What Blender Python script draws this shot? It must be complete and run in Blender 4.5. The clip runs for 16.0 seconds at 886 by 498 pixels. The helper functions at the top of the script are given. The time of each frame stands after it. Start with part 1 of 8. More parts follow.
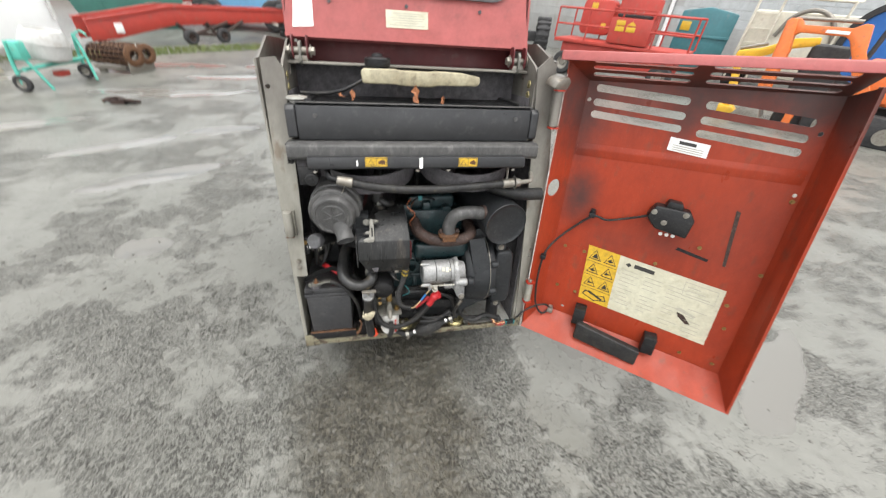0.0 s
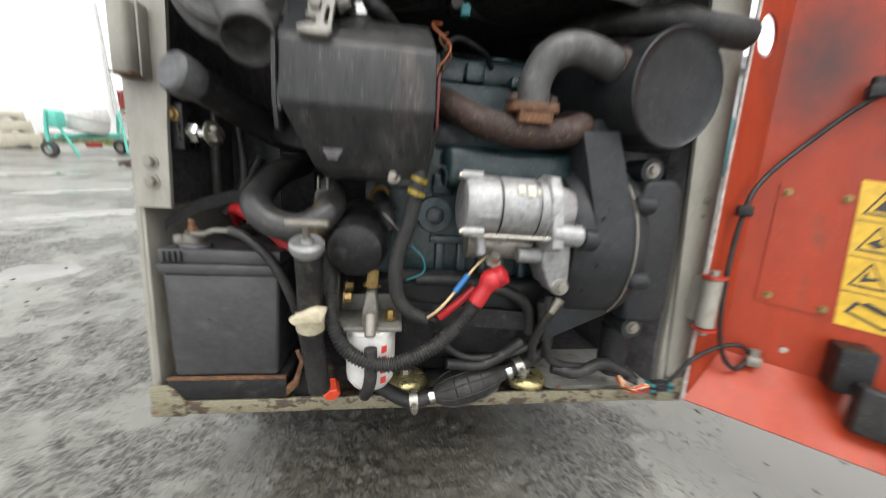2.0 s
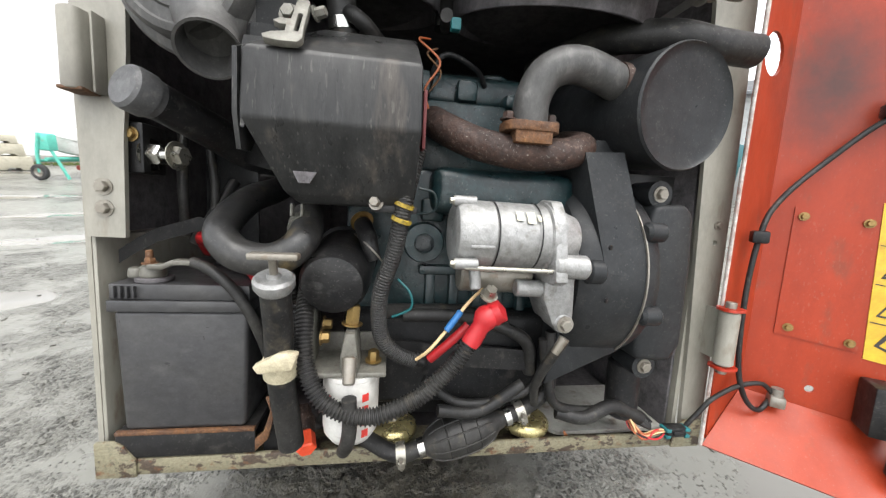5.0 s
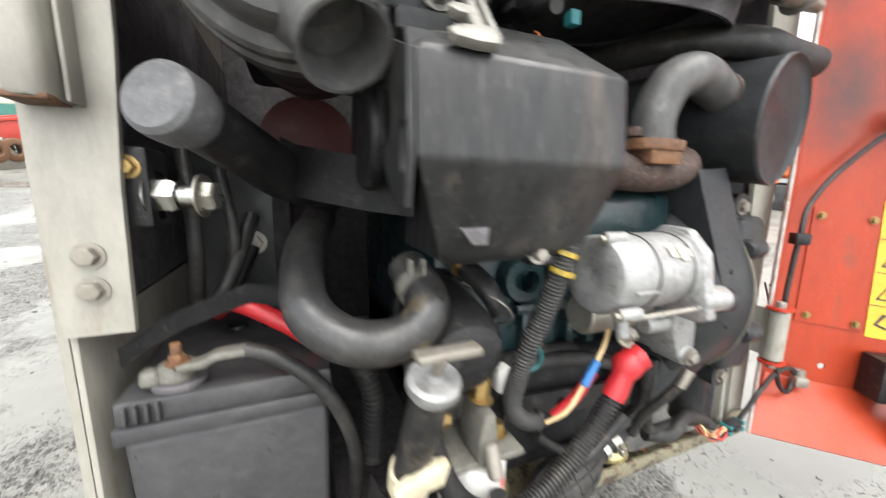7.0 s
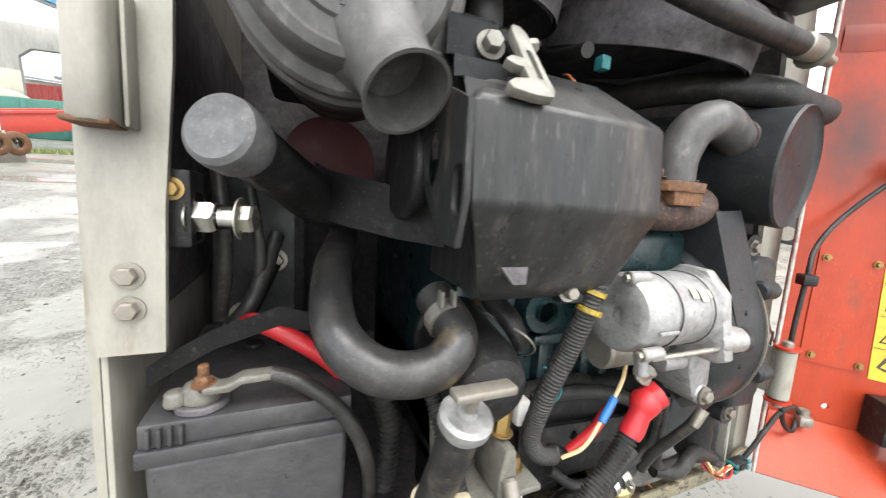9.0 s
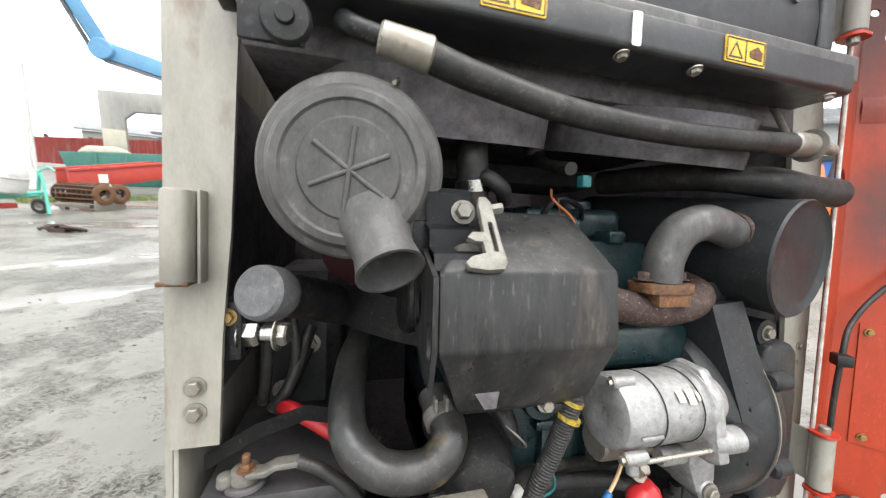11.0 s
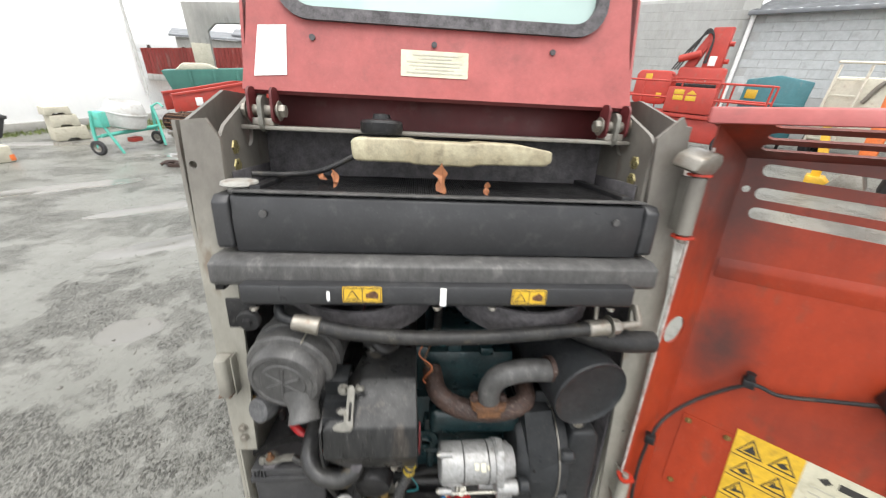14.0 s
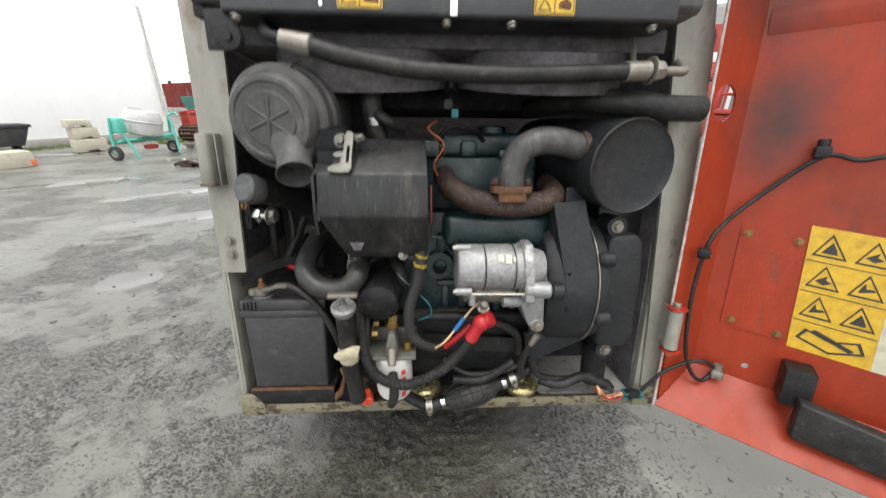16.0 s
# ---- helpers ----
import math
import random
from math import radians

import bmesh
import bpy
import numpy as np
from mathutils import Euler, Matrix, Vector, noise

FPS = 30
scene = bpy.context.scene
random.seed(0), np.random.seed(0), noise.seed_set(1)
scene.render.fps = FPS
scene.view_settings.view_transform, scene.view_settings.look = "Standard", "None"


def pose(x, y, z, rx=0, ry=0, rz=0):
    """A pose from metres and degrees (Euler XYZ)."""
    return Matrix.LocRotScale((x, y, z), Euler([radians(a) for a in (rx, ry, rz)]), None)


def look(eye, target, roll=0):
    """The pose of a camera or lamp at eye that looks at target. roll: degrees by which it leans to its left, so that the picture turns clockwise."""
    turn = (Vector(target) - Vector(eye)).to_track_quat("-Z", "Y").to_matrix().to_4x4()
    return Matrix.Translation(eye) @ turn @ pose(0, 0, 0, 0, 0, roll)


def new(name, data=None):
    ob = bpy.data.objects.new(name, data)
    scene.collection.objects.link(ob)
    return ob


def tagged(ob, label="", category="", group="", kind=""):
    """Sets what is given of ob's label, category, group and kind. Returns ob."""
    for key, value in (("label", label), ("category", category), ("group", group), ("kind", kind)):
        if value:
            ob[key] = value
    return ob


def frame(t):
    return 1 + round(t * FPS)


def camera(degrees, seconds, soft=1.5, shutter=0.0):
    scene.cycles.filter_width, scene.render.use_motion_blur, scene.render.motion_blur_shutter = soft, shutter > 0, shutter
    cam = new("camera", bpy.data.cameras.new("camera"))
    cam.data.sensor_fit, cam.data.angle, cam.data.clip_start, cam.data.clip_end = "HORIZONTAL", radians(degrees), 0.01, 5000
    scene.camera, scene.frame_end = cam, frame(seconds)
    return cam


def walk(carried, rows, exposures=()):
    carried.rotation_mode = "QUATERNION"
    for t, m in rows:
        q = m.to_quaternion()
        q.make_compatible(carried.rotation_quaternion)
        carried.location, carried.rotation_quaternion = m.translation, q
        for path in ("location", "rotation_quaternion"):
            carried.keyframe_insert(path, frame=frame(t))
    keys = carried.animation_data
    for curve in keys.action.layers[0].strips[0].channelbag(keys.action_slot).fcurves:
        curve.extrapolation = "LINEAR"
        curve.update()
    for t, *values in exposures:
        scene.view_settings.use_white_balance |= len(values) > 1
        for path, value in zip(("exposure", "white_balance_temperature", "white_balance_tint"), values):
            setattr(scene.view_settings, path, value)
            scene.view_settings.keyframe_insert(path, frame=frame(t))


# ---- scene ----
cam = camera(103.0, 16.0, 1.2, 1.0)
PATH = [
    (0, (-0.1517, -0.9397, 1.3417), (0.2261, 0.6341, 0.1668), 4.98),
    (0.5, (-0.1260, -0.8827, 1.2789), (0.2388, 0.7591, 0.1966), 2.27),
    (0.8, (-0.1145, -0.7541, 1.2017), (0.2478, 0.8983, 0.1348), 4.96),
    (1, (-0.0985, -0.6648, 1.1121), (0.2459, 0.9949, 0.0507), 4.73),
    (1.5, (-0.0746, -0.5377, 0.8562), (0.2236, 1.1710, -0.1395), 5.10),
    (2, (-0.0868, -0.4719, 0.6554), (0.1998, 1.4051, 0.0273), 4.64),
    (2.5, (-0.0696, -0.4463, 0.5514), (0.2053, 1.4722, 0.0576), 4.26),
    (3, (-0.0688, -0.4431, 0.5505), (0.1904, 1.4567, -0.0185), 4.02),
    (3.5, (-0.0657, -0.4421, 0.5515), (0.2003, 1.4728, 0.0393), 3.85),
    (4, (-0.0680, -0.4350, 0.5875), (0.1984, 1.4811, 0.0800), 4.06),
    (4.5, (-0.0709, -0.4295, 0.6255), (0.2049, 1.4881, 0.1290), 4.19),
    (4.7, (-0.0678, -0.4265, 0.6420), (0.2136, 1.4892, 0.1411), 4.28),
    (6.8, (-0.2415, -0.2968, 0.6771), (0.4808, 1.4740, 0.0919), 4.13),
    (7, (-0.2641, -0.2690, 0.6826), (0.4937, 1.4885, 0.1020), 3.88),
    (7.5, (-0.2967, -0.2513, 0.6919), (0.5019, 1.5038, 0.1610), 5.42),
    (8, (-0.3120, -0.2511, 0.6926), (0.4961, 1.5115, 0.2024), 6.79),
    (8.5, (-0.3107, -0.2515, 0.6930), (0.4743, 1.5180, 0.1902), 6.72),
    (9, (-0.2935, -0.2571, 0.6964), (0.4891, 1.5128, 0.1914), 6.83),
    (9.5, (-0.2808, -0.2724, 0.7181), (0.4654, 1.5391, 0.3162), 8.11),
    (9.7, (-0.2823, -0.2752, 0.7441), (0.4346, 1.5459, 0.3326), 8.38),
    (11.8, (-0.2225, -0.3737, 0.8289), (0.1548, 1.5550, 0.4579), 0.98),
    (12, (-0.1862, -0.3997, 0.8474), (0.1088, 1.5394, 0.4563), 1.36),
    (12.5, (-0.1276, -0.4315, 0.8783), (0.1017, 1.5156, 0.4830), 0.55),
    (12.8, (-0.1197, -0.4181, 0.9201), (0.0801, 1.5244, 0.4877), -0.52),
    (13, (-0.1099, -0.3898, 0.9830), (0.0749, 1.5328, 0.4640), -1.85),
    (13.2, (-0.1081, -0.3806, 1.1082), (0.0643, 1.5014, 0.4536), -0.38),
    (13.5, (-0.0919, -0.3902, 1.2583), (0.0334, 1.3872, 0.3500), 0.30),
    (14, (-0.0557, -0.4548, 1.2670), (0.0993, 1.3176, 0.3534), 3.40),
    (14.5, (-0.0326, -0.5225, 1.1726), (0.0954, 1.2515, 0.2581), 3.51),
    (15, (-0.0247, -0.5470, 0.9997), (0.0362, 1.2626, 0.1501), 0.96),
    (15.5, (-0.0321, -0.5573, 0.8908), (0.0255, 1.2805, 0.1039), -0.39),
    (16, (-0.0504, -0.5618, 0.8287), (0.0455, 1.2762, 0.0460), 0.81),
]
walk(cam, [(t, look(eye, target, roll)) for t, eye, target, roll in PATH],
     [(0.0, 1.75), (1.2, 1.65), (2.0, 1.82), (3.0, 1.97), (4.7, 2.05), (7.0, 2.58), (9.5, 2.55), (12.0, 1.98), (14.0, 1.80), (16.0, 1.58)])

# world and light: thin overcast sky
world = bpy.data.worlds.new("overcast")
scene.world = world
world.use_nodes = True
wn, wl = world.node_tree.nodes, world.node_tree.links
sky = wn.new("ShaderNodeTexSky")
sky.sky_type, sky.sun_disc = "NISHITA", False
sky.sun_elevation, sky.sun_rotation = radians(62), radians(200)
sky.air_density, sky.dust_density, sky.ozone_density = 1.0, 1.5, 0.6
pale = wn.new("ShaderNodeHueSaturation")
pale.inputs["Saturation"].default_value = 0.12
wl.new(sky.outputs[0], pale.inputs["Color"])
wl.new(pale.outputs[0], wn["Background"].inputs["Color"])
wn["Background"].inputs["Strength"].default_value = 0.115
sun_data = bpy.data.lights.new("sun", "SUN")
sun_data.energy, sun_data.angle, sun_data.color = 1.35, radians(70), (1, 0.975, 0.93)
sun = new("sun", sun_data)
sun.matrix_world = look((1.5, -0.5, 9), (0, 0, 0))


# ---- mesh helpers ----
def box(bm, lo, hi, m=None):
    lo, hi = Vector(lo), Vector(hi)
    mm = Matrix.Translation((lo + hi) / 2) @ Matrix.Diagonal((*(hi - lo), 1))
    return bmesh.ops.create_cube(bm, size=1, matrix=(m @ mm if m else mm))["verts"]


def bev(bm, width, seg=2, angle=25):
    edges = [e for e in bm.edges if len(e.link_faces) == 2 and e.calc_face_angle(0) > radians(angle)]
    bmesh.ops.bevel(bm, geom=edges, offset=width, segments=seg, affect="EDGES", profile=0.5, clamp_overlap=True)
    return bm


def solid(lo, hi, width=0.003, seg=2):
    bm = bmesh.new()
    box(bm, lo, hi)
    return bev(bm, width, seg)


def frame_of(direction):
    return Vector(direction).to_track_quat("Z", "Y").to_matrix().to_4x4()


def lathe(bm, profile, start, direction, seg=32):
    """Rings of (radius, way along the axis); radius 0 closes an end."""
    m = Matrix.Translation(start) @ frame_of(direction)
    rings = []
    for r, h in profile:
        if r <= 0:
            rings.append([bm.verts.new(m @ Vector((0, 0, h)))])
        else:
            rings.append([bm.verts.new(m @ Vector((r * math.cos(2 * math.pi * k / seg), r * math.sin(2 * math.pi * k / seg), h))) for k in range(seg)])
    for a, b in zip(rings, rings[1:]):
        for k in range(seg):
            j = (k + 1) % seg
            if len(a) == 1 and len(b) == 1:
                continue
            if len(a) == 1:
                bm.faces.new((a[0], b[j], b[k]))
            elif len(b) == 1:
                bm.faces.new((a[k], a[j], b[0]))
            else:
                bm.faces.new((a[k], a[j], b[j], b[k]))
    return bm


def rod(bm, a, b, r, r2=None, seg=16, edge=0.0):
    a, b = Vector(a), Vector(b)
    seg = seg if seg <= 6 else max(seg, 14)
    h = (b - a).length
    r2 = r if r2 is None else r2
    e = min(edge, h / 3, r * 0.6, r2 * 0.6)
    prof = [(0, 0), (r, 0), (r2, h), (0, h)] if e <= 0 else [(0, 0), (r - e, 0), (r, e), (r2, h - e), (r2 - e, h), (0, h)]
    return lathe(bm, prof, a, b - a, seg)


def smooth_path(points, steps=8):
    p = [Vector(q) for q in points]
    p = [2 * p[0] - p[1]] + p + [2 * p[-1] - p[-2]]
    out = []
    for k in range(1, len(p) - 2):
        for i in range(steps):
            t = i / steps
            a, b, c, d = p[k - 1], p[k], p[k + 1], p[k + 2]
            out.append(0.5 * (2 * b + (c - a) * t + (2 * a - 5 * b + 4 * c - d) * t * t + (3 * b - a - 3 * c + d) * t ** 3))
    return out + [p[-2]]


def tube(bm, points, r, seg=12, steps=8, radii=None, ribs=None):
    """A hose along a smooth line; ribs (length of a rib, height) make it corrugated."""
    line = smooth_path(points, steps)
    seg = seg if seg <= 4 else max(seg, 14)
    if ribs:
        pitch, fine, left = ribs[0] / 4, [line[0]], 0.0
        for a, b in zip(line, line[1:]):
            d = (b - a).length
            s = pitch - left
            while s <= d:
                fine.append(a + (b - a) * (s / d))
                s += pitch
            left = d - (s - pitch)
        line = fine
    up, rings = Vector((0.31, 0.2, 0.93)), []
    for k, q in enumerate(line):
        way = (line[min(k + 1, len(line) - 1)] - line[max(k - 1, 0)]).normalized()
        side = way.cross(up)
        if side.length < 1e-3:
            side = way.cross(Vector((1, 0, 0)))
        side.normalize()
        up = side.cross(way).normalized()
        rr = r if radii is None else float(np.interp(k / (len(line) - 1), np.linspace(0, 1, len(radii)), radii))
        if ribs:
            rr = r + (ribs[1] if k % 4 in (1, 2) else 0)
        rings.append([bm.verts.new(q + rr * (math.cos(2 * math.pi * j / seg) * side + math.sin(2 * math.pi * j / seg) * up)) for j in range(seg)])
    for a, b in zip(rings, rings[1:]):
        for j in range(seg):
            i = (j + 1) % seg
            bm.faces.new((a[j], a[i], b[i], b[j]))
    bm.faces.new(rings[0][::-1]), bm.faces.new(rings[-1])
    return bm


def round_rect(x0, y0, x1, y1, r, n=5):
    out = []
    for cx, cy, a in ((x1 - r, y1 - r, 0), (x0 + r, y1 - r, 90), (x0 + r, y0 + r, 180), (x1 - r, y0 + r, 270)):
        out += [(cx + r * math.cos(radians(a + 90 * k / n)), cy + r * math.sin(radians(a + 90 * k / n))) for k in range(n + 1)]
    return out


def plate(bm, outer, holes=(), thick=0.004, m=None):
    """A flat sheet with holes through it: outlines in the sheet's own x and y, its thickness along z."""
    m = m or Matrix()
    flat = bmesh.new()
    edges = []
    for loop in (outer, *holes):
        vs = [flat.verts.new((x, y, 0)) for x, y in loop]
        edges += [flat.edges.new((vs[k], vs[(k + 1) % len(vs)])) for k in range(len(vs))]
    bmesh.ops.triangle_fill(flat, use_beauty=True, use_dissolve=False, edges=edges, normal=(0, 0, 1))
    out = bmesh.ops.extrude_face_region(flat, geom=list(flat.faces))
    bmesh.ops.translate(flat, vec=(0, 0, thick), verts=[v for v in out["geom"] if isinstance(v, bmesh.types.BMVert)])
    bmesh.ops.recalc_face_normals(flat, faces=list(flat.faces))
    bmesh.ops.transform(flat, matrix=m, verts=list(flat.verts))
    me = bpy.data.meshes.new("sheet")
    flat.to_mesh(me), flat.free()
    bm.from_mesh(me)
    bpy.data.meshes.remove(me)
    return bm


def prism(bm, outline, lo, hi, axis="x"):
    """An outline in the two other axes, drawn out along one axis from lo to hi."""
    put = {"x": lambda u, v, h: (h, u, v), "y": lambda u, v, h: (u, h, v), "z": lambda u, v, h: (u, v, h)}[axis]
    a = [bm.verts.new(put(u, v, lo)) for u, v in outline]
    b = [bm.verts.new(put(u, v, hi)) for u, v in outline]
    n = len(a)
    bm.faces.new(a[::-1]), bm.faces.new(b)
    for k in range(n):
        bm.faces.new((a[k], a[(k + 1) % n], b[(k + 1) % n], b[k]))
    bmesh.ops.recalc_face_normals(bm, faces=list(bm.faces))
    return bm


def bolt_head(bm, at, direction, r=0.008, h=0.006):
    d = Vector(direction).normalized()
    rod(bm, at, Vector(at) + d * 0.0015, r * 1.45, seg=16)
    lathe(bm, [(0, 0), (r, 0), (r, h * 0.8), (r * 0.85, h), (0, h)], Vector(at) + d * 0.0015, d, 6)
    return bm


def part(name, bm, material, parent=None, label="", angle=35, m=None):
    """One mesh object out of a bmesh, under a thing or a part."""
    bmesh.ops.recalc_face_normals(bm, faces=list(bm.faces))
    me = bpy.data.meshes.new(name)
    bm.to_mesh(me), bm.free()
    me.materials.append(material)
    me.polygons.foreach_set("use_smooth", [True] * len(me.polygons))
    me.set_sharp_from_angle(angle=radians(angle))
    ob = new(name, me)
    if parent:
        ob.parent = parent
    if m:
        ob.matrix_basis = m
    return tagged(ob, label) if label else ob


def text_part(name, words, size, m, material, parent, label=""):
    cu = bpy.data.curves.new(name, "FONT")
    cu.body, cu.size, cu.align_x, cu.align_y, cu.extrude = words, size, "CENTER", "CENTER", 0.0004
    tmp = bpy.data.objects.new(name, cu)
    scene.collection.objects.link(tmp)
    me = bpy.data.meshes.new_from_object(tmp.evaluated_get(bpy.context.evaluated_depsgraph_get()))
    bpy.data.objects.remove(tmp)
    me.materials.clear()
    me.materials.append(material)
    me.name = name
    ob = new(name, me)
    ob.parent = parent
    ob.matrix_basis = m
    return tagged(ob, label) if label else ob


def thing(name, label, category, m=None, group="", kind=""):
    ob = new(name)
    ob.empty_display_size = 0.1
    if m:
        ob.matrix_world = m
    return tagged(ob, label, category, group, kind)


# ---- materials ----
def surface(name, base, rough=0.5, metal=0.0, second=None, amount=0.5, scale=9.0, third=None, third_amount=0.25, third_scale=40.0,
            bump=0.15, bump_scale=120.0, rough_var=0.15, streak=1.0, coat=0.0, specks=0.0, mottle=0.12):
    """A worn surface: base colour, broad patches of a second colour, small specks of a third, fine relief."""
    mat = bpy.data.materials.new(name)
    mat.use_nodes = True
    nt = mat.node_tree
    nd, ln = nt.nodes, nt.links
    bs = nd["Principled BSDF"]
    tc = nd.new("ShaderNodeTexCoord")
    mp = nd.new("ShaderNodeMapping")
    mp.inputs["Scale"].default_value = (1, 1, 1 / streak)
    ln.new(tc.outputs["Object"], mp.inputs["Vector"])

    def noisy(sc, detail, rgh, lo, hi):
        n = nd.new("ShaderNodeTexNoise")
        n.inputs["Scale"].default_value, n.inputs["Detail"].default_value, n.inputs["Roughness"].default_value = sc, detail, rgh
        ln.new(mp.outputs[0], n.inputs["Vector"])
        r = nd.new("ShaderNodeMapRange")
        r.inputs["From Min"].default_value, r.inputs["From Max"].default_value = lo, hi
        ln.new(n.outputs["Fac"], r.inputs["Value"])
        return r.outputs[0]

    def mix(fac, strength, a, b):
        k = nd.new("ShaderNodeMath")
        k.operation = "MULTIPLY"
        ln.new(fac, k.inputs[0])
        k.inputs[1].default_value = strength
        x = nd.new("ShaderNodeMix")
        x.data_type = "RGBA"
        ln.new(k.outputs[0], x.inputs["Factor"])
        if isinstance(a, tuple):
            x.inputs["A"].default_value = (*a, 1)
        else:
            ln.new(a, x.inputs["A"])
        x.inputs["B"].default_value = (*b, 1)
        return x.outputs["Result"]

    second = second or tuple(c * 0.6 for c in base)
    broad = noisy(scale, 6, 0.65, 0.38, 0.68)
    col = mix(broad, amount, base, second)
    if third:
        col = mix(noisy(third_scale, 4, 0.6, 0.58, 0.7), third_amount, col, third)
    if specks:
        col = mix(noisy(330, 2, 0.5, 0.64, 0.70), specks, col, (0.26, 0.245, 0.22))
        col = mix(noisy(55, 9, 0.85, 0.60, 0.70), specks, col, tuple(min(0.5, 2.2 * c + 0.02) for c in base))
    mott = nd.new("ShaderNodeMix")
    mott.data_type, mott.blend_type = "RGBA", "MULTIPLY"
    mott.inputs["Factor"].default_value = 1.0
    mr = nd.new("ShaderNodeMapRange")
    mr.inputs["To Min"].default_value, mr.inputs["To Max"].default_value = 1 - mottle, 1 + mottle
    ln.new(noisy(scale * 5, 9, 0.82, 0.34, 0.66), mr.inputs["Value"])
    ln.new(col, mott.inputs["A"])
    ln.new(mr.outputs[0], mott.inputs["B"])
    col = mott.outputs["Result"]
    ln.new(col, bs.inputs["Base Color"])
    rr = nd.new("ShaderNodeMapRange")
    rr.inputs["To Min"].default_value, rr.inputs["To Max"].default_value = max(0.03, rough - rough_var), min(1, rough + rough_var)
    ln.new(noisy(scale * 2.3, 5, 0.6, 0.3, 0.7), rr.inputs["Value"])
    ln.new(rr.outputs[0], bs.inputs["Roughness"])
    bs.inputs["Metallic"].default_value = metal
    bs.inputs["Coat Weight"].default_value = coat
    bs.inputs["Coat Roughness"].default_value = 0.15
    if bump:
        n = nd.new("ShaderNodeTexNoise")
        n.inputs["Scale"].default_value, n.inputs["Detail"].default_value = bump_scale, 7
        ln.new(tc.outputs["Object"], n.inputs["Vector"])
        b = nd.new("ShaderNodeBump")
        b.inputs["Strength"].default_value, b.inputs["Distance"].default_value = bump, 0.002
        ln.new(n.outputs["Fac"], b.inputs["Height"])
        ln.new(b.outputs[0], bs.inputs["Normal"])
    return mat


tank_black = surface("tank_black", (0.017, 0.0175, 0.019), 0.42, 0, (0.027, 0.027, 0.028), 0.6, 6, (0.06, 0.058, 0.054), 0.3, 30, 0.1, specks=0.05, mottle=0.2)
arm_grey = surface("arm_grey", (0.15, 0.145, 0.125), 0.5, 0.2, (0.09, 0.085, 0.07), 0.6, 30, (0.06, 0.04, 0.025), 0.5, 70, 0.2, mottle=0.3)
stained_rubber = surface("stained_rubber", (0.016, 0.016, 0.0165), 0.42, 0, (0.055, 0.052, 0.046), 0.7, 18, (0.17, 0.125, 0.055), 0.6, 16, 0.25, specks=0.12, mottle=0.5)
worn_edge = surface("worn_edge", (0.46, 0.44, 0.41), 0.6, 0, (0.22, 0.10, 0.07), 0.8, 40, None, 0, 1, 0.2, mottle=0.3)
pale_paint = surface("pale_paint", (0.34, 0.335, 0.31), 0.5, 0, (0.24, 0.23, 0.20), 0.6, 12, (0.10, 0.06, 0.035), 0.6, 40, 0.1, mottle=0.2)
dusty_cap = surface("dusty_cap", (0.075, 0.075, 0.077), 0.6, 0, (0.045, 0.045, 0.046), 0.6, 25, (0.2, 0.19, 0.18), 0.3, 60, 0.15, specks=0.2, mottle=0.3)
tape_yellow = surface("tape_yellow", (0.45, 0.31, 0.02), 0.5, 0, (0.02, 0.02, 0.018), 0.95, 260, None, 0, 1, 0.2)
braid = surface("braid", (0.010, 0.010, 0.010), 0.45, 0, (0.030, 0.029, 0.027), 0.8, 420, (0.09, 0.08, 0.06), 0.3, 40, 0.8, 600, specks=0.2, mottle=0.5)
frame_paint = surface("frame_paint", (0.265, 0.254, 0.217), 0.5, 0, (0.190, 0.180, 0.150), 0.65, 5, (0.12, 0.07, 0.035), 0.55, 26, 0.15, streak=2.5, mottle=0.18)
sill_paint = surface("sill_paint", (0.165, 0.150, 0.098), 0.55, 0, (0.045, 0.030, 0.021), 0.97, 48, (0.13, 0.055, 0.022), 0.9, 70, 0.6, 90, streak=0.6, specks=0.15, mottle=0.45)
for node in sill_paint.node_tree.nodes:
    if node.bl_idname == "ShaderNodeMapRange" and abs(node.inputs["From Min"].default_value - 0.38) < 0.001:
        node.inputs["From Min"].default_value, node.inputs["From Max"].default_value = 0.53, 0.57  # crisp edges where the paint has chipped
red_paint = surface("red_paint", (0.36, 0.028, 0.010), 0.42, 0, (0.24, 0.024, 0.016), 0.55, 4.5, (0.10, 0.04, 0.03), 0.35, 18, 0.08, streak=2.2)
cab_red = surface("cab_red", (0.31, 0.070, 0.064), 0.5, 0, (0.25, 0.055, 0.051), 0.6, 4, (0.16, 0.05, 0.045), 0.3, 30, 0.06, specks=0.08, mottle=0.18)
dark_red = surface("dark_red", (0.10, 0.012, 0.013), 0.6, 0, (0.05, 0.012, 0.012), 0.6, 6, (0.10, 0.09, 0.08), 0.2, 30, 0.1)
soot = surface("soot", (0.05, 0.028, 0.024), 0.8, 0, (0.10, 0.035, 0.028), 0.7, 8, None, 0, 1, 0.1)
black_steel = surface("black_steel", (0.010, 0.010, 0.011), 0.42, 0, (0.022, 0.021, 0.0195), 0.6, 9, (0.09, 0.085, 0.075), 0.3, 60, 0.25, specks=0.12, mottle=0.45)
black_plastic = surface("black_plastic", (0.009, 0.009, 0.010), 0.40, 0, (0.022, 0.021, 0.020), 0.65, 12, (0.10, 0.097, 0.093), 0.3, 45, 0.2, streak=0.6, specks=0.16, mottle=0.5)
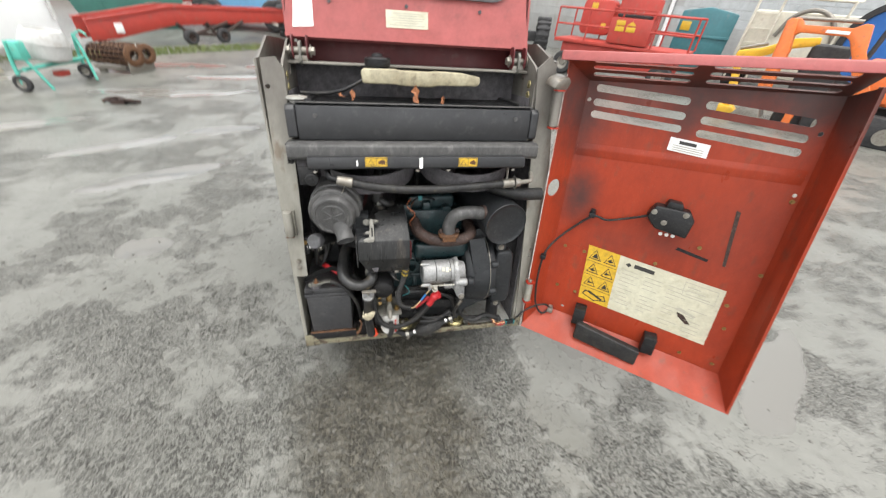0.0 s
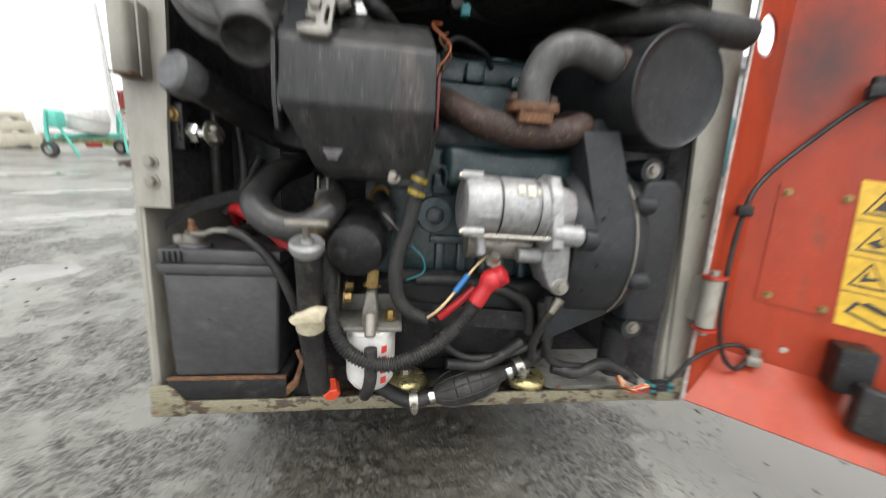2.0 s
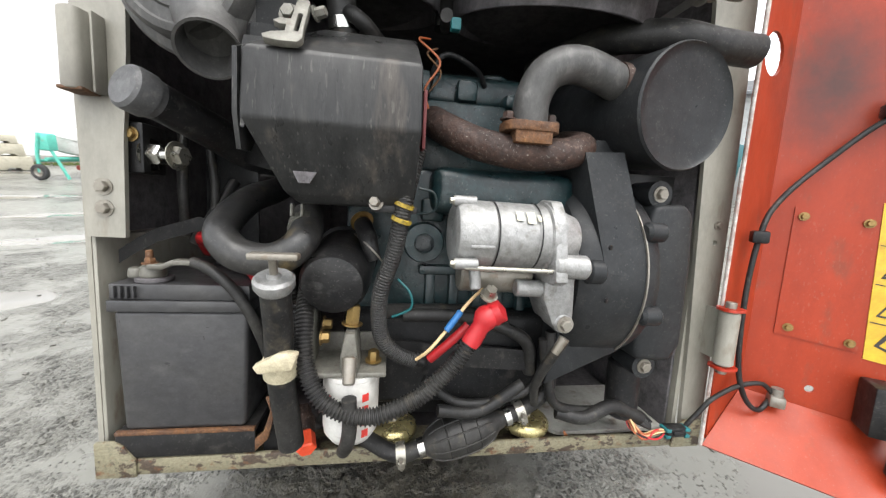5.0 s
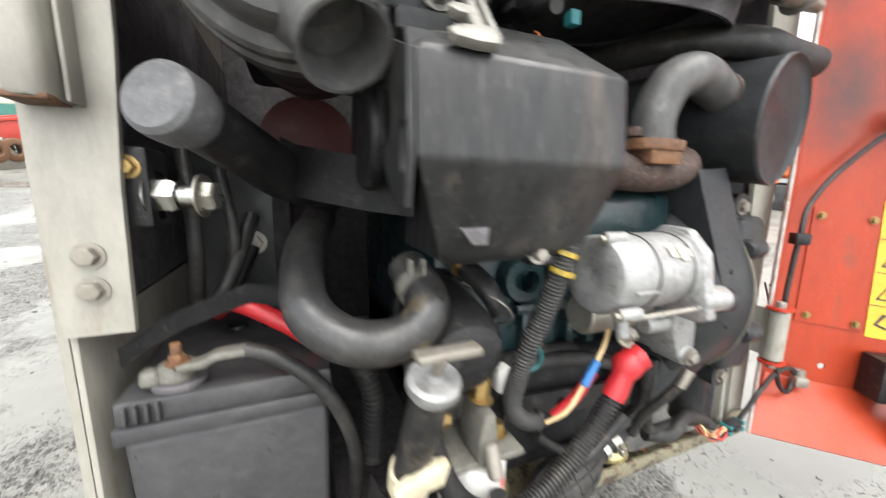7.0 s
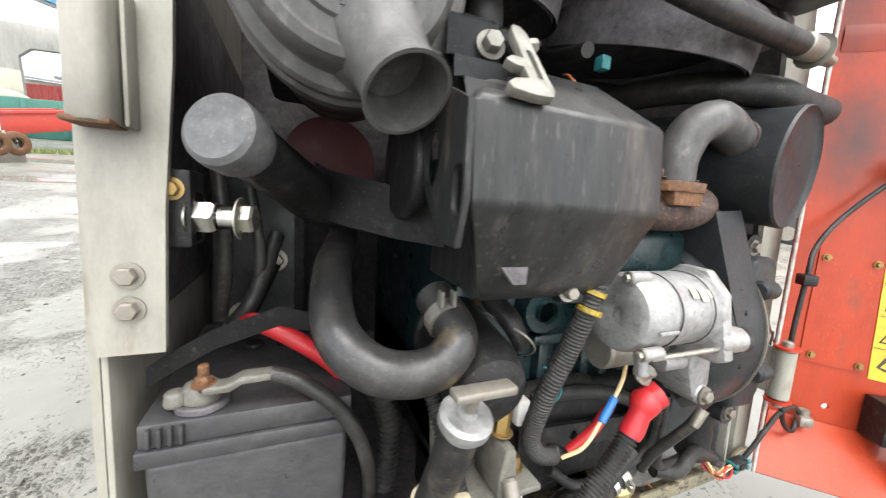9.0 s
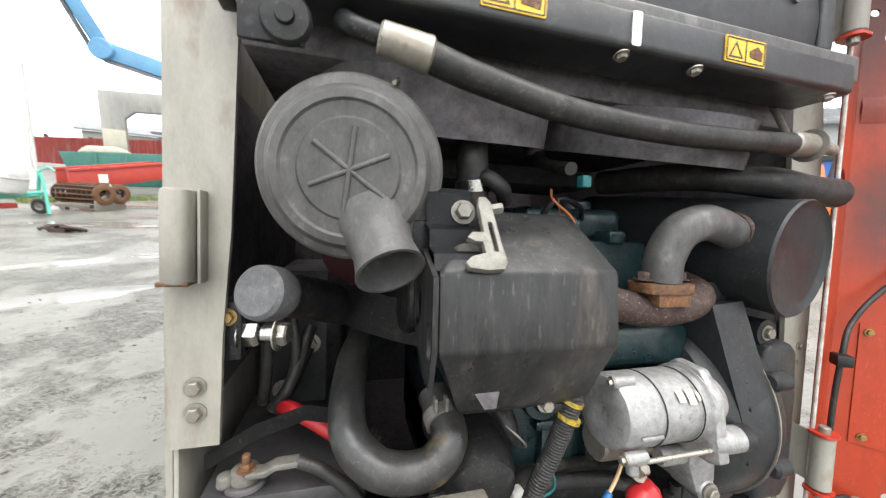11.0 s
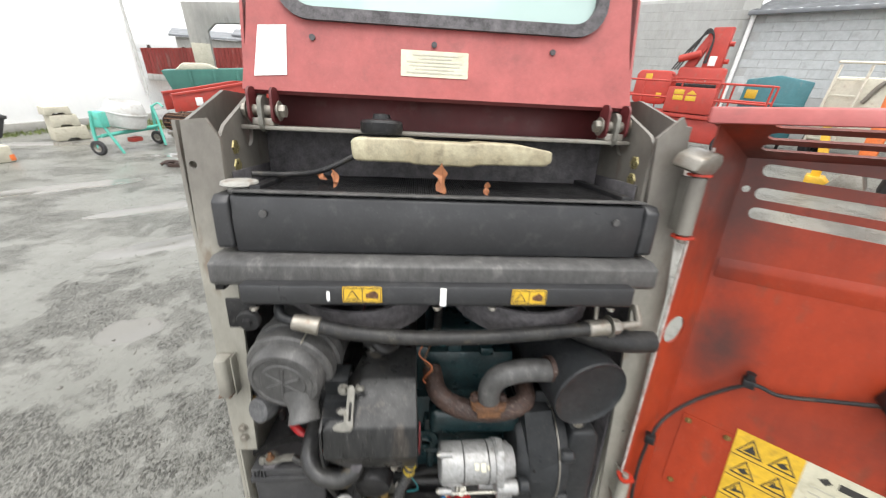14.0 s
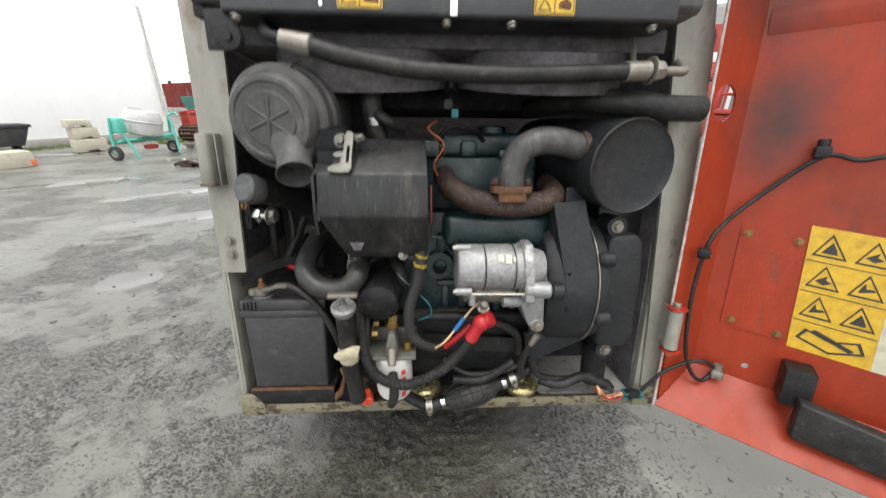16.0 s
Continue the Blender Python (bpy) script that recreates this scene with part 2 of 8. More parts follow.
grey_plastic = surface("grey_plastic", (0.058, 0.057, 0.056), 0.45, 0, (0.085, 0.083, 0.079), 0.65, 10, (0.14, 0.135, 0.125), 0.3, 50, 0.2, streak=2, specks=0.10, mottle=0.4)
battery_black = surface("battery_black", (0.030, 0.030, 0.032), 0.42, 0, (0.046, 0.045, 0.044), 0.6, 14, (0.085, 0.083, 0.080), 0.3, 22, 0.15, streak=0.7, specks=0.05, mottle=0.3)
housing_grey = surface("housing_grey", (0.017, 0.0185, 0.020), 0.42, 0, (0.028, 0.028, 0.028), 0.5, 9, (0.055, 0.053, 0.050), 0.3, 60, 0.2, specks=0.10, mottle=0.3)
guard_black = surface("guard_black", (0.013, 0.0135, 0.014), 0.36, 0, (0.036, 0.0355, 0.034), 0.7, 16, (0.08, 0.065, 0.052), 0.35, 40, 0.15, streak=7, specks=0.12, mottle=0.45)
rubber = surface("rubber", (0.013, 0.013, 0.0135), 0.48, 0, (0.042, 0.040, 0.036), 0.65, 14, (0.11, 0.092, 0.065), 0.35, 40, 0.25, specks=0.12, mottle=0.5)
engine_green = surface("engine_green", (0.008, 0.026, 0.029), 0.36, 0, (0.006, 0.010, 0.011), 0.75, 14, (0.05, 0.066, 0.062), 0.35, 50, 0.4, specks=0.2, mottle=0.5)
dark_metal = surface("dark_metal", (0.007, 0.0075, 0.0085), 0.45, 0, (0.015, 0.0145, 0.014), 0.6, 14, (0.07, 0.062, 0.055), 0.3, 50, 0.3, specks=0.2, mottle=0.5)
# recess shade of bay and deck put into the colour, lifted for haze
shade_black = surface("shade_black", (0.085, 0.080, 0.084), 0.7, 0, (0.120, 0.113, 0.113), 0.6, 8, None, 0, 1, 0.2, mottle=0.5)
rust = surface("rust", (0.024, 0.013, 0.010), 0.7, 0, (0.052, 0.023, 0.013), 0.7, 24, (0.12, 0.085, 0.07), 0.55, 130, 1.0, 140, specks=0.4, mottle=0.6)
rust_bright = surface("rust_bright", (0.12, 0.052, 0.018), 0.75, 0, (0.05, 0.024, 0.014), 0.85, 40, (0.20, 0.11, 0.045), 0.4, 100, 1.0, 140, specks=0.2, mottle=0.6)
cast_alu = surface("cast_alu", (0.29, 0.29, 0.285), 0.42, 0.4, (0.18, 0.18, 0.172), 0.65, 18, (0.10, 0.088, 0.068), 0.5, 60, 0.4, 180, specks=0.3, mottle=0.3)
zinc = surface("zinc", (0.40, 0.385, 0.34), 0.35, 0.8, (0.25, 0.23, 0.18), 0.6, 40, (0.14, 0.10, 0.06), 0.4, 90, 0.15)
old_steel = surface("old_steel", (0.26, 0.245, 0.215), 0.42, 0.55, (0.15, 0.128, 0.095), 0.6, 30, (0.14, 0.08, 0.04), 0.5, 70, 0.2)
brass = surface("brass", (0.28, 0.19, 0.07), 0.42, 0.75, (0.16, 0.10, 0.045), 0.65, 40, None, 0, 1, 0.15)
gold_zinc = surface("gold_zinc", (0.45, 0.39, 0.19), 0.3, 0.75, (0.28, 0.22, 0.10), 0.6, 30, (0.10, 0.07, 0.04), 0.4, 80, 0.1)
red_plastic = surface("red_plastic", (0.40, 0.014, 0.018), 0.42, 0, (0.27, 0.012, 0.016), 0.4, 30, None, 0, 1, 0.05)
plug_orange = surface("plug_orange", (0.78, 0.085, 0.03), 0.45, 0, (0.6, 0.06, 0.03), 0.4, 40, None, 0, 1, 0.1)
white_plastic = surface("white_plastic", (0.60, 0.59, 0.56), 0.4, 0, (0.45, 0.43, 0.38), 0.5, 20, (0.22, 0.2, 0.17), 0.35, 60, 0.05)
tank_plastic = surface("tank_plastic", (0.36, 0.325, 0.22), 0.45, 0, (0.19, 0.155, 0.09), 0.8, 12, (0.10, 0.08, 0.05), 0.5, 40, 0.1, mottle=0.3)
cream_plastic = surface("cream_plastic", (0.46, 0.41, 0.29), 0.5, 0, (0.34, 0.30, 0.20), 0.6, 30, (0.16, 0.13, 0.08), 0.4, 70, 0.1, mottle=0.35)
label_yellow = surface("label_yellow", (0.58, 0.36, 0.022), 0.45, 0, (0.48, 0.30, 0.028), 0.5, 10, (0.25, 0.17, 0.05), 0.35, 40, 0.05, mottle=0.2)
label_cream = surface("label_cream", (0.52, 0.50, 0.38), 0.5, 0, (0.43, 0.40, 0.29), 0.6, 7, (0.28, 0.25, 0.18), 0.4, 30, 0.05, specks=0.0, mottle=0.15)
label_white = surface("label_white", (0.78, 0.77, 0.75), 0.5, 0, (0.66, 0.65, 0.62), 0.5, 12, None, 0, 1, 0.02)
ink = surface("ink", (0.03, 0.028, 0.025), 0.5, 0, None, 0.3, 20, None, 0, 1, 0)
ink_red = surface("ink_red", (0.60, 0.04, 0.03), 0.5, 0, None, 0.3, 20, None, 0, 1, 0)
print_grey = surface("print_grey", (0.40, 0.38, 0.31), 0.5, 0, None, 0.3, 20, None, 0, 1, 0)
blue_plastic = surface("blue_plastic", (0.02, 0.13, 0.34), 0.4, 0, None, 0.3, 20, None, 0, 1, 0)
teal_plastic = surface("teal_plastic", (0.012, 0.13, 0.14), 0.45, 0, (0.01, 0.06, 0.065), 0.5, 30, None, 0, 1, 0.05)
cream_wire = surface("cream_wire", (0.62, 0.45, 0.24), 0.5, 0, None, 0.3, 20, None, 0, 1, 0)
orange_wire = surface("orange_wire", (0.30, 0.085, 0.03), 0.5, 0, None, 0.3, 20, None, 0, 1, 0)
leaf_orange = surface("leaf_orange", (0.30, 0.115, 0.045), 0.7, 0, (0.17, 0.06, 0.03), 0.6, 60, None, 0, 1, 0.1)
chrome = surface("chrome", (0.50, 0.50, 0.48), 0.2, 1.0, (0.33, 0.32, 0.29), 0.5, 40, None, 0, 1, 0.1, rough_var=0.1)


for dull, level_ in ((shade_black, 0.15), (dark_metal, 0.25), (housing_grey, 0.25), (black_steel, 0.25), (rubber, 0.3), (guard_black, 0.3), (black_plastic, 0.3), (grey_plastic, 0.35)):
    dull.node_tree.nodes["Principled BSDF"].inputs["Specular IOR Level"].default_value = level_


def soot_on(mat, blobs):
    """Exhaust soot with a shape of its own: blurred smudges round given spots (place, reach, strength), broken up by noise."""
    nd, ln = mat.node_tree.nodes, mat.node_tree.links
    bs = nd["Principled BSDF"]
    tc = nd.new("ShaderNodeTexCoord")
    col = bs.inputs["Base Color"].links[0].from_socket
    ns = nd.new("ShaderNodeTexNoise")
    ns.inputs["Scale"].default_value, ns.inputs["Detail"].default_value, ns.inputs["Roughness"].default_value = 9, 6, 0.7
    ln.new(tc.outputs["Object"], ns.inputs["Vector"])
    for place, reach, strength in blobs:
        mp = nd.new("ShaderNodeMapping")
        mp.vector_type = "POINT"
        mp.inputs["Location"].default_value = tuple(-p / r for p, r in zip(place, reach))
        mp.inputs["Scale"].default_value = tuple(1 / r for r in reach)
        ln.new(tc.outputs["Object"], mp.inputs["Vector"])
        ln_ = nd.new("ShaderNodeVectorMath")
        ln_.operation = "LENGTH"
        ln.new(mp.outputs[0], ln_.inputs[0])
        ad = nd.new("ShaderNodeMath")
        ad.operation = "MULTIPLY_ADD"
        ln.new(ns.outputs["Fac"], ad.inputs[0])
        ad.inputs[1].default_value = 0.9
        ln.new(ln_.outputs["Value"], ad.inputs[2])
        r = nd.new("ShaderNodeMapRange")
        r.interpolation_type = "SMOOTHSTEP"
        for key, v in (("From Min", 1.55), ("From Max", 0.45), ("To Min", 0.0), ("To Max", strength)):
            r.inputs[key].default_value = v
        ln.new(ad.outputs[0], r.inputs["Value"])
        x = nd.new("ShaderNodeMix")
        x.data_type = "RGBA"
        ln.new(r.outputs[0], x.inputs["Factor"])
        ln.new(col, x.inputs["A"])
        x.inputs["B"].default_value = (0.040, 0.028, 0.026, 1)
        col = x.outputs["Result"]
    ln.new(col, bs.inputs["Base Color"])


gate_red = surface("gate_red", (0.300, 0.036, 0.012), 0.42, 0, (0.200, 0.028, 0.013), 0.6, 5, (0.12, 0.05, 0.032), 0.45, 24, 0.10, streak=2.2, specks=0.10, mottle=0.14)
gate_red.node_tree.nodes["Principled BSDF"].inputs["Specular IOR Level"].default_value = 0.3
soot_on(gate_red, [((0.105, 0.06, 0.56), (0.085, 0.3, 0.13), 0.93), ((0.06, 0.06, 0.84), (0.12, 0.3, 0.20), 0.80), ((0.35, 0.05, 0.93), (0.60, 0.3, 0.15), 0.85), ((0.34, 0.06, 0.84), (0.05, 0.3, 0.14), 0.6),
                   ((0.62, 0.05, 0.93), (0.24, 0.3, 0.20), 0.8), ((0.55, 0.05, 0.50), (0.16, 0.3, 0.25), 0.25), ((0.25, 0.06, 0.42), (0.12, 0.3, 0.10), 0.35), ((0.40, 0.06, 0.45), (0.10, 0.3, 0.08), 0.35)])

soot_on(frame_paint, [((-0.39, 0.05, 0.92), (0.16, 0.4, 0.26), 0.55), ((0.38, 0.05, 0.92), (0.16, 0.4, 0.36), 0.6), ((0.0, 0.1, 0.94), (0.5, 0.3, 0.05), 0.5), ((-0.40, 0.0, 0.46), (0.05, 0.1, 0.03), 0.35)])
# ---- the loader: its own axes are x along the sill, y into the bay, z along the leaning uprights ----
MACH = pose(0, 0, 0.24, -8)
loader = thing("skid_steer_loader", "red and grey skid steer loader, rear door open, engine showing", "loader", MACH)


def lp(name, bm, material, label="", parent=None, angle=35, m=None):
    return part(name, bm, material, parent or loader, label, angle, m)


def bolts(spots, direction, material, parent=None, r=0.008, h=0.006, label=""):
    for at in spots:
        lp("bolt", bolt_head(bmesh.new(), at, direction, r, h), material, label, parent)


# frame of the bay
def left_upright():
    bm = bmesh.new()
    plate(bm, [(-0.422, 0.293), (-0.381, 0.293), (-0.378, 0.40), (-0.371, 0.50), (-0.358, 0.92), (-0.375, 0.950), (-0.412, 0.945), (-0.426, 0.50)],
          [[(-0.404 + 0.006 * math.cos(a), 0.880 + 0.006 * math.sin(a)) for a in np.linspace(0, 2 * math.pi, 11)[:-1]]],
          0.007, Matrix(((1, 0, 0, 0), (0, 0, 1, -0.007), (0, 1, 0, 0), (0, 0, 0, 1))))
    up = lp("upright", bm, frame_paint, "taupe painted steel upright with rust marks")
    bm = bmesh.new()
    plate(bm, [(0.0, -0.02), (0.82, -0.02), (0.82, 1.0), (0.16, 1.0), (0.03, 0.945), (0.0, 0.945), (0.0, 0.29)], [], 0.006,
          Matrix(((0, 0, 1, -0.4285), (1, 0, 0, 0), (0, 1, 0, 0), (0, 0, 0, 1))))
    lp("side_plate", bm, frame_paint, "", up)
    bm = bmesh.new()
    hole = [(0.10 + 0.018 * math.cos(a), 0.93 + 0.026 * math.sin(a)) for a in np.linspace(0, 2 * math.pi, 17)[:-1]]
    plate(bm, [(0.0, 0.70), (0.03, 0.70), (0.2, 0.85), (0.2, 1.02), (0.12, 0.99), (0.02, 0.94), (0.0, 0.92)], [hole], 0.006,
          Matrix(((0, 0, 1, -0.3675), (1, 0, 0, 0.001), (0, 1, 0, 0), (0, 0, 0, 1))))
    lp("inner_plate", bm, frame_paint, "", up)
    bm = bmesh.new()
    prism(bm, [(-0.424, -0.007), (-0.418, -0.034), (-0.405, -0.038), (-0.397, -0.034), (-0.393, -0.007)], 0.452, 0.535, "z")
    bev(bm, 0.004)
    lp("latch_bracket", bm, frame_paint, "folded latch bracket with a rusty lower edge", up)
    bm = bmesh.new()
    box(bm, (-0.3925, -0.026, 0.452), (-0.3895, -0.007, 0.535))
    bev(bm, 0.003)
    lp("latch_edge", bm, frame_paint, "", up)
    lp("rusty_edge", solid((-0.4205, -0.0345, 0.4512), (-0.3965, -0.0085, 0.4550), 0.001), rust_bright, "", up)
    bolts([(-0.401, -0.007, 0.352), (-0.401, -0.007, 0.327)], (0, -1, 0), old_steel, up, 0.0068, 0.006, "dull zinc hexagon bolt")
    lp("lower_side", solid((-0.4220, 0.0, 0.0), (-0.4175, 0.30, 0.292), 0.001), frame_paint, "", up)


def right_upright():
    bm = bmesh.new()
    plate(bm, [(0.410, 0.0), (0.448, 0.0), (0.442, 0.4), (0.435, 0.66), (0.396, 0.96), (0.380, 0.985), (0.342, 0.95), (0.368, 0.66), (0.384, 0.45), (0.402, 0.17)],
          [[(0.423 + 0.004 * math.cos(a), 0.318 + 0.004 * math.sin(a)) for a in np.linspace(0, 2 * math.pi, 9)[:-1]]],
          0.007, Matrix(((1, 0, 0, 0), (0, 0, 1, -0.004), (0, 1, 0, 0), (0, 0, 0, 1))))
    up = lp("upright", bm, frame_paint, "taupe painted steel upright with rust marks")
    bm = bmesh.new()
    plate(bm, [(0.0, -0.02), (0.82, -0.02), (0.82, 1.02), (0.16, 1.02), (0.03, 0.975), (0.003, 0.97)], [], 0.007,
          Matrix(((0, 0, 1, 0.3985), (1, 0, 0, 0.003), (0, 1, 0, 0), (0, 0, 0, 1))))
    lp("side_plate", bm, frame_paint, "", up)
    bm = bmesh.new()
    hole = [(0.10 + 0.018 * math.cos(a), 0.94 + 0.026 * math.sin(a)) for a in np.linspace(0, 2 * math.pi, 17)[:-1]]
    plate(bm, [(0.004, 0.70), (0.03, 0.70), (0.2, 0.85), (0.2, 1.03), (0.12, 1.0), (0.02, 0.955), (0.004, 0.94)], [hole], 0.006,
          Matrix(((0, 0, 1, 0.343), (1, 0, 0, 0.001), (0, 1, 0, 0), (0, 0, 0, 1))))
    lp("inner_plate", bm, frame_paint, "", up)
    bolts([(0.424, -0.004, 0.345)], (0, -1, 0), old_steel, up, 0.005, 0.004)
    # two hinges of the door
    for hx, z0, z1 in ((0.424, 0.135, 0.228), (0.400, 0.79, 0.90)):
        bm = bmesh.new()
        rod(bm, (hx, -0.044, z0 + 0.006), (hx, -0.044, z1 - 0.006), 0.0130, seg=24, edge=0.002)
        box(bm, (hx + 0.001, -0.040, z0 + 0.008), (hx + 0.006, -0.004, z1 - 0.008))
        hinge = lp("hinge_barrel", bm, frame_paint, "", up)
        bm = bmesh.new()
        rod(bm, (hx, -0.044, z0 - 0.008), (hx, -0.044, z1 + 0.008), 0.007, seg=12, edge=0.001)
        lp("hinge_pin", bm, old_steel, "", hinge)
        for za in (z0, z1 - 0.005):
            bm = bmesh.new()
            prism(bm, round_rect(hx - 0.0145, -0.058, hx + 0.018, -0.028, 0.010), za, za + 0.004, "z")
            lp("hinge_plate", bm, red_paint, "", hinge)
    bm = bmesh.new()
    prism(bm, [(-0.030, -0.012), (0.004, -0.016), (0.022, -0.010), (0.028, 0.012), (0.016, 0.024), (-0.006, 0.020), (-0.026, 0.008)], -0.024, 0.022, "y")
    lp("hinge_cap", bev(bm, 0.005, 2), old_steel, "worn bare metal block over the upper hinge", up, 35, pose(0.396, -0.036, 0.915, 12, 8, 20))


left_upright()
right_upright()

bm = bmesh.new()
prism(bm, [(-0.012, -0.012), (0.06, -0.012), (0.06, -0.006), (-0.002, -0.006), (-0.005, 0.010), (-0.012, 0.010)], -0.424, 0.436, "x")
bev(bm, 0.002)
sill = lp("sill", bm, sill_paint, "bottom sill with chipped paint and rust")
for x0, x1, z1 in ((-0.424, -0.378, 0.036), (0.386, 0.436, 0.032)):
    bm = bmesh.new()
    rise = [(x0, -0.0125), (x1, -0.0125), (x1, 0.010), (x1 - 0.014, z1 - 0.006), (x1 - 0.022, z1), (x0, z1)] if x0 < 0 else [(x0, -0.0125), (x1, -0.0125), (x1, z1), (x0 + 0.020, z1), (x0 + 0.010, z1 - 0.008), (x0, 0.010)]
    prism(bm, rise, -0.0155, -0.0095, "y")
    lp("corner_gusset", bev(bm, 0.0015), sill_paint, "", sill)
# dark floor and back close the bay; its shade is in their colour
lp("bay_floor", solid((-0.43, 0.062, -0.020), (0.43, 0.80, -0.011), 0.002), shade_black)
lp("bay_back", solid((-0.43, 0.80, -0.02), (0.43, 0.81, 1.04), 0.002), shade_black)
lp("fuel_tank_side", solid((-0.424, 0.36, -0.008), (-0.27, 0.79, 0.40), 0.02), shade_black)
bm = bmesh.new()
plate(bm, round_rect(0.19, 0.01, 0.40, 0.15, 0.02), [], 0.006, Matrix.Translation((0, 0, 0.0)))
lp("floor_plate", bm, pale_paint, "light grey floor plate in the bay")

# dark sheets added inside the uprights, standing in for the deep shade there
lp("shade_liner", solid((0.3915, 0.012, -0.008), (0.3965, 0.80, 0.69), 0.001), shade_black)
lp("shade_liner", solid((-0.4215, 0.012, 0.295), (-0.4165, 0.80, 0.69), 0.001), shade_black)

# hull ahead of the bay and four wheels
lp("hull", solid((-0.40, 0.83, 0.10), (0.40, 1.75, 0.85), 0.02), frame_paint)
for wx in (-0.30, 0.30):
    for wy in (1.22, 1.95):
        at = MACH.inverted() @ Vector((wx, wy, 0.355))
        up = MACH.inverted().to_3x3() @ Vector((1, 0, 0))
        bm = bmesh.new()
        lathe(bm, [(0.20, -0.085), (0.31, -0.09), (0.350, -0.07), (0.36, -0.03), (0.36, 0.03), (0.350, 0.07), (0.31, 0.09), (0.20, 0.085), (0.20, -0.085)], at, up, 40)
        ty = lp("tyre", bm, rubber)
        bm = bmesh.new()
        lathe(bm, [(0, -0.03), (0.12, -0.03), (0.205, -0.07), (0.205, 0.07), (0.12, 0.03), (0, 0.03)], at, up, 32)
        lp("rim", bm, frame_paint, "", ty)
    at0, at1 = MACH.inverted() @ Vector((wx * 0.6, 1.22, 0.355)), MACH.inverted() @ Vector((wx, 1.22, 0.355))
    lp("axle", rod(bmesh.new(), at0, at1, 0.05, seg=16), black_steel)

# battery
batt = lp("battery", bev(prism(bmesh.new(), [(-0.392, 0.048), (-0.250, 0.048), (-0.245, 0.204), (-0.398, 0.204)], -0.010, 0.215, "y"), 0.006, 3), battery_black, "dusty black battery")
bm = bmesh.new()
box(bm, (-0.402, -0.014, 0.204), (-0.241, 0.219, 0.218))
box(bm, (-0.400, -0.011, 0.2185), (-0.243, 0.216, 0.238))
for k in range(4):
    box(bm, (-0.394 + 0.007 * k, -0.016, 0.2205), (-0.391 + 0.007 * k, -0.009, 0.236))
lp("lid", bev(bm, 0.0022), battery_black, "", batt)
bm = bmesh.new()
rod(bm, (-0.362, 0.010, 0.238), (-0.362, 0.010, 0.244), 0.020, seg=24, edge=0.001)
lp("terminal_ring", bm, shade_black, "", batt)
bm = bmesh.new()
lathe(bm, [(0.0, 0.0), (0.0135, 0.0), (0.0145, 0.003), (0.0130, 0.014), (0.008, 0.017), (0, 0.017)], (-0.362, 0.008, 0.243), (0, 0, 1), 24)
lathe(bm, [(0.0, 0.0), (0.0075, 0.0), (0.0085, 0.003), (0.0075, 0.012), (0, 0.014)], (-0.379, 0.004, 0.243), (0, 0, 1), 16)
prism(bm, [(-0.358, 0.2565), (-0.340, 0.2565), (-0.330, 0.262), (-0.308, 0.2625), (-0.308, 0.269), (-0.331, 0.2685), (-0.342, 0.263), (-0.358, 0.263)], -0.013, 0.002, "y")
clamp = lp("terminal_clamp", bev(bm, 0.0018), arm_grey, "dull lead battery clamp", batt)
bm = bmesh.new()
rod(bm, (-0.358, -0.004, 0.256), (-0.358, -0.005, 0.279), 0.0040, seg=12, edge=0.001)
bolt_head(bm, (-0.358, -0.004, 0.262), (0, 0, 1), 0.0062, 0.006)
lp("clamp_bolt", bm, rust_bright, "rusty clamp bolt", clamp)
lp("earth_cable", tube(bmesh.new(), [(-0.310, -0.006, 0.266), (-0.286, -0.014, 0.258), (-0.258, -0.020, 0.235), (-0.236, -0.020, 0.198), (-0.222, -0.004, 0.140), (-0.218, 0.03, 0.06)], 0.0068), rubber, "", batt)
bm = bmesh.new()
for x in (-0.335, -0.30, -0.265):
    lathe(bm, [(0, 0.0035), (0.010, 0.0035), (0.012, 0.0), (0, -0.002)], (x, 0.13, 0.2382), (0, 0, 1), 20)
tagged(lp("vent_plug", bm, black_plastic, "", batt), "", "", "", "stuff")
lp("live_cable", tube(bmesh.new(), [(-0.350, 0.12, 0.262), (-0.329, 0.06, 0.290), (-0.290, 0.035, 0.277), (-0.255, 0.030, 0.250), (-0.243, 0.030, 0.232)], 0.0088), red_plastic, "", batt)
bm = bmesh.new()
box(bm, (-0.402, -0.008, 0.040), (-0.238, 0.225, 0.0475))
box(bm, (-0.402, -0.0125, 0.012), (-0.238, -0.008, 0.0475))
tray = lp("battery_tray", bev(bm, 0.0015), black_steel, "black battery tray with rusted edges")
lp("tray_edge", solid((-0.402, -0.0140, 0.0435), (-0.238, -0.0075, 0.0485), 0.001), rust_bright, "", tray)
lp("tray_corner", bev(prism(bmesh.new(), [(-0.240, 0.012), (-0.222, 0.030), (-0.212, 0.072), (-0.220, 0.090), (-0.225, 0.088), (-0.219, 0.070), (-0.228, 0.040), (-0.240, 0.030)], -0.012, -0.006, "y"), 0.001), rust_bright, "", tray)

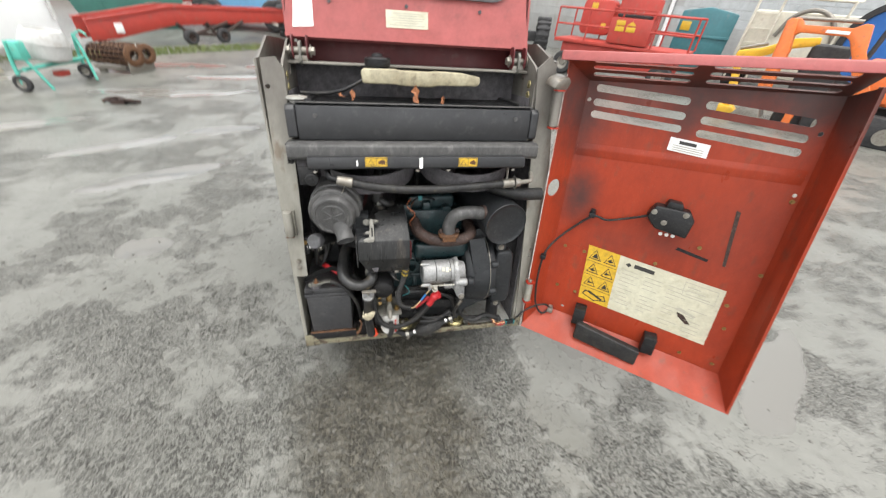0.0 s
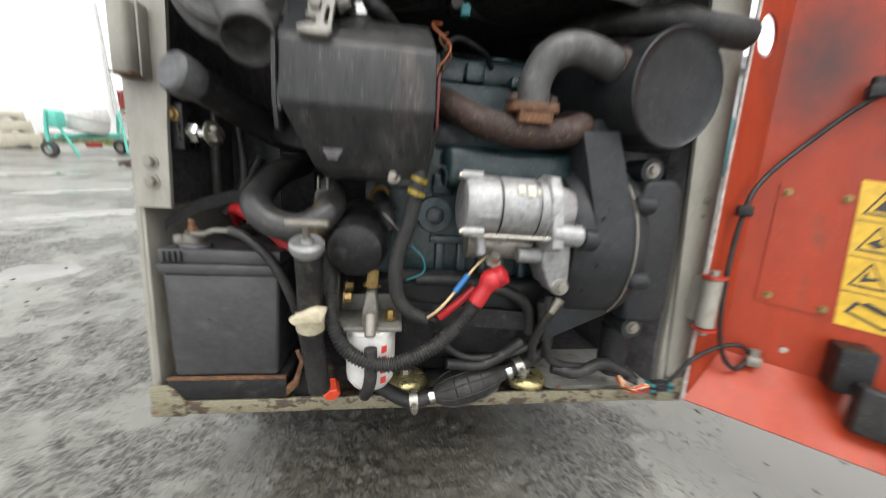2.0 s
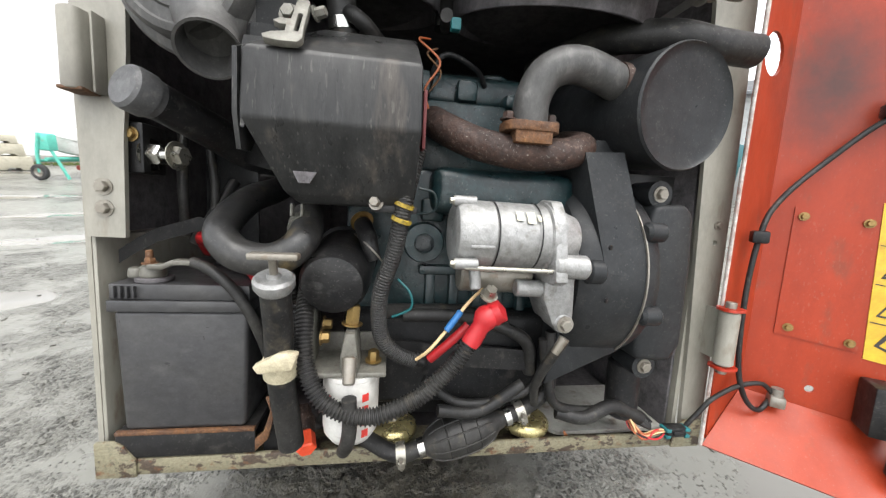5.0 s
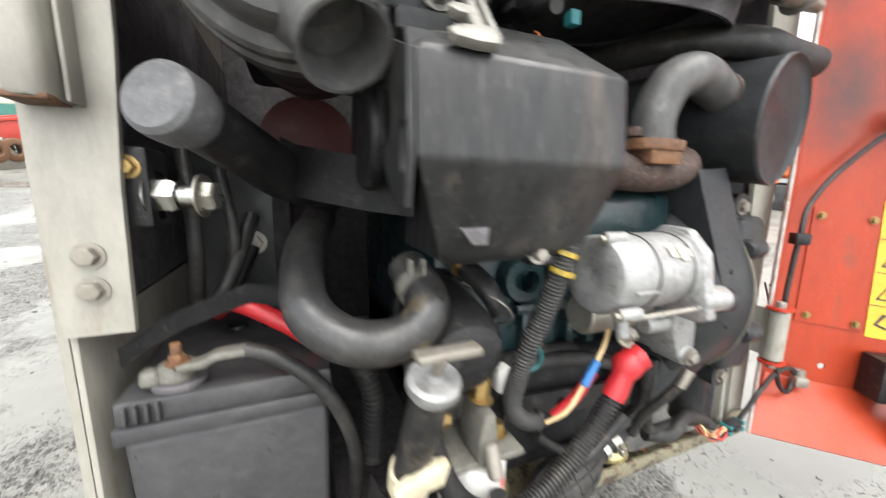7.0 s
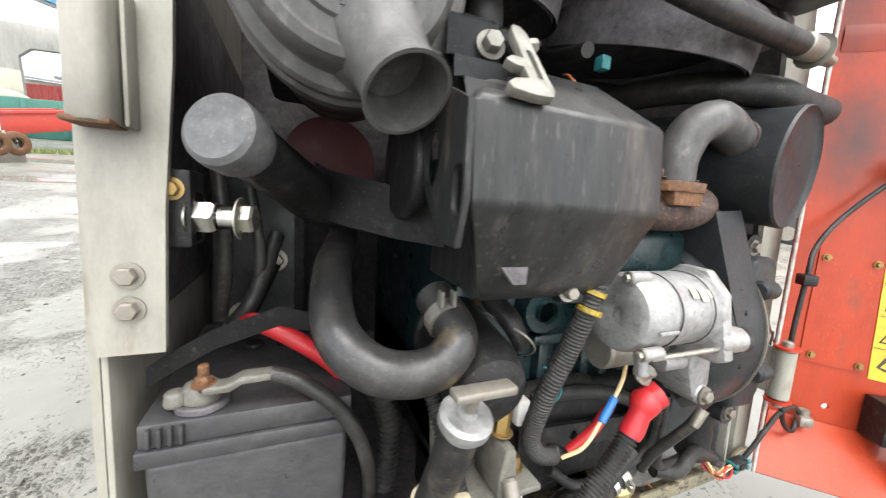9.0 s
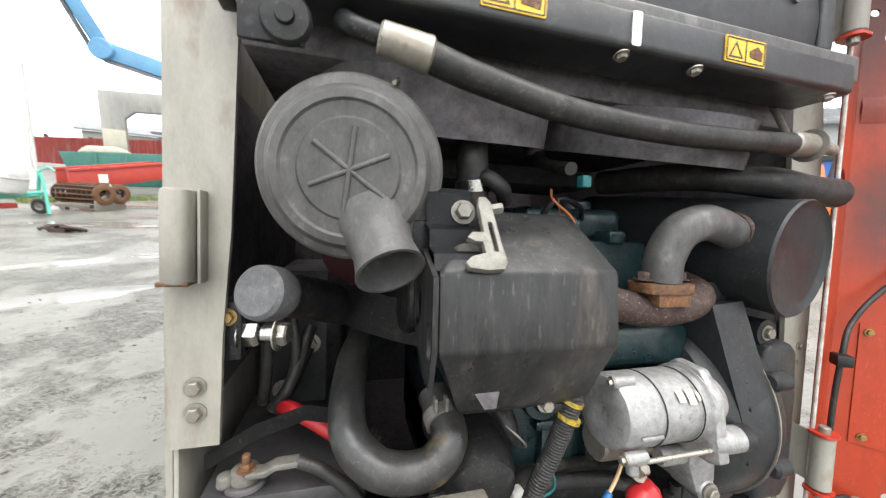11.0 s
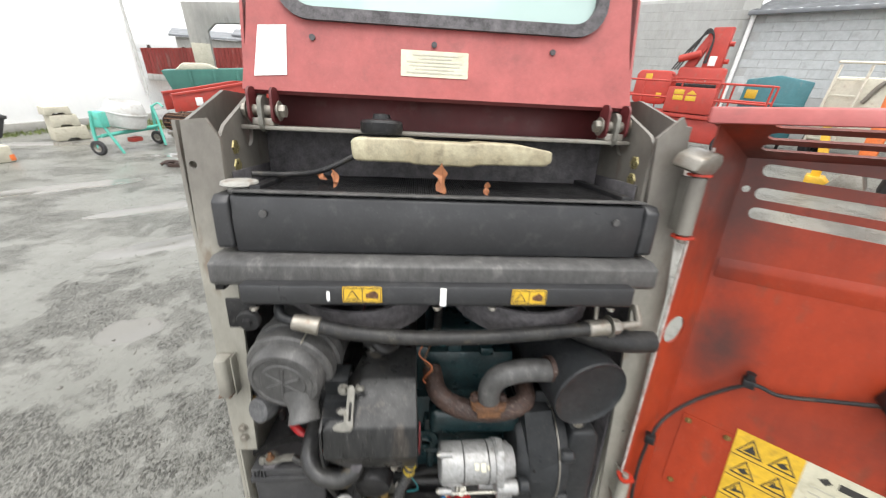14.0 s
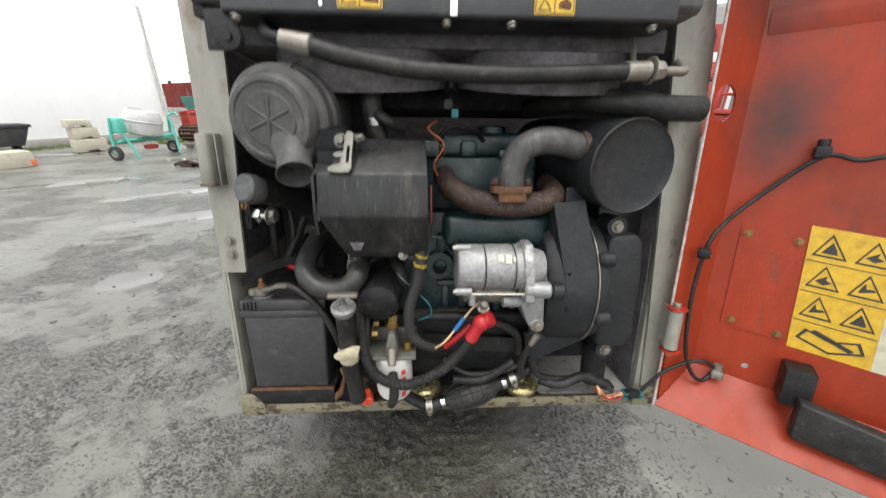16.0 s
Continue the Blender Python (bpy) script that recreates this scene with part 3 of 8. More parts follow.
# engine block
bm = bmesh.new()
box(bm, (-0.13, 0.02, 0.10), (0.175, 0.42, 0.40))
block = lp("engine_block", bev(bm, 0.007), engine_green, "dark green cast engine block")
lp("oil_sump", solid((-0.13, -0.006, 0.07), (0.176, 0.40, 0.205), 0.012, 3), dark_metal, "", block)
lp("tappet_cover", solid((-0.020, -0.028, 0.340), (0.175, 0.03, 0.402), 0.016, 4), engine_green, "", block)
lp("cylinder_head", solid((-0.05, 0.04, 0.40), (0.16, 0.40, 0.50), 0.007), engine_green, "", block)
for k in range(5):
    lp("cast_rib", solid((-0.02 + 0.034 * k, 0.006, 0.18), (-0.006 + 0.034 * k, 0.024, 0.26), 0.003), engine_green, "", block)
lp("cast_rail", solid((-0.03, 0.004, 0.255), (0.15, 0.024, 0.268), 0.003), engine_green, "", block)
bm = bmesh.new()
box(bm, (-0.03, 0.06, 0.50), (0.13, 0.36, 0.545))
rod(bm, (0.085, 0.12, 0.54), (0.085, 0.12, 0.56), 0.03, seg=20, edge=0.003)
lp("valve_cover", bev(bm, 0.010, 3), engine_green, "", block)
bm = bmesh.new()
lathe(bm, [(0.013, 0.03), (0.013, 0.022), (0.026, 0.022), (0.028, 0.016), (0.028, 0.0)], (-0.025, 0.02, 0.300), (0, -1, 0), 24)
lp("core_plug", bm, engine_green, "", block)
bm = bmesh.new()
box(bm, (-0.03, -0.004, 0.33), (0.0, 0.03, 0.36))
lp("cast_pad", bev(bm, 0.004), engine_green, "", block)
tagged(text_part("cast_number", "1005", 0.024, pose(-0.015, 0.0185, 0.330, 90), engine_green, block), "", "", "", "stuff")
bm = bmesh.new()
tube(bm, [(-0.106, -0.012, 0.322), (-0.098, -0.036, 0.309), (-0.094, -0.046, 0.298), (-0.088, -0.048, 0.282)], 0.010, 16, 6, radii=[0.0115, 0.0115, 0.0100, 0.0075])
sensor = lp("pressure_switch", bm, black_plastic, "", block)
lp("switch_nut", bolt_head(bmesh.new(), (-0.108, -0.004, 0.326), (0.35, -0.8, -0.45), 0.0105, 0.010), brass, "", sensor)
for x, y, z, sx, sz in ((-0.05, 0.03, 0.515, 0.05, 0.03), (-0.10, 0.05, 0.50, 0.03, 0.05), (0.03, 0.05, 0.515, 0.03, 0.03), (0.10, 0.045, 0.505, 0.03, 0.02)):
    lp("cast_boss", solid((x - sx / 2, y - 0.015, z - sz / 2), (x + sx / 2, y + 0.03, z + sz / 2), 0.006), engine_green, "", block)
lp("injector_line", tube(bmesh.new(), [(-0.03, 0.05, 0.50), (-0.01, 0.02, 0.55), (0.04, 0.04, 0.545), (0.06, 0.06, 0.53)], 0.004, 8), dark_metal, "", block)
lp("injector_wire", tube(bmesh.new(), [(-0.03, 0.0, 0.56), (-0.045, -0.03, 0.545), (-0.02, -0.035, 0.52), (-0.036, -0.032, 0.49), (-0.03, -0.02, 0.47)], 0.0014, 6), orange_wire, "", block)
lp("injector_wire", tube(bmesh.new(), [(-0.02, 0.0, 0.55), (-0.035, -0.03, 0.53), (-0.018, -0.03, 0.51), (-0.03, -0.02, 0.49)], 0.0012, 6), rust_bright, "", block)
lp("wire_plug", solid((-0.008, -0.030, 0.562), (0.004, -0.018, 0.576), 0.002), teal_plastic, "", block)
bm = bmesh.new()
rod(bm, (0.0, 0.10, 0.62), (0.0, 0.10, 0.70), 0.016, seg=14)
tube(bm, [(0.0, 0.09, 0.62), (-0.005, 0.05, 0.60), (-0.012, -0.012, 0.585)], 0.008, 8)
lp("harness_tail", bm, rubber, "", block)

# exhaust
mani = lp("exhaust_manifold", tube(bmesh.new(), [(-0.03, 0.03, 0.472), (-0.018, -0.018, 0.452), (0.02, -0.038, 0.434), (0.075, -0.043, 0.426), (0.13, -0.040, 0.430), (0.160, -0.026, 0.442), (0.165, 0.03, 0.455)], 0.0200, 16), rust, "rusted cast exhaust manifold")
bm = bmesh.new()
plate(bm, round_rect(0.044, -0.072, 0.112, -0.024, 0.016), [], 0.011, Matrix.Translation((0, 0, 0.449)))
box(bm, (0.055, -0.07, 0.435), (0.10, -0.03, 0.450))
flange = lp("flange", bev(bm, 0.003), rust_bright, "orange rusted flange", mani)
bolts([(0.051, -0.049, 0.463), (0.105, -0.049, 0.463)], (0, 0, 1), rust, flange, 0.007, 0.008)
bm = bmesh.new()
tube(bm, [(0.078, -0.048, 0.462), (0.079, -0.050, 0.490), (0.092, -0.054, 0.518), (0.120, -0.056, 0.531), (0.155, -0.05, 0.530), (0.200, -0.04, 0.520)], 0.0215, 20, 10)
exhaust = lp("exhaust_pipe", bm, grey_plastic, "bent grey steel exhaust pipe")
for hot in (mani, exhaust):
    hot.matrix_basis = Matrix.Translation((0.013, -0.002, -0.005))
axis = Vector((-0.16, 0.98, 0.08)).normalized()
front = Vector((0.281, -0.078, 0.486))
bm = bmesh.new()
lathe(bm, [(0, 0.007), (0.060, 0.005), (0.0705, 0.003), (0.0735, 0.0), (0.0755, 0.003), (0.0750, 0.012), (0.0742, 0.016), (0.0745, 0.10), (0.0750, 0.33), (0.06, 0.345), (0, 0.345)], front, axis, 48)
muff = lp("muffler", bm, housing_grey, "black painted steel muffler")
bm = bmesh.new()
lathe(bm, [(0.027, -0.004), (0.027, 0.006), (0.020, 0.006), (0.020, -0.004), (0.027, -0.004)], (0.207, -0.040, 0.516), (1, 0.1, 0), 24)
lp("inlet_collar", bm, rust, "", muff)
bm = bmesh.new()
box(bm, (0.196, -0.026, 0.355), (0.232, -0.021, 0.450))
box(bm, (0.228, -0.026, 0.355), (0.2325, 0.04, 0.450))
lp("muffler_bracket", bev(bm, 0.0015), housing_grey, "", muff)
lp("bracket_stud", rod(bmesh.new(), (0.222, -0.032, 0.395), (0.222, -0.034, 0.420), 0.0035, seg=10), zinc, "", muff)
lp("bracket_nut", bolt_head(bmesh.new(), (0.222, -0.032, 0.393), (0, 0, 1), 0.0060, 0.007), zinc, "", muff)
lp("tail_pipe", tube(bmesh.new(), [(0.17, 0.16, 0.60), (0.22, 0.03, 0.598), (0.28, -0.03, 0.588), (0.34, -0.040, 0.580), (0.402, -0.040, 0.579)], 0.0205, 16), rubber, "ribbed black hose above the muffler")

# air cleaner
ax = Vector((0.10, 0.985, 0.14)).normalized()
c0 = Vector((-0.266, -0.110, 0.549))
bm = bmesh.new()
lathe(bm, [(0, -0.001), (0.036, -0.001), (0.038, 0.001), (0.048, 0.001), (0.050, -0.001), (0.056, 0.0), (0.0605, 0.006), (0.0625, 0.022), (0.0705, 0.024), (0.0735, 0.028), (0.0735, 0.045),
           (0.071, 0.047), (0.071, 0.056), (0.0760, 0.058), (0.0775, 0.075), (0.0745, 0.08), (0.0745, 0.30), (0.06, 0.31), (0, 0.31)], c0, ax, 56)
clean = lp("air_cleaner", bm, grey_plastic, "dusty black plastic air cleaner canister")
for k in range(6):
    a = k * math.pi / 6 + 0.2
    f = Matrix.Translation(c0) @ frame_of(-ax)
    u = f @ Vector((0.031 * math.cos(a * 2), 0.031 * math.sin(a * 2), 0.001))
    lp("raised_rib", rod(bmesh.new(), f @ Vector((0, 0, 0.001)), u, 0.0022, seg=8), grey_plastic, "", clean)
bm = bmesh.new()
lathe(bm, [(0.036, -0.008), (0.030, 0.004), (0.0250, 0.015), (0.0240, 0.025), (0.0255, 0.037), (0.0270, 0.043), (0.0245, 0.043), (0.0228, 0.035), (0.0205, 0.014), (0, 0.012)], (-0.244, -0.090, 0.506), (0.22, -0.66, -0.72), 32)
lp("dust_spout", bm, grey_plastic, "", clean)
for a in (2.0, 4.4):
    f = Matrix.Translation(c0) @ frame_of(ax)
    lp("clip", tube(bmesh.new(), [f @ Vector((0.074 * math.cos(a), 0.074 * math.sin(a), 0.02)), f @ Vector((0.083 * math.cos(a), 0.083 * math.sin(a), 0.045)), f @ Vector((0.080 * math.cos(a), 0.080 * math.sin(a), 0.065))], 0.0016, 6), zinc, "", clean)

# filler with its cap, hydraulic fitting
bm = bmesh.new()
lathe(bm, [(0, -0.002), (0.019, -0.002), (0.0225, 0.001), (0.0235, 0.006), (0.0235, 0.020), (0.021, 0.021), (0.021, 0.028)], (-0.342, -0.058, 0.452), (0.42, 0.88, -0.22), 32)
fill = lp("filler_cap", bm, dusty_cap, "round black filler cap")
bm = bmesh.new()
tube(bm, [(-0.331, -0.035, 0.447), (-0.305, 0.02, 0.43), (-0.27, 0.08, 0.41), (-0.20, 0.10, 0.405)], 0.024, 16, radii=[0.0205, 0.022, 0.025, 0.028])
lp("filler_neck", bm, black_steel, "", fill)
fill.matrix_basis = Matrix.Translation((0.007, -0.010, 0))
bm = bmesh.new()
box(bm, (-0.385, 0.005, 0.37), (-0.365, 0.05, 0.43))
valve = lp("valve_block", bev(bm, 0.003), black_steel, "")
lp("hex_fitting", bolt_head(bmesh.new(), (-0.366, 0.02, 0.394), (1, -0.25, 0), 0.0135, 0.016), chrome, "shiny hexagon fitting", valve)
lp("hex_fitting", rod(bmesh.new(), (-0.349, 0.016, 0.394), (-0.332, 0.012, 0.394), 0.0095, seg=16, edge=0.002), chrome, "", valve)
lp("hex_fitting", bolt_head(bmesh.new(), (-0.333, 0.012, 0.394), (1, -0.25, 0), 0.012, 0.010), zinc, "", valve)
bolts([(-0.377, 0.004, 0.415)], (0, -1, 0), brass, valve, 0.006, 0.005)
for pts, r in (([(-0.36, 0.08, 0.44), (-0.352, 0.06, 0.36), (-0.36, 0.08, 0.29)], 0.007), ([(-0.335, 0.10, 0.42), (-0.325, 0.09, 0.34), (-0.345, 0.10, 0.27)], 0.006), ([(-0.31, 0.12, 0.37), (-0.33, 0.08, 0.31), (-0.35, 0.08, 0.28)], 0.008)):
    lp("hydraulic_line", tube(bmesh.new(), pts, r, 10), rubber, "", valve)
bm = bmesh.new()
plate(bm, [(-0.372, 0.245), (-0.292, 0.245), (-0.292, 0.44), (-0.372, 0.44)], [], 0.005, Matrix(((1, 0, 0, 0), (0, 0, 1, 0.165), (0, 1, 0, 0), (0, 0, 0, 1))))
mount = lp("pump_plate", bm, housing_grey, "grey painted pump mounting plate")
bolts([(-0.314, 0.160, 0.334), (-0.350, 0.160, 0.268)], (0, -1, 0), old_steel, mount, 0.010, 0.007)
lp("link_rod", rod(bmesh.new(), (-0.314, 0.152, 0.330), (-0.345, 0.12, 0.262), 0.007, seg=12), black_steel, "", mount)
bm = bmesh.new()
rows = [[bm.verts.new((x, y, z + h)) for h in (0.0085, -0.0085)] for x, y, z in ((-0.398, 0.006, 0.268), (-0.376, 0.002, 0.283), (-0.352, 0.0, 0.297), (-0.304, 0.0, 0.313), (-0.268, 0.0, 0.304))]
for p, q in zip(rows, rows[1:]):
    bm.faces.new((p[0], q[0], q[1], p[1]))
bmesh.ops.solidify(bm, geom=list(bm.faces), thickness=0.004)
lp("support_strap", bm, black_steel, "bent flat black steel strap", None, 20)
bm = bmesh.new()
rows = [[bm.verts.new((x, y, z + h)) for h in (0.024, -0.024)] for x, y, z in ((-0.275, 0.05, 0.425), (-0.262, 0.035, 0.417), (-0.245, 0.02, 0.413), (-0.205, 0.0, 0.405), (-0.165, -0.02, 0.40))]
for p, q in zip(rows, rows[1:]):
    bm.faces.new((p[0], q[0], q[1], p[1]))
bmesh.ops.solidify(bm, geom=list(bm.faces), thickness=0.004)
lp("support_band", bm, black_steel, "")
lp("red_hub", rod(bmesh.new(), (-0.24, 0.30, 0.47), (-0.24, 0.28, 0.47), 0.07, seg=32), dark_red, "")

# alternator under its folded guard
bm = bmesh.new()
rows = []
for y, z, x0, x1 in ((0.03, 0.532, -0.146, -0.050), (-0.070, 0.526, -0.146, -0.050), (-0.137, 0.478, -0.203, -0.047), (-0.142, 0.418, -0.203, -0.046), (-0.108, 0.356, -0.176, -0.048), (-0.096, 0.346, -0.166, -0.052), (0.03, 0.344, -0.160, -0.060)):
    rows.append([bm.verts.new((x0, y, z)), bm.verts.new((x0 * 0.67 + x1 * 0.33, y, z)), bm.verts.new((x0 * 0.33 + x1 * 0.67, y, z)), bm.verts.new((x1, y, z))])
for p, q in zip(rows, rows[1:]):
    for k in range(3):
        bm.faces.new((p[k], p[k + 1], q[k + 1], q[k]))
for k in (0, 3):
    side = [r[k] for r in rows]
    for n in range(1, len(side) - 1):
        bm.faces.new((side[0], side[n], side[n + 1]))
for k in range(3):
    bm.faces.new((rows[0][k], rows[0][k + 1], rows[-1][k + 1], rows[-1][k]))
bmesh.ops.recalc_face_normals(bm, faces=list(bm.faces))
guard = lp("alternator_guard", bev(bm, 0.0035, 2, 20), guard_black, "folded black guard with rubbed and rusty edges", None, 25)
bm = bmesh.new()
oval = round_rect(-0.1385, 0.410, -0.1255, 0.440, 0.006)
cut = [(-0.088 + 0.014 * math.cos(a), 0.446 + 0.020 * math.sin(a)) for a in np.linspace(0, 2 * math.pi, 17)[:-1]]
plate(bm, [(-0.140, 0.474), (-0.142, 0.420), (-0.134, 0.391), (-0.112, 0.392), (-0.081, 0.420), (-0.066, 0.452), (-0.072, 0.478), (-0.10, 0.492)], [oval, cut], 0.004, Matrix(((0, 0, 1, -0.2075), (1, 0, 0, 0), (0, 1, 0, 0), (0, 0, 0, 1))))
lp("side_plate", bm, guard_black, "", guard)
bm = bmesh.new()
m = pose(-0.150, -0.1190, 0.3735, 61, 0, 0)
plate(bm, [(-0.018, 0.009), (0.010, 0.009), (0.002, -0.010), (-0.008, -0.010)], [], 0.0015, m)
# the slot's dark opening is a sheet laid on the guard
lp("slot", bm, shade_black, "", guard)
bm = bmesh.new()
arm_m = Matrix(((1, 0, 0, -0.158), (0, 0.60, -0.80, -0.138), (0, 0.80, 0.60, 0.480), (0, 0, 0, 1)))
hook = [(-0.024, -0.002), (-0.010, -0.004), (0.003, -0.003), (0.0065, 0.003), (0.0055, 0.02), (0.0055, 0.060), (0.002, 0.066), (-0.004, 0.066), (-0.0062, 0.058), (-0.0068, 0.030), (-0.016, 0.030), (-0.021, 0.025), (-0.0155, 0.021), (-0.0095, 0.021), (-0.009, 0.011), (-0.020, 0.008), (-0.026, 0.003)]
plate(bm, hook, [round_rect(-0.002, 0.012, 0.002, 0.040, 0.0015, 3)], 0.006, arm_m)
arm = lp("adjuster_arm", bev(bm, 0.0014), arm_grey, "pale cast adjuster arm with a hooked foot", guard)
bolts([(-0.173, -0.096, 0.523)], (-0.1, -0.95, 0.2), arm_grey, arm, 0.0072, 0.007)
bolts([(-0.150, -0.098, 0.526)], (0.9, -0.3, 0.2), arm_grey, arm, 0.005, 0.010)
bm = bmesh.new()
rows = [[bm.verts.new((x, y, z)) for x in (-0.204, -0.166)] for y, z in ((-0.060, 0.546), (-0.088, 0.543), (-0.094, 0.538), (-0.095, 0.512), (-0.108, 0.508), (-0.110, 0.494), (-0.124, 0.490), (-0.130, 0.478))]
for p, q in zip(rows, rows[1:]):
    bm.faces.new((p[0], q[0], q[1], p[1]))
bmesh.ops.solidify(bm, geom=list(bm.faces), thickness=0.004)
lp("folded_bracket", bm, housing_grey, "", guard)
bm = bmesh.new()
rod(bm, (-0.212, -0.02, 0.45), (-0.198, -0.02, 0.45), 0.05, seg=28, edge=0.003)
box(bm, (-0.215, -0.09, 0.47), (-0.19, -0.04, 0.515))
box(bm, (-0.20, -0.105, 0.485), (-0.175, -0.07, 0.505))
lp("alternator", bev(bm, 0.003), dark_metal, "")
bm = bmesh.new()
tube(bm, [(-0.14, 0.03, 0.545), (-0.13, -0.02, 0.565), (-0.11, -0.03, 0.555), (-0.09, 0.0, 0.545)], 0.009, 10)
lp("wire_loom", bm, rubber, "")
bm = bmesh.new()
tube(bm, [(-0.128, 0.0, 0.52), (-0.135, -0.012, 0.56), (-0.137, -0.010, 0.60), (-0.125, 0.05, 0.64)], 0.017, 18)
lp("coolant_hose", bm, rubber, "")
lp("hose_clamp", rod(bmesh.new(), (-0.1345, -0.010, 0.552), (-0.136, -0.012, 0.564), 0.0185, seg=20), chrome, "")
lp("red_tag", solid((-0.0445, -0.125, 0.405), (-0.041, -0.105, 0.46), 0.001), dark_red, "")

# elbow hose, oil filter
bm = bmesh.new()
tube(bm, [(-0.225, 0.18, 0.40), (-0.240, 0.11, 0.365), (-0.258, 0.035, 0.345), (-0.262, -0.038, 0.312), (-0.240, -0.064, 0.290), (-0.208, -0.070, 0.282), (-0.181, -0.072, 0.290), (-0.166, -0.060, 0.309), (-0.172, -0.02, 0.330)], 0.0182, 20, 8)
elbow = lp("radiator_hose", bm, stained_rubber, "thick black elbow hose with a dusty stain")
d = (Vector((-0.172, -0.02, 0.330)) - Vector((-0.166, -0.060, 0.309))).normalized()
lp("hose_clamp", rod(bmesh.new(), Vector((-0.168, -0.050, 0.314)), Vector((-0.168, -0.050, 0.314)) + d * 0.012, 0.0196, seg=24), arm_grey, "spring clamp", elbow)
for off in (-0.006, 0.005):
    lp("clamp_ear", solid((-0.176 + off, -0.062, 0.331), (-0.173 + off, -0.052, 0.345), 0.001), arm_grey, "", elbow)
bm = bmesh.new()
lathe(bm, [(0, 0), (0.023, 0.002), (0.034, 0.007), (0.0395, 0.02), (0.0410, 0.035), (0.0410, 0.10), (0.044, 0.104), (0.044, 0.11), (0, 0.11)], (-0.134, -0.080, 0.254), (0.04, 0.96, 0.18), 36)
lp("oil_filter", bm, black_plastic, "black spin-on oil filter")
bm = bmesh.new()
tube(bm, [(-0.115, -0.02, 0.31), (-0.095, -0.06, 0.30), (-0.078, -0.055, 0.28), (-0.075, -0.02, 0.26)], 0.0012, 6)
lp("filter_wire", bm, old_steel, "")

# oil filler stand pipe with a tag
bm = bmesh.new()
tube(bm, [(-0.188, -0.098, 0.262), (-0.190, -0.080, 0.215), (-0.194, -0.058, 0.15), (-0.188, -0.036, 0.05)], 0.0150, 18)
pipe = lp("stand_pipe", bm, rubber, "black hose stand pipe with a grey plug")
bm = bmesh.new()
lathe(bm, [(0, 0.014), (0.006, 0.014), (0.007, 0.010), (0.0165, 0.010), (0.0195, 0.007), (0.0195, 0.0), (0.016, -0.006), (0, -0.006)], (-0.188, -0.099, 0.264), (0.05, -0.36, 1), 28)
lp("plug", bm, cast_alu, "", pipe)
lp("dipstick_bar", solid((-0.206, -0.122, 0.292), (-0.161, -0.108, 0.2985), 0.002), old_steel, "", pipe)
lp("plug_post", rod(bmesh.new(), (-0.187, -0.104, 0.276), (-0.186, -0.112, 0.293), 0.004, seg=10), old_steel, "", pipe)
bm = bmesh.new()
lathe(bm, [(0.0155, 0), (0.0185, 0.001), (0.0185, 0.021), (0.0155, 0.022)], (-0.1935, -0.0585, 0.152), (0.03, -0.3, 1), 24)
tagband = lp("tag_band", bm, cream_plastic, "cream plastic tag", pipe)
bm = bmesh.new()
plate(bm, [(-0.214, 0.174), (-0.186, 0.190), (-0.168, 0.188), (-0.174, 0.170), (-0.208, 0.166)], [], 0.012, Matrix(((1, 0, 0, 0), (0, 0, 1, -0.090), (0, 1, 0, 0), (0, 0, 0, 1))))
lp("tag_flag", bev(bm, 0.0025), cream_plastic, "", tagband)
bm = bmesh.new()
tube(bm, [(-0.195 + 0.005 * math.cos(a), -0.0785, 0.164 + 0.005 * math.sin(a)) for a in np.linspace(0, 6.2, 9)], 0.0007, 6)
lp("tag_mark", bm, ink, "", tagband)
bm = bmesh.new()
plate(bm, [(-0.232, -0.01), (-0.19, -0.015), (-0.186, 0.06), (-0.205, 0.10), (-0.212, 0.05), (-0.232, 0.03)], [], 0.004, Matrix(((1, 0, 0, 0), (0, 0, 1, 0.002), (0, 1, 0, 0), (0, 0, 0, 1))))
lp("tray_bracket", bm, black_steel, "")
bm = bmesh.new()
rod(bm, (-0.182, 0.03, 0.05), (-0.172, -0.005, 0.040), 0.011, seg=6)
rod(bm, (-0.176, 0.012, 0.045), (-0.170, -0.012, 0.038), 0.0135, seg=16)
drain = lp("drain_valve", bm, rust, "")
lp("drain_plug", rod(bmesh.new(), (-0.170, -0.012, 0.039), (-0.163, -0.034, 0.031), 0.0128, 0.0124, 6, 0.0018), plug_orange, "bright red hexagon drain plug", drain)
lp("drain_clamp", rod(bmesh.new(), (-0.150, 0.0, 0.085), (-0.142, 0.012, 0.095), 0.014, seg=18), chrome, "", drain)

drain.matrix_basis = Matrix.Translation((-0.004, -0.003, -0.002))
pipe.matrix_basis = Matrix.Translation((0.006, -0.016, 0.001))

# fuel filter
bm = bmesh.new()
box(bm, (-0.156, -0.072, 0.150), (-0.066, -0.004, 0.157))
prism(bm, [(-0.066, 0.150), (-0.010, 0.150), (0.0, 0.20), (-0.006, 0.222), (-0.030, 0.220), (-0.056, 0.190), (-0.066, 0.170)], -0.159, -0.153, "x")
box(bm, (-0.156, -0.006, 0.150), (-0.066, 0.0, 0.182))
head = lp("fuel_filter_head", bev(bm, 0.0022), arm_grey, "tarnished fuel filter head")
lp("filter_bridge", bev(prism(bmesh.new(), [(-0.119, 0.157), (-0.097, 0.157), (-0.099, 0.182), (-0.102, 0.206), (-0.114, 0.206), (-0.119, 0.18)], -0.076, -0.030, "y"), 0.004), arm_grey, "", head)
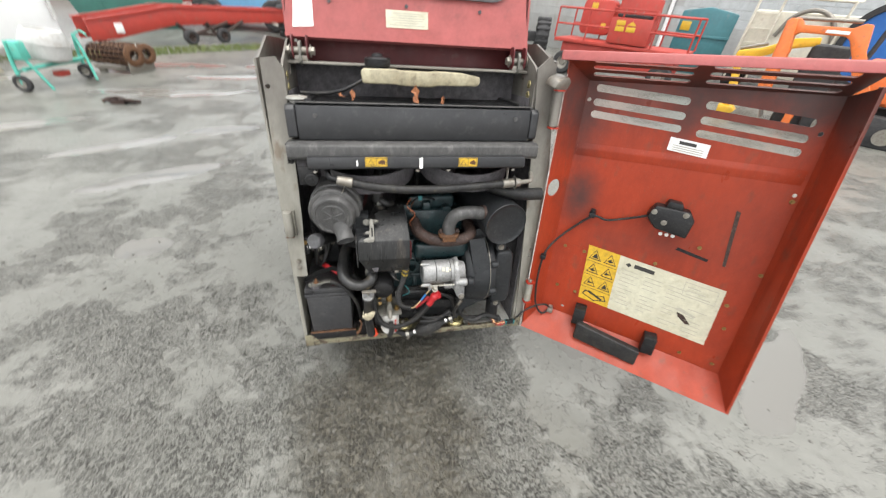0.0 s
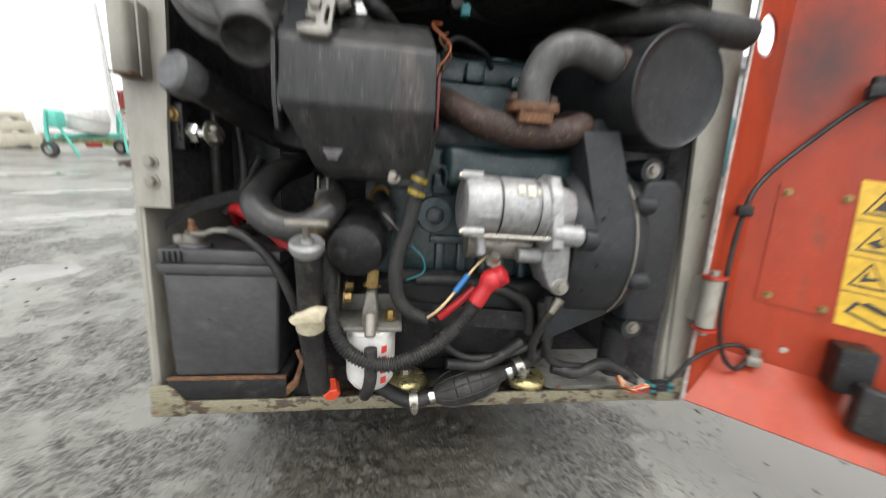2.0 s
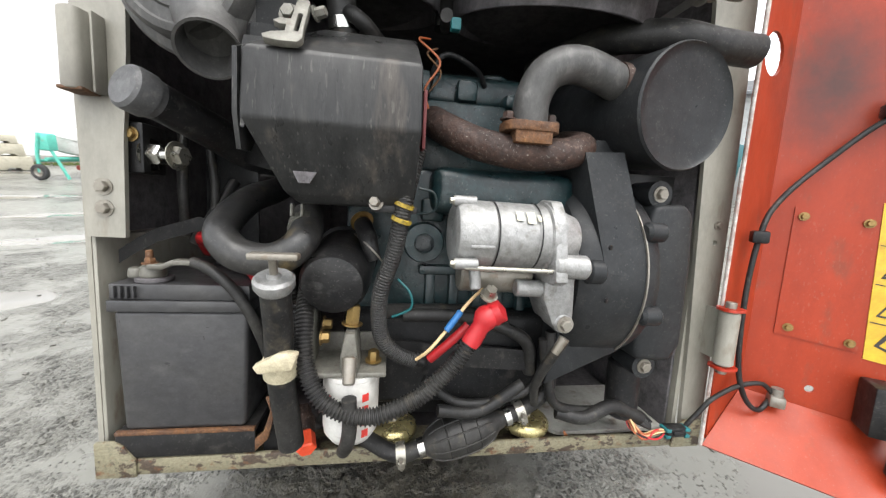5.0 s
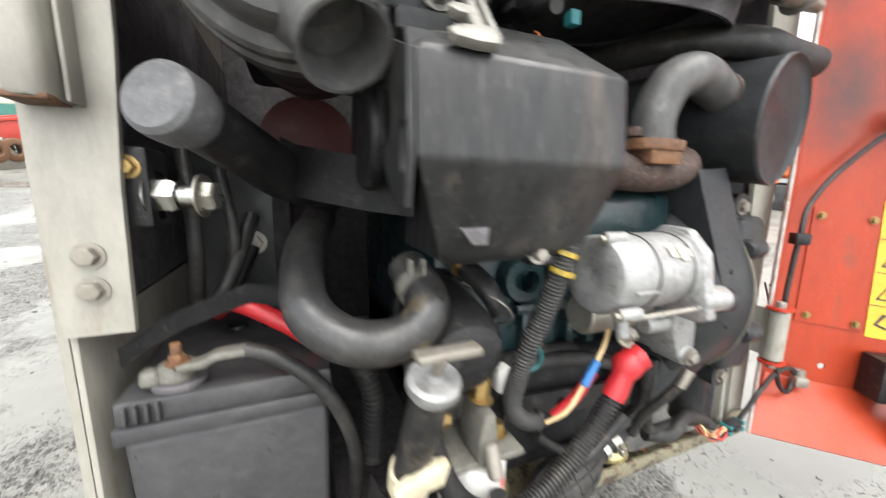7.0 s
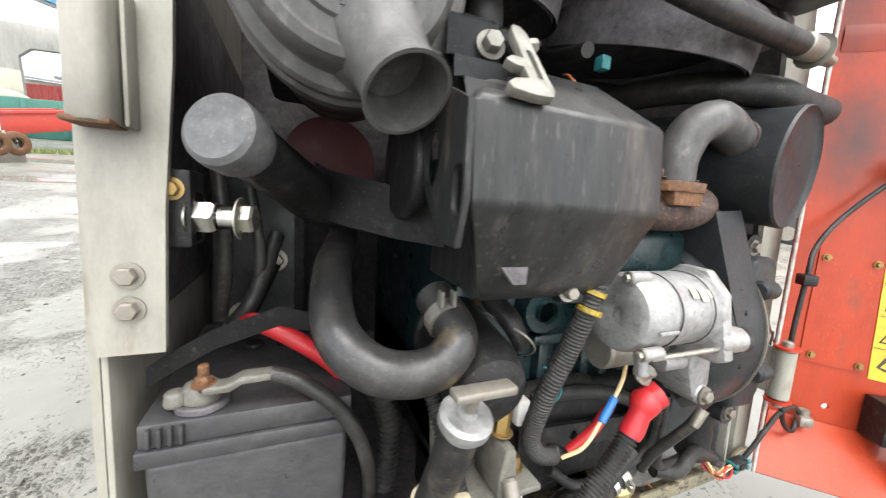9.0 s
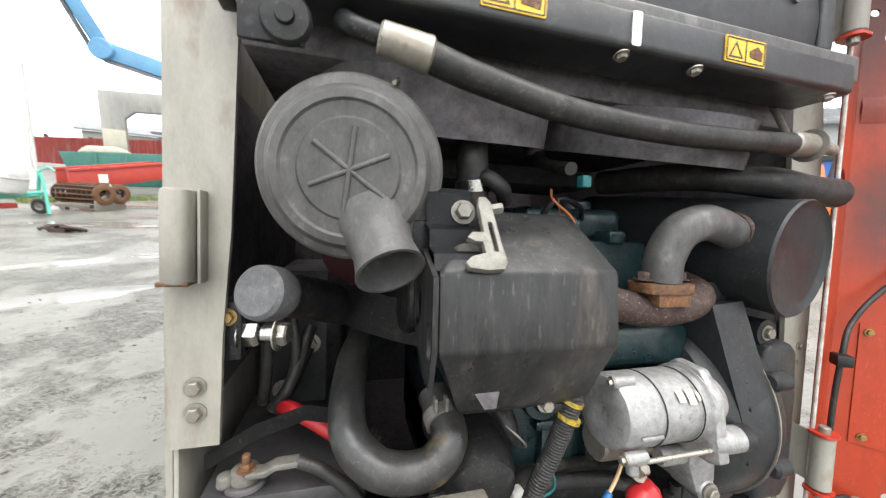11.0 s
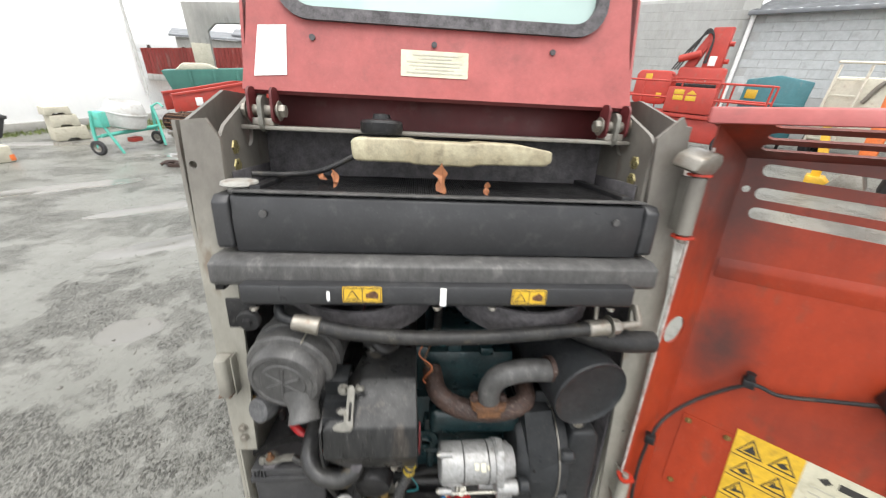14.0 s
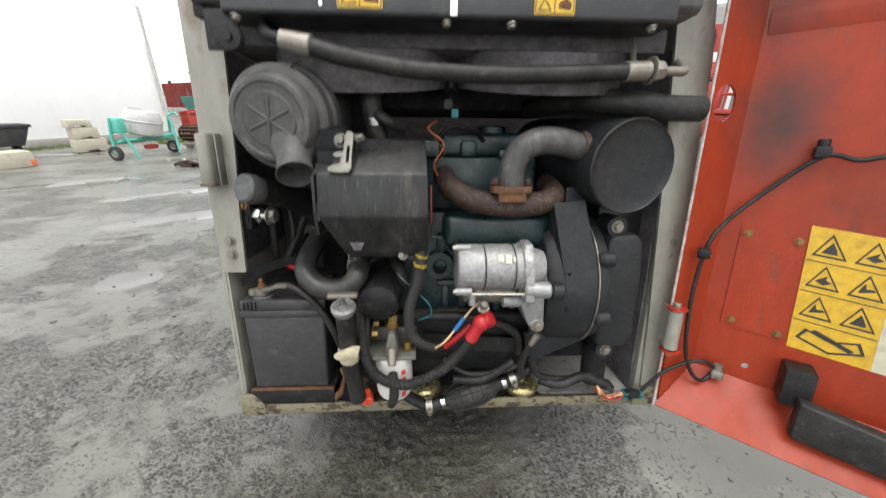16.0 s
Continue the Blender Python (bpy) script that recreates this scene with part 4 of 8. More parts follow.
bolts([(-0.1455, -0.045, 0.190), (-0.1455, -0.025, 0.200)], (1, 0, 0), brass, head, 0.007, 0.009)
lp("bleed_screw", bolt_head(bmesh.new(), (-0.082, -0.045, 0.160), (0, -0.1, 1), 0.007, 0.012), brass, "", head)
lp("outlet_fitting", bolt_head(bmesh.new(), (-0.108, -0.055, 0.210), (0.1, 0, 1), 0.0085, 0.022), brass, "", head)
lp("inlet_fitting", rod(bmesh.new(), (-0.108, -0.074, 0.178), (-0.107, -0.088, 0.150), 0.0085, 0.007, 14, 0.002), old_steel, "", head)
bm = bmesh.new()
lathe(bm, [(0, 0), (0.015, 0.001), (0.026, 0.006), (0.0325, 0.016), (0.034, 0.025), (0.034, 0.088), (0.035, 0.089), (0.035, 0.094), (0, 0.094)], (-0.108, -0.042, 0.056), (0, 0, 1), 36)
can = lp("filter_canister", bm, white_plastic, "white canister with red print", head)
for a0, a1, z0, z1 in ((-2.35, -2.2, 0.105, 0.128), (-2.15, -1.95, 0.105, 0.110), (-2.1, -1.98, 0.116, 0.120), (-1.1, -0.85, 0.075, 0.085), (-1.1, -0.85, 0.09, 0.10), (-1.1, -0.85, 0.105, 0.115), (-1.1, -0.85, 0.12, 0.13)):
    bm = bmesh.new()
    vs = []
    for a in np.linspace(a0, a1, 5):
        vs.append((bm.verts.new((-0.108 + 0.0343 * math.cos(a), -0.042 + 0.0343 * math.sin(a), z0)), bm.verts.new((-0.108 + 0.0343 * math.cos(a), -0.042 + 0.0343 * math.sin(a), z1))))
    for p, q in zip(vs, vs[1:]):
        bm.faces.new((p[0], q[0], q[1], p[1]))
    lp("print_bar", bm, ink_red, "", can)
lp("hose_clip", solid((-0.085, -0.05, 0.205), (-0.070, -0.035, 0.232), 0.003), white_plastic, "", head)
lp("fuel_hose", tube(bmesh.new(), [(-0.078, -0.03, 0.218), (-0.03, 0.0, 0.21), (0.05, 0.01, 0.205), (0.10, 0.01, 0.18), (0.13, 0.02, 0.15)], 0.010, 12), rubber, "", head)
lp("filter_strap", tube(bmesh.new(), [(-0.106, -0.09, 0.135), (-0.105, -0.088, 0.10), (-0.108, -0.082, 0.075), (-0.114, -0.062, 0.052)], 0.0085, 8), rubber, "", head)

head.matrix_basis = Matrix.Translation((-0.004, -0.004, -0.004))

# starter motor
bm = bmesh.new()
lathe(bm, [(0, 0.001), (0.010, 0.001), (0.012, 0.0), (0.034, 0.0), (0.0395, 0.0025), (0.0425, 0.008), (0.0425, 0.046), (0.0416, 0.047), (0.0416, 0.0488), (0.0425, 0.0498), (0.0425, 0.098), (0.0415, 0.099), (0.0415, 0.101), (0.0425, 0.102),
           (0.0425, 0.113), (0.0458, 0.115), (0.0458, 0.123), (0.0405, 0.127), (0.0345, 0.146), (0.030, 0.158), (0, 0.160)], (-0.006, -0.062, 0.318), (1, 0.03, -0.01), 56)
start = lp("starter_motor", bm, cast_alu, "silver cast starter motor")
for x in (0.047, 0.099):
    lp("body_seam", lathe(bmesh.new(), [(0.0421, 0), (0.0430, 0), (0.0430, 0.0014), (0.0421, 0.0014), (0.0421, 0)], (x - 0.006, -0.062, 0.3178), (1, 0.03, -0.01), 48), dark_metal, "", start)
bm = bmesh.new()
rod(bm, (0.012, -0.030, 0.262), (0.110, -0.030, 0.260), 0.024, seg=28, edge=0.003)
lp("solenoid", bm, old_steel, "", start)
bm = bmesh.new()
prism(bm, [(0.116, 0.240), (0.132, 0.202), (0.150, 0.196), (0.160, 0.215), (0.158, 0.262), (0.162, 0.295), (0.150, 0.325), (0.128, 0.318), (0.116, 0.28)], -0.074, -0.01, "y")
rod(bm, (0.112, -0.096, 0.286), (0.158, -0.096, 0.285), 0.0150, seg=20, edge=0.003)
rod(bm, (0.082, -0.060, 0.250), (0.125, -0.060, 0.249), 0.0115, seg=16, edge=0.002)
rod(bm, (0.147, -0.076, 0.206), (0.147, -0.03, 0.206), 0.0135, seg=20, edge=0.003)
lp("nose_casting", bev(bm, 0.004), cast_alu, "", start)
bm = bmesh.new()
rod(bm, (0.004, -0.104, 0.282), (0.118, -0.102, 0.280), 0.0028, seg=10)
lp("through_bolt", bm, zinc, "", start)
for x, y, z in ((-0.007, -0.101, 0.286), (-0.007, -0.076, 0.358)):
    lug = lp("lug", bev(rod(bmesh.new(), (x, y, z), (x + 0.026, y, z), 0.0068, seg=14), 0.0015), cast_alu, "", start)
    lp("lug_bolt", bolt_head(bmesh.new(), (x, y, z), (-1, 0, 0), 0.0042, 0.004), zinc, "", lug)
lp("end_rib", solid((0.010, -0.1065, 0.305), (0.038, -0.1035, 0.309), 0.001), cast_alu, "", start)
bm = bmesh.new()
prism(bm, [(-0.112, 0.268), (-0.100, 0.262), (-0.060, 0.262), (-0.022, 0.285), (-0.018, 0.340), (-0.045, 0.366), (-0.078, 0.364), (-0.100, 0.340), (-0.106, 0.300)], 0.112, 0.128, "x")
lp("nose_flange", bev(bm, 0.003), cast_alu, "", start)
lp("brush_lead", rod(bmesh.new(), (0.022, -0.078, 0.278), (0.024, -0.082, 0.252), 0.007, seg=12, edge=0.001), cast_alu, "", start)
lp("terminal_post", bolt_head(bmesh.new(), (0.046, -0.066, 0.240), (0.05, -0.6, 0.7), 0.008, 0.014), zinc, "", start)
bolts([(0.147, -0.078, 0.206)], (0, -1, 0), old_steel, start, 0.0078, 0.006)
start.matrix_basis = Matrix.Translation((0.057, -0.074, 0.304)) @ Matrix.Diagonal((0.94, 0.92, 0.93, 1)) @ Matrix.Translation((-0.056, 0.062, -0.300))
for x0, z0, w, h in ((0.064, 0.339, 0.009, 0.010), (0.077, 0.336, 0.010, 0.013), (0.090, 0.339, 0.006, 0.007)):
    bm = bmesh.new()
    grid = [[bm.verts.new((x0 + w * u, -0.062 - math.sqrt(0.0428 ** 2 - (z0 + h * v - 0.3175) ** 2), z0 + h * v)) for v in (0, 0.33, 0.67, 1)] for u in (0, 0.5, 1)]
    for p, q in zip(grid, grid[1:]):
        for k in range(3):
            bm.faces.new((p[k], q[k], q[k + 1], p[k + 1]))
    lp("worn_sticker", bm, label_cream, "", start)
# red boot, loom from it down to the battery side
bm = bmesh.new()
lathe(bm, [(0, 0.0), (0.009, 0.001), (0.014, 0.007), (0.0150, 0.014), (0.0125, 0.021), (0.0105, 0.026), (0.0115, 0.042), (0.0105, 0.050), (0, 0.050)], (0.050, -0.075, 0.236), (-0.50, -0.03, -0.86), 24)
boot = lp("terminal_boot", bm, red_plastic, "red rubber terminal boot")
lp("boot_knob", bev(lathe(bmesh.new(), [(0, -0.016), (0.009, -0.012), (0.0145, 0), (0.013, 0.012), (0, 0.016)], (0.052, -0.074, 0.228), (0.7, -0.3, 0.5), 20), 0.001), red_plastic, "", boot)
boot.matrix_basis = Matrix.Translation((0, -0.013, 0))
lp("battery_loom", tube(bmesh.new(), [(0.028, -0.089, 0.198), (0.012, -0.088, 0.172), (-0.008, -0.087, 0.148), (-0.036, -0.090, 0.126), (-0.088, -0.096, 0.110), (-0.136, -0.090, 0.124), (-0.160, -0.078, 0.162), (-0.167, -0.055, 0.212), (-0.172, -0.01, 0.26)], 0.0083, 14, 10, ribs=(0.0044, 0.0021)), rubber, "black corrugated loom tube")
lp("battery_loom", tube(bmesh.new(), [(-0.238, 0.055, 0.25), (-0.21, 0.04, 0.215), (-0.195, 0.03, 0.17), (-0.20, 0.03, 0.10)], 0.011, 12, 10, ribs=(0.0060, 0.0022)), rubber, "black corrugated loom tube")
lp("starter_wire", tube(bmesh.new(), [(0.045, -0.06, 0.252), (0.025, -0.072, 0.238), (0.0, -0.075, 0.205), (-0.020, -0.075, 0.180), (-0.034, -0.062, 0.162)], 0.0021, 8), cream_wire, "")
lp("wire_joint", rod(bmesh.new(), (0.016, -0.0745, 0.228), (-0.001, -0.076, 0.204), 0.0042, seg=12, edge=0.001), blue_plastic, "")
lp("starter_wire", tube(bmesh.new(), [(0.030, -0.058, 0.205), (0.006, -0.060, 0.182), (-0.016, -0.052, 0.158)], 0.0058, 10), red_plastic, "")
lp("engine_harness", tube(bmesh.new(), [(-0.046, -0.095, 0.41), (-0.054, -0.100, 0.372), (-0.059, -0.099, 0.344), (-0.067, -0.088, 0.295), (-0.080, -0.079, 0.248), (-0.078, -0.062, 0.195), (-0.060, -0.055, 0.168), (-0.034, -0.048, 0.154)], 0.0088, 14, 10, ribs=(0.0034, 0.0009)), braid, "braided black engine harness with yellow tape")
lp("harness_end", rod(bmesh.new(), (-0.036, -0.047, 0.160), (-0.020, -0.043, 0.150), 0.0085, seg=14, edge=0.002), black_plastic, "")
for z0 in (0.352, 0.336):
    lp("harness_tape", rod(bmesh.new(), (-0.0575 + (z0 - 0.35) * 0.15, -0.0992, z0), (-0.0588 + (z0 - 0.35) * 0.15, -0.0988, z0 - 0.004), 0.0112, seg=16), tape_yellow, "")
lp("harness_strap", solid((-0.092, -0.1, 0.341), (-0.044, -0.086, 0.349), 0.002), black_plastic, "")
lp("strap_bolt", bolt_head(bmesh.new(), (-0.087, -0.100, 0.351), (-0.2, -0.9, 0.1), 0.0055, 0.009), old_steel, "")
lp("loop_wire", tube(bmesh.new(), [(-0.06, -0.05, 0.26), (-0.045, -0.058, 0.245), (-0.043, -0.055, 0.225), (-0.065, -0.05, 0.212)], 0.0016, 6), teal_plastic, "")
lp("loop_wire", tube(bmesh.new(), [(-0.04, -0.06, 0.37), (-0.022, -0.06, 0.365), (-0.02, -0.055, 0.345), (-0.04, -0.05, 0.34)], 0.0016, 6), engine_green, "")

# flywheel housing and pump cover
bm = bmesh.new()
lathe(bm, [(0, 0), (0.10, 0), (0.120, 0.006), (0.130, 0.022), (0.132, 0.095), (0.126, 0.112), (0, 0.112)], (0.162, 0.058, 0.272), (1, 0, 0), 64)
bell = lp("flywheel_housing", bm, housing_grey, "dark grey cast flywheel housing")
bm = bmesh.new()
q = [bm.verts.new(p) for p in ((0.172, -0.040, 0.432), (0.226, -0.038, 0.436), (0.256, -0.0725, 0.282), (0.196, -0.0730, 0.286), (0.172, 0.06, 0.414), (0.226, 0.06, 0.418), (0.256, 0.06, 0.286), (0.196, 0.06, 0.290))]
for f in ((0, 1, 2, 3), (7, 6, 5, 4), (0, 4, 5, 1), (1, 5, 6, 2), (2, 6, 7, 3), (3, 7, 4, 0)):
    bm.faces.new([q[k] for k in f])
lp("housing_gusset", bev(bm, 0.006, 3), housing_grey, "", bell)
lp("starter_boss", rod(bmesh.new(), (0.164, -0.080, 0.290), (0.186, -0.080, 0.289), 0.0145, seg=22, edge=0.003), housing_grey, "", bell)
lp("flange_edge", lathe(bmesh.new(), [(0.128, 0.0885), (0.1342, 0.0885), (0.1342, 0.0905), (0.128, 0.0905), (0.128, 0.0885)], (0.162, 0.058, 0.272), (1, 0, 0), 64), old_steel, "bare metal edge of the flange", bell)
for z, y in ((0.318, -0.074), (0.254, -0.0765)):
    lp("casting_mark", rod(bmesh.new(), (0.196, y, z), (0.197, y - 0.002, z), 0.003, seg=8), dark_metal, "", bell)
bm = bmesh.new()
prism(bm, [(0.15, 0.12), (0.26, 0.17), (0.26, 0.22), (0.17, 0.22)], -0.03, 0.05, "y")
lp("housing_rib", bev(bm, 0.005), housing_grey, "", bell)
for z, y in ((0.338, -0.058), (0.232, -0.066)):
    lp("boss", rod(bmesh.new(), (0.252, y, z), (0.280, y, z), 0.0125, seg=20, edge=0.004), housing_grey, "", bell)
bm = bmesh.new()
prism(bm, [(0.280, 0.160), (0.335, 0.156), (0.349, 0.18), (0.348, 0.30), (0.342, 0.365), (0.330, 0.378), (0.284, 0.376), (0.274, 0.34), (0.276, 0.20)], -0.040, 0.08, "y")
cover = lp("pump_cover", bev(bm, 0.012, 4), housing_grey, "dark grey pump cover")
for x, z in ((0.296, 0.390), (0.304, 0.146)):
    ear = lp("cover_ear", bev(rod(bmesh.new(), (x, -0.028, z), (x, 0.02, z), 0.018, seg=20), 0.003), housing_grey, "", cover)
    lp("bolt", bolt_head(bmesh.new(), (x, -0.028, z), (0, -1, 0), 0.0075, 0.006), old_steel, "", ear)
bell.matrix_basis = Matrix.Translation((-0.008, -0.018, -0.005))
cover.matrix_basis = Matrix.Translation((-0.008, -0.014, -0.007))
lp("backing_plate", solid((0.30, 0.055, 0.18), (0.392, 0.062, 0.42), 0.002), black_steel, "")
lp("pump_pipe", rod(bmesh.new(), (0.300, 0.0, 0.04), (0.298, 0.0, 0.13), 0.024, seg=20, edge=0.004), black_steel, "")

# sill level: primer bulb, mounts, clutter
bm = bmesh.new()
pa, pb = Vector((-0.006, -0.016, 0.010)), Vector((0.113, -0.006, 0.043))
lathe(bm, [(0, 0), (0.011, 0), (0.013, 0.006), (0.020, 0.014), (0.0265, 0.03), (0.029, 0.06), (0.027, 0.085), (0.021, 0.105), (0.014, 0.114), (0.011, 0.127), (0, 0.127)], pa, pb - pa, 24)
bulb = lp("primer_bulb", bm, rubber, "black rubber primer bulb")
f = Matrix.Translation(pa) @ frame_of(pb - pa)
for k in range(10):
    a = k * math.pi / 5
    pts = [f @ Vector((r * math.cos(a), r * math.sin(a), h)) for r, h in ((0.0205, 0.015), (0.0268, 0.03), (0.0293, 0.06), (0.0273, 0.085), (0.0213, 0.104))]
    lp("bulb_rib", tube(bmesh.new(), pts, 0.0012, 6, 4), rubber, "", bulb)
for h, rr in ((0.038, 0.0275), (0.060, 0.0290), (0.082, 0.0273)):
    lp("bulb_rib", lathe(bmesh.new(), [(rr - 0.001, -0.0012), (rr + 0.0012, 0), (rr - 0.001, 0.0012)], f @ Vector((0, 0, h)), pb - pa, 28), rubber, "", bulb)
for h in (-0.004, 0.126):
    lp("hose_clamp", lathe(bmesh.new(), [(0.0115, 0), (0.0135, 0), (0.0135, 0.009), (0.0115, 0.009)], f @ Vector((0, 0, h)), pb - pa, 24), chrome, "", bulb)
for at, way in (((-0.040, -0.018, 0.004), (1, 0, 0.1)), ((0.132, -0.004, 0.050), (1, 0.05, 0.35))):
    bm = bmesh.new()
    lathe(bm, [(0.0125, 0), (0.015, 0), (0.015, 0.013), (0.0125, 0.013)], at, way, 24)
    mm = Matrix.Translation(at) @ frame_of(way) @ Matrix.Rotation(radians(-75), 4, "Z")
    clamp = lp("worm_clamp", bm, zinc, "worm drive hose clamp", bulb)
    screw = bmesh.new()
    box(screw, (-0.006, -0.0205, 0.0015), (0.006, -0.0145, 0.0115), mm)
    lp("clamp_housing", bev(screw, 0.0015), zinc, "", clamp)
    lp("clamp_screw", rod(bmesh.new(), mm @ Vector((-0.010, -0.0175, 0.0065)), mm @ Vector((0.009, -0.0175, 0.0065)), 0.0032, seg=6), old_steel, "", clamp)
lp("feed_hose", tube(bmesh.new(), [(-0.15, 0.05, 0.02), (-0.09, 0.01, 0.014), (-0.04, -0.018, 0.004), (-0.003, -0.016, 0.011)], 0.0115, 14), rubber, "", bulb)
lp("feed_hose", tube(bmesh.new(), [(0.110, -0.006, 0.042), (0.145, -0.004, 0.056), (0.18, 0.0, 0.085), (0.182, 0.01, 0.12), (0.17, 0.02, 0.16), (0.16, 0.02, 0.19)], 0.0115, 14), rubber, "", bulb)
bulb.matrix_basis = Matrix.Translation((-0.012, -0.008, 0.006))
for x in (-0.057, 0.156):
    bm = bmesh.new()
    lathe(bm, [(0, 0.017), (0.026, 0.017), (0.033, 0.014), (0.0370, 0.008), (0.0375, 0.002), (0.035, -0.003), (0, -0.003)], (x, 0.030, 0.009), (0, 0, 1), 36)
    cup = lp("engine_mount", bm, gold_zinc, "gold zinc plated engine mount cup")
    lp("mount_nut", bolt_head(bmesh.new(), (x, 0.03, 0.020), (0, 0, 1), 0.009, 0.012), old_steel, "", cup)
lp("cross_angle", solid((-0.04, 0.010, -0.022), (0.22, 0.06, -0.010), 0.002), rust, "")
lp("front_rail", solid((-0.13, 0.05, 0.02), (0.18, 0.12, 0.10), 0.006), dark_metal, "")
bm = bmesh.new()
plate(bm, [(-0.06, 0.17), (0.13, 0.155), (0.13, 0.125), (-0.06, 0.14)], [[(0.02 + 0.006 * math.cos(a), 0.149 + 0.006 * math.sin(a)) for a in np.linspace(0, 2 * math.pi, 13)[:-1]]], 0.006, Matrix(((1, 0, 0, 0), (0, 0, 1, -0.022), (0, 1, 0, 0), (0, 0, 0, 1))))
lp("flat_bar", bm, black_steel, "")
lp("breather_hose", tube(bmesh.new(), [(-0.05, -0.02, 0.205), (0.03, -0.025, 0.205), (0.09, -0.03, 0.190), (0.125, -0.025, 0.165), (0.135, -0.015, 0.12)], 0.009, 12), rubber, "")
bm = bmesh.new()
for k in range(4):
    tube(bm, [(0.235 + 0.02 * k, -0.012 + 0.006 * k, 0.05), (0.262 + 0.015 * k, -0.02, 0.062 - 0.004 * k), (0.30 + 0.01 * k, -0.02 + 0.004 * k, 0.045), (0.335, -0.025, 0.030 + 0.003 * k)], 0.0035, 6)
tagged(lp("wire_tangle", bm, rubber, ""), "", "", "", "stuff")
lp("earth_strap", tube(bmesh.new(), [(0.145, -0.088, 0.196), (0.135, -0.082, 0.175), (0.130, -0.05, 0.12), (0.14, -0.03, 0.08)], 0.0062, 8), rubber, "")
lp("cable_lug", bev(rod(bmesh.new(), (0.143, -0.090, 0.200), (0.133, -0.088, 0.180), 0.0065, 0.005, 12), 0.001), old_steel, "")
for k, (pts, r, mt) in enumerate((
        ([(0.150, -0.04, 0.19), (0.152, -0.04, 0.13), (0.17, -0.03, 0.08), (0.22, -0.02, 0.06), (0.29, -0.01, 0.055), (0.33, -0.01, 0.04)], 0.007, rubber),
        ([(0.14, -0.04, 0.18), (0.145, -0.035, 0.12), (0.10, -0.03, 0.09), (0.03, -0.03, 0.085), (-0.02, -0.03, 0.12)], 0.006, rubber),
        ([(0.12, -0.03, 0.11), (0.06, -0.035, 0.075), (0.0, -0.04, 0.08)], 0.008, rubber),
        ([(0.18, -0.02, 0.06), (0.22, -0.03, 0.055), (0.27, -0.02, 0.065), (0.32, -0.02, 0.045)], 0.010, rubber))):
    lp("wire", tube(bmesh.new(), pts, r, 12), mt, "")
rng = random.Random(21)
for k in range(9):
    j = [rng.uniform(-0.006, 0.006) for n in range(8)]
    pts = [(0.300 + j[0], -0.010 + j[1], 0.050 + j[2]), (0.303 + j[3], -0.026 + j[4], 0.036 + j[5]), (0.318 + j[6], -0.036 + j[7], 0.024 + 0.7 * j[0]), (0.340, -0.034 + 0.8 * j[2], 0.026 + 0.8 * j[5]), (0.360, -0.031 + 0.5 * j[4], 0.029 + 0.5 * j[7])]
    lp("wire", tube(bmesh.new(), pts, 0.0014, 8), (orange_wire, red_plastic, orange_wire, cream_wire, rubber)[k % 5], "")
bm = bmesh.new()
box(bm, (0.356, -0.038, 0.021), (0.388, -0.023, 0.036))
box(bm, (0.364, -0.041, 0.025), (0.380, -0.038, 0.032))
plug = lp("wire_connector", bev(bm, 0.002), black_plastic, "black connector with turquoise ends")
for x in (0.357, 0.389):
    for z in (0.0225, 0.0325):
        lp("connector_seal", solid((x - 0.004, -0.0395, z - 0.0025), (x + 0.004, -0.0225, z + 0.0025), 0.001), teal_plastic, "", plug)

# radiator deck
bm = bmesh.new()
prism(bm, [(-0.046, 0.752), (-0.049, 0.80), (-0.045, 0.840), (-0.036, 0.845), (0.02, 0.846), (0.02, 0.752)], -0.338, 0.322, "x")
rad = lp("radiator_tank", bev(bm, 0.003, 2), tank_black, "dull black radiator tank")
for x0, x1 in ((-0.364, -0.3385), (0.3225, 0.347)):
    lp("tank_end", bev(prism(bmesh.new(), [(-0.052, 0.762), (-0.052, 0.832), (-0.040, 0.842), (0.02, 0.842), (0.02, 0.757), (-0.046, 0.757)], x0, x1, "x"), 0.006, 3), tank_black, "", rad)
lp("tank_lip", solid((-0.338, -0.048, 0.8462), (0.322, -0.030, 0.8492), 0.001), grey_plastic, "", rad)
for x in (-0.29, 0.275):
    lp("tank_stud", rod(bmesh.new(), (x, -0.0475, 0.815), (x, -0.051, 0.815), 0.006, seg=10), grey_plastic, "", rad)
bm = bmesh.new()
n = 150
for k in range(n):
    x = -0.30 + 0.585 * k / (n - 1)
    box(bm, (x, -0.028, 0.838), (x + 0.0014, 0.16, 0.8475))
for k in range(46):
    y = -0.026 + 0.0041 * k
    box(bm, (-0.30, y, 0.838), (0.288, y + 0.0013, 0.8472))
tagged(lp("core_mesh", bm, black_steel, "", rad), "", "", "", "stuff")
lp("core", solid((-0.305, -0.028, 0.80), (0.292, 0.165, 0.838), 0.002), shade_black, "", rad)
for x in (-0.315, 0.287):
    lp("core_edge", solid((x, -0.03, 0.83), (x + 0.018, 0.165, 0.855), 0.002), black_steel, "", rad)
bm = bmesh.new()
lathe(bm, [(0, 0.007), (0.020, 0.007), (0.0265, 0.005), (0.028, 0.0), (0.020, -0.004), (0.018, -0.012), (0, -0.012)], (-0.335, -0.012, 0.853), (0, 0, 1), 28)
lp("radiator_cap", bm, pale_paint, "pale dusty radiator cap", rad)
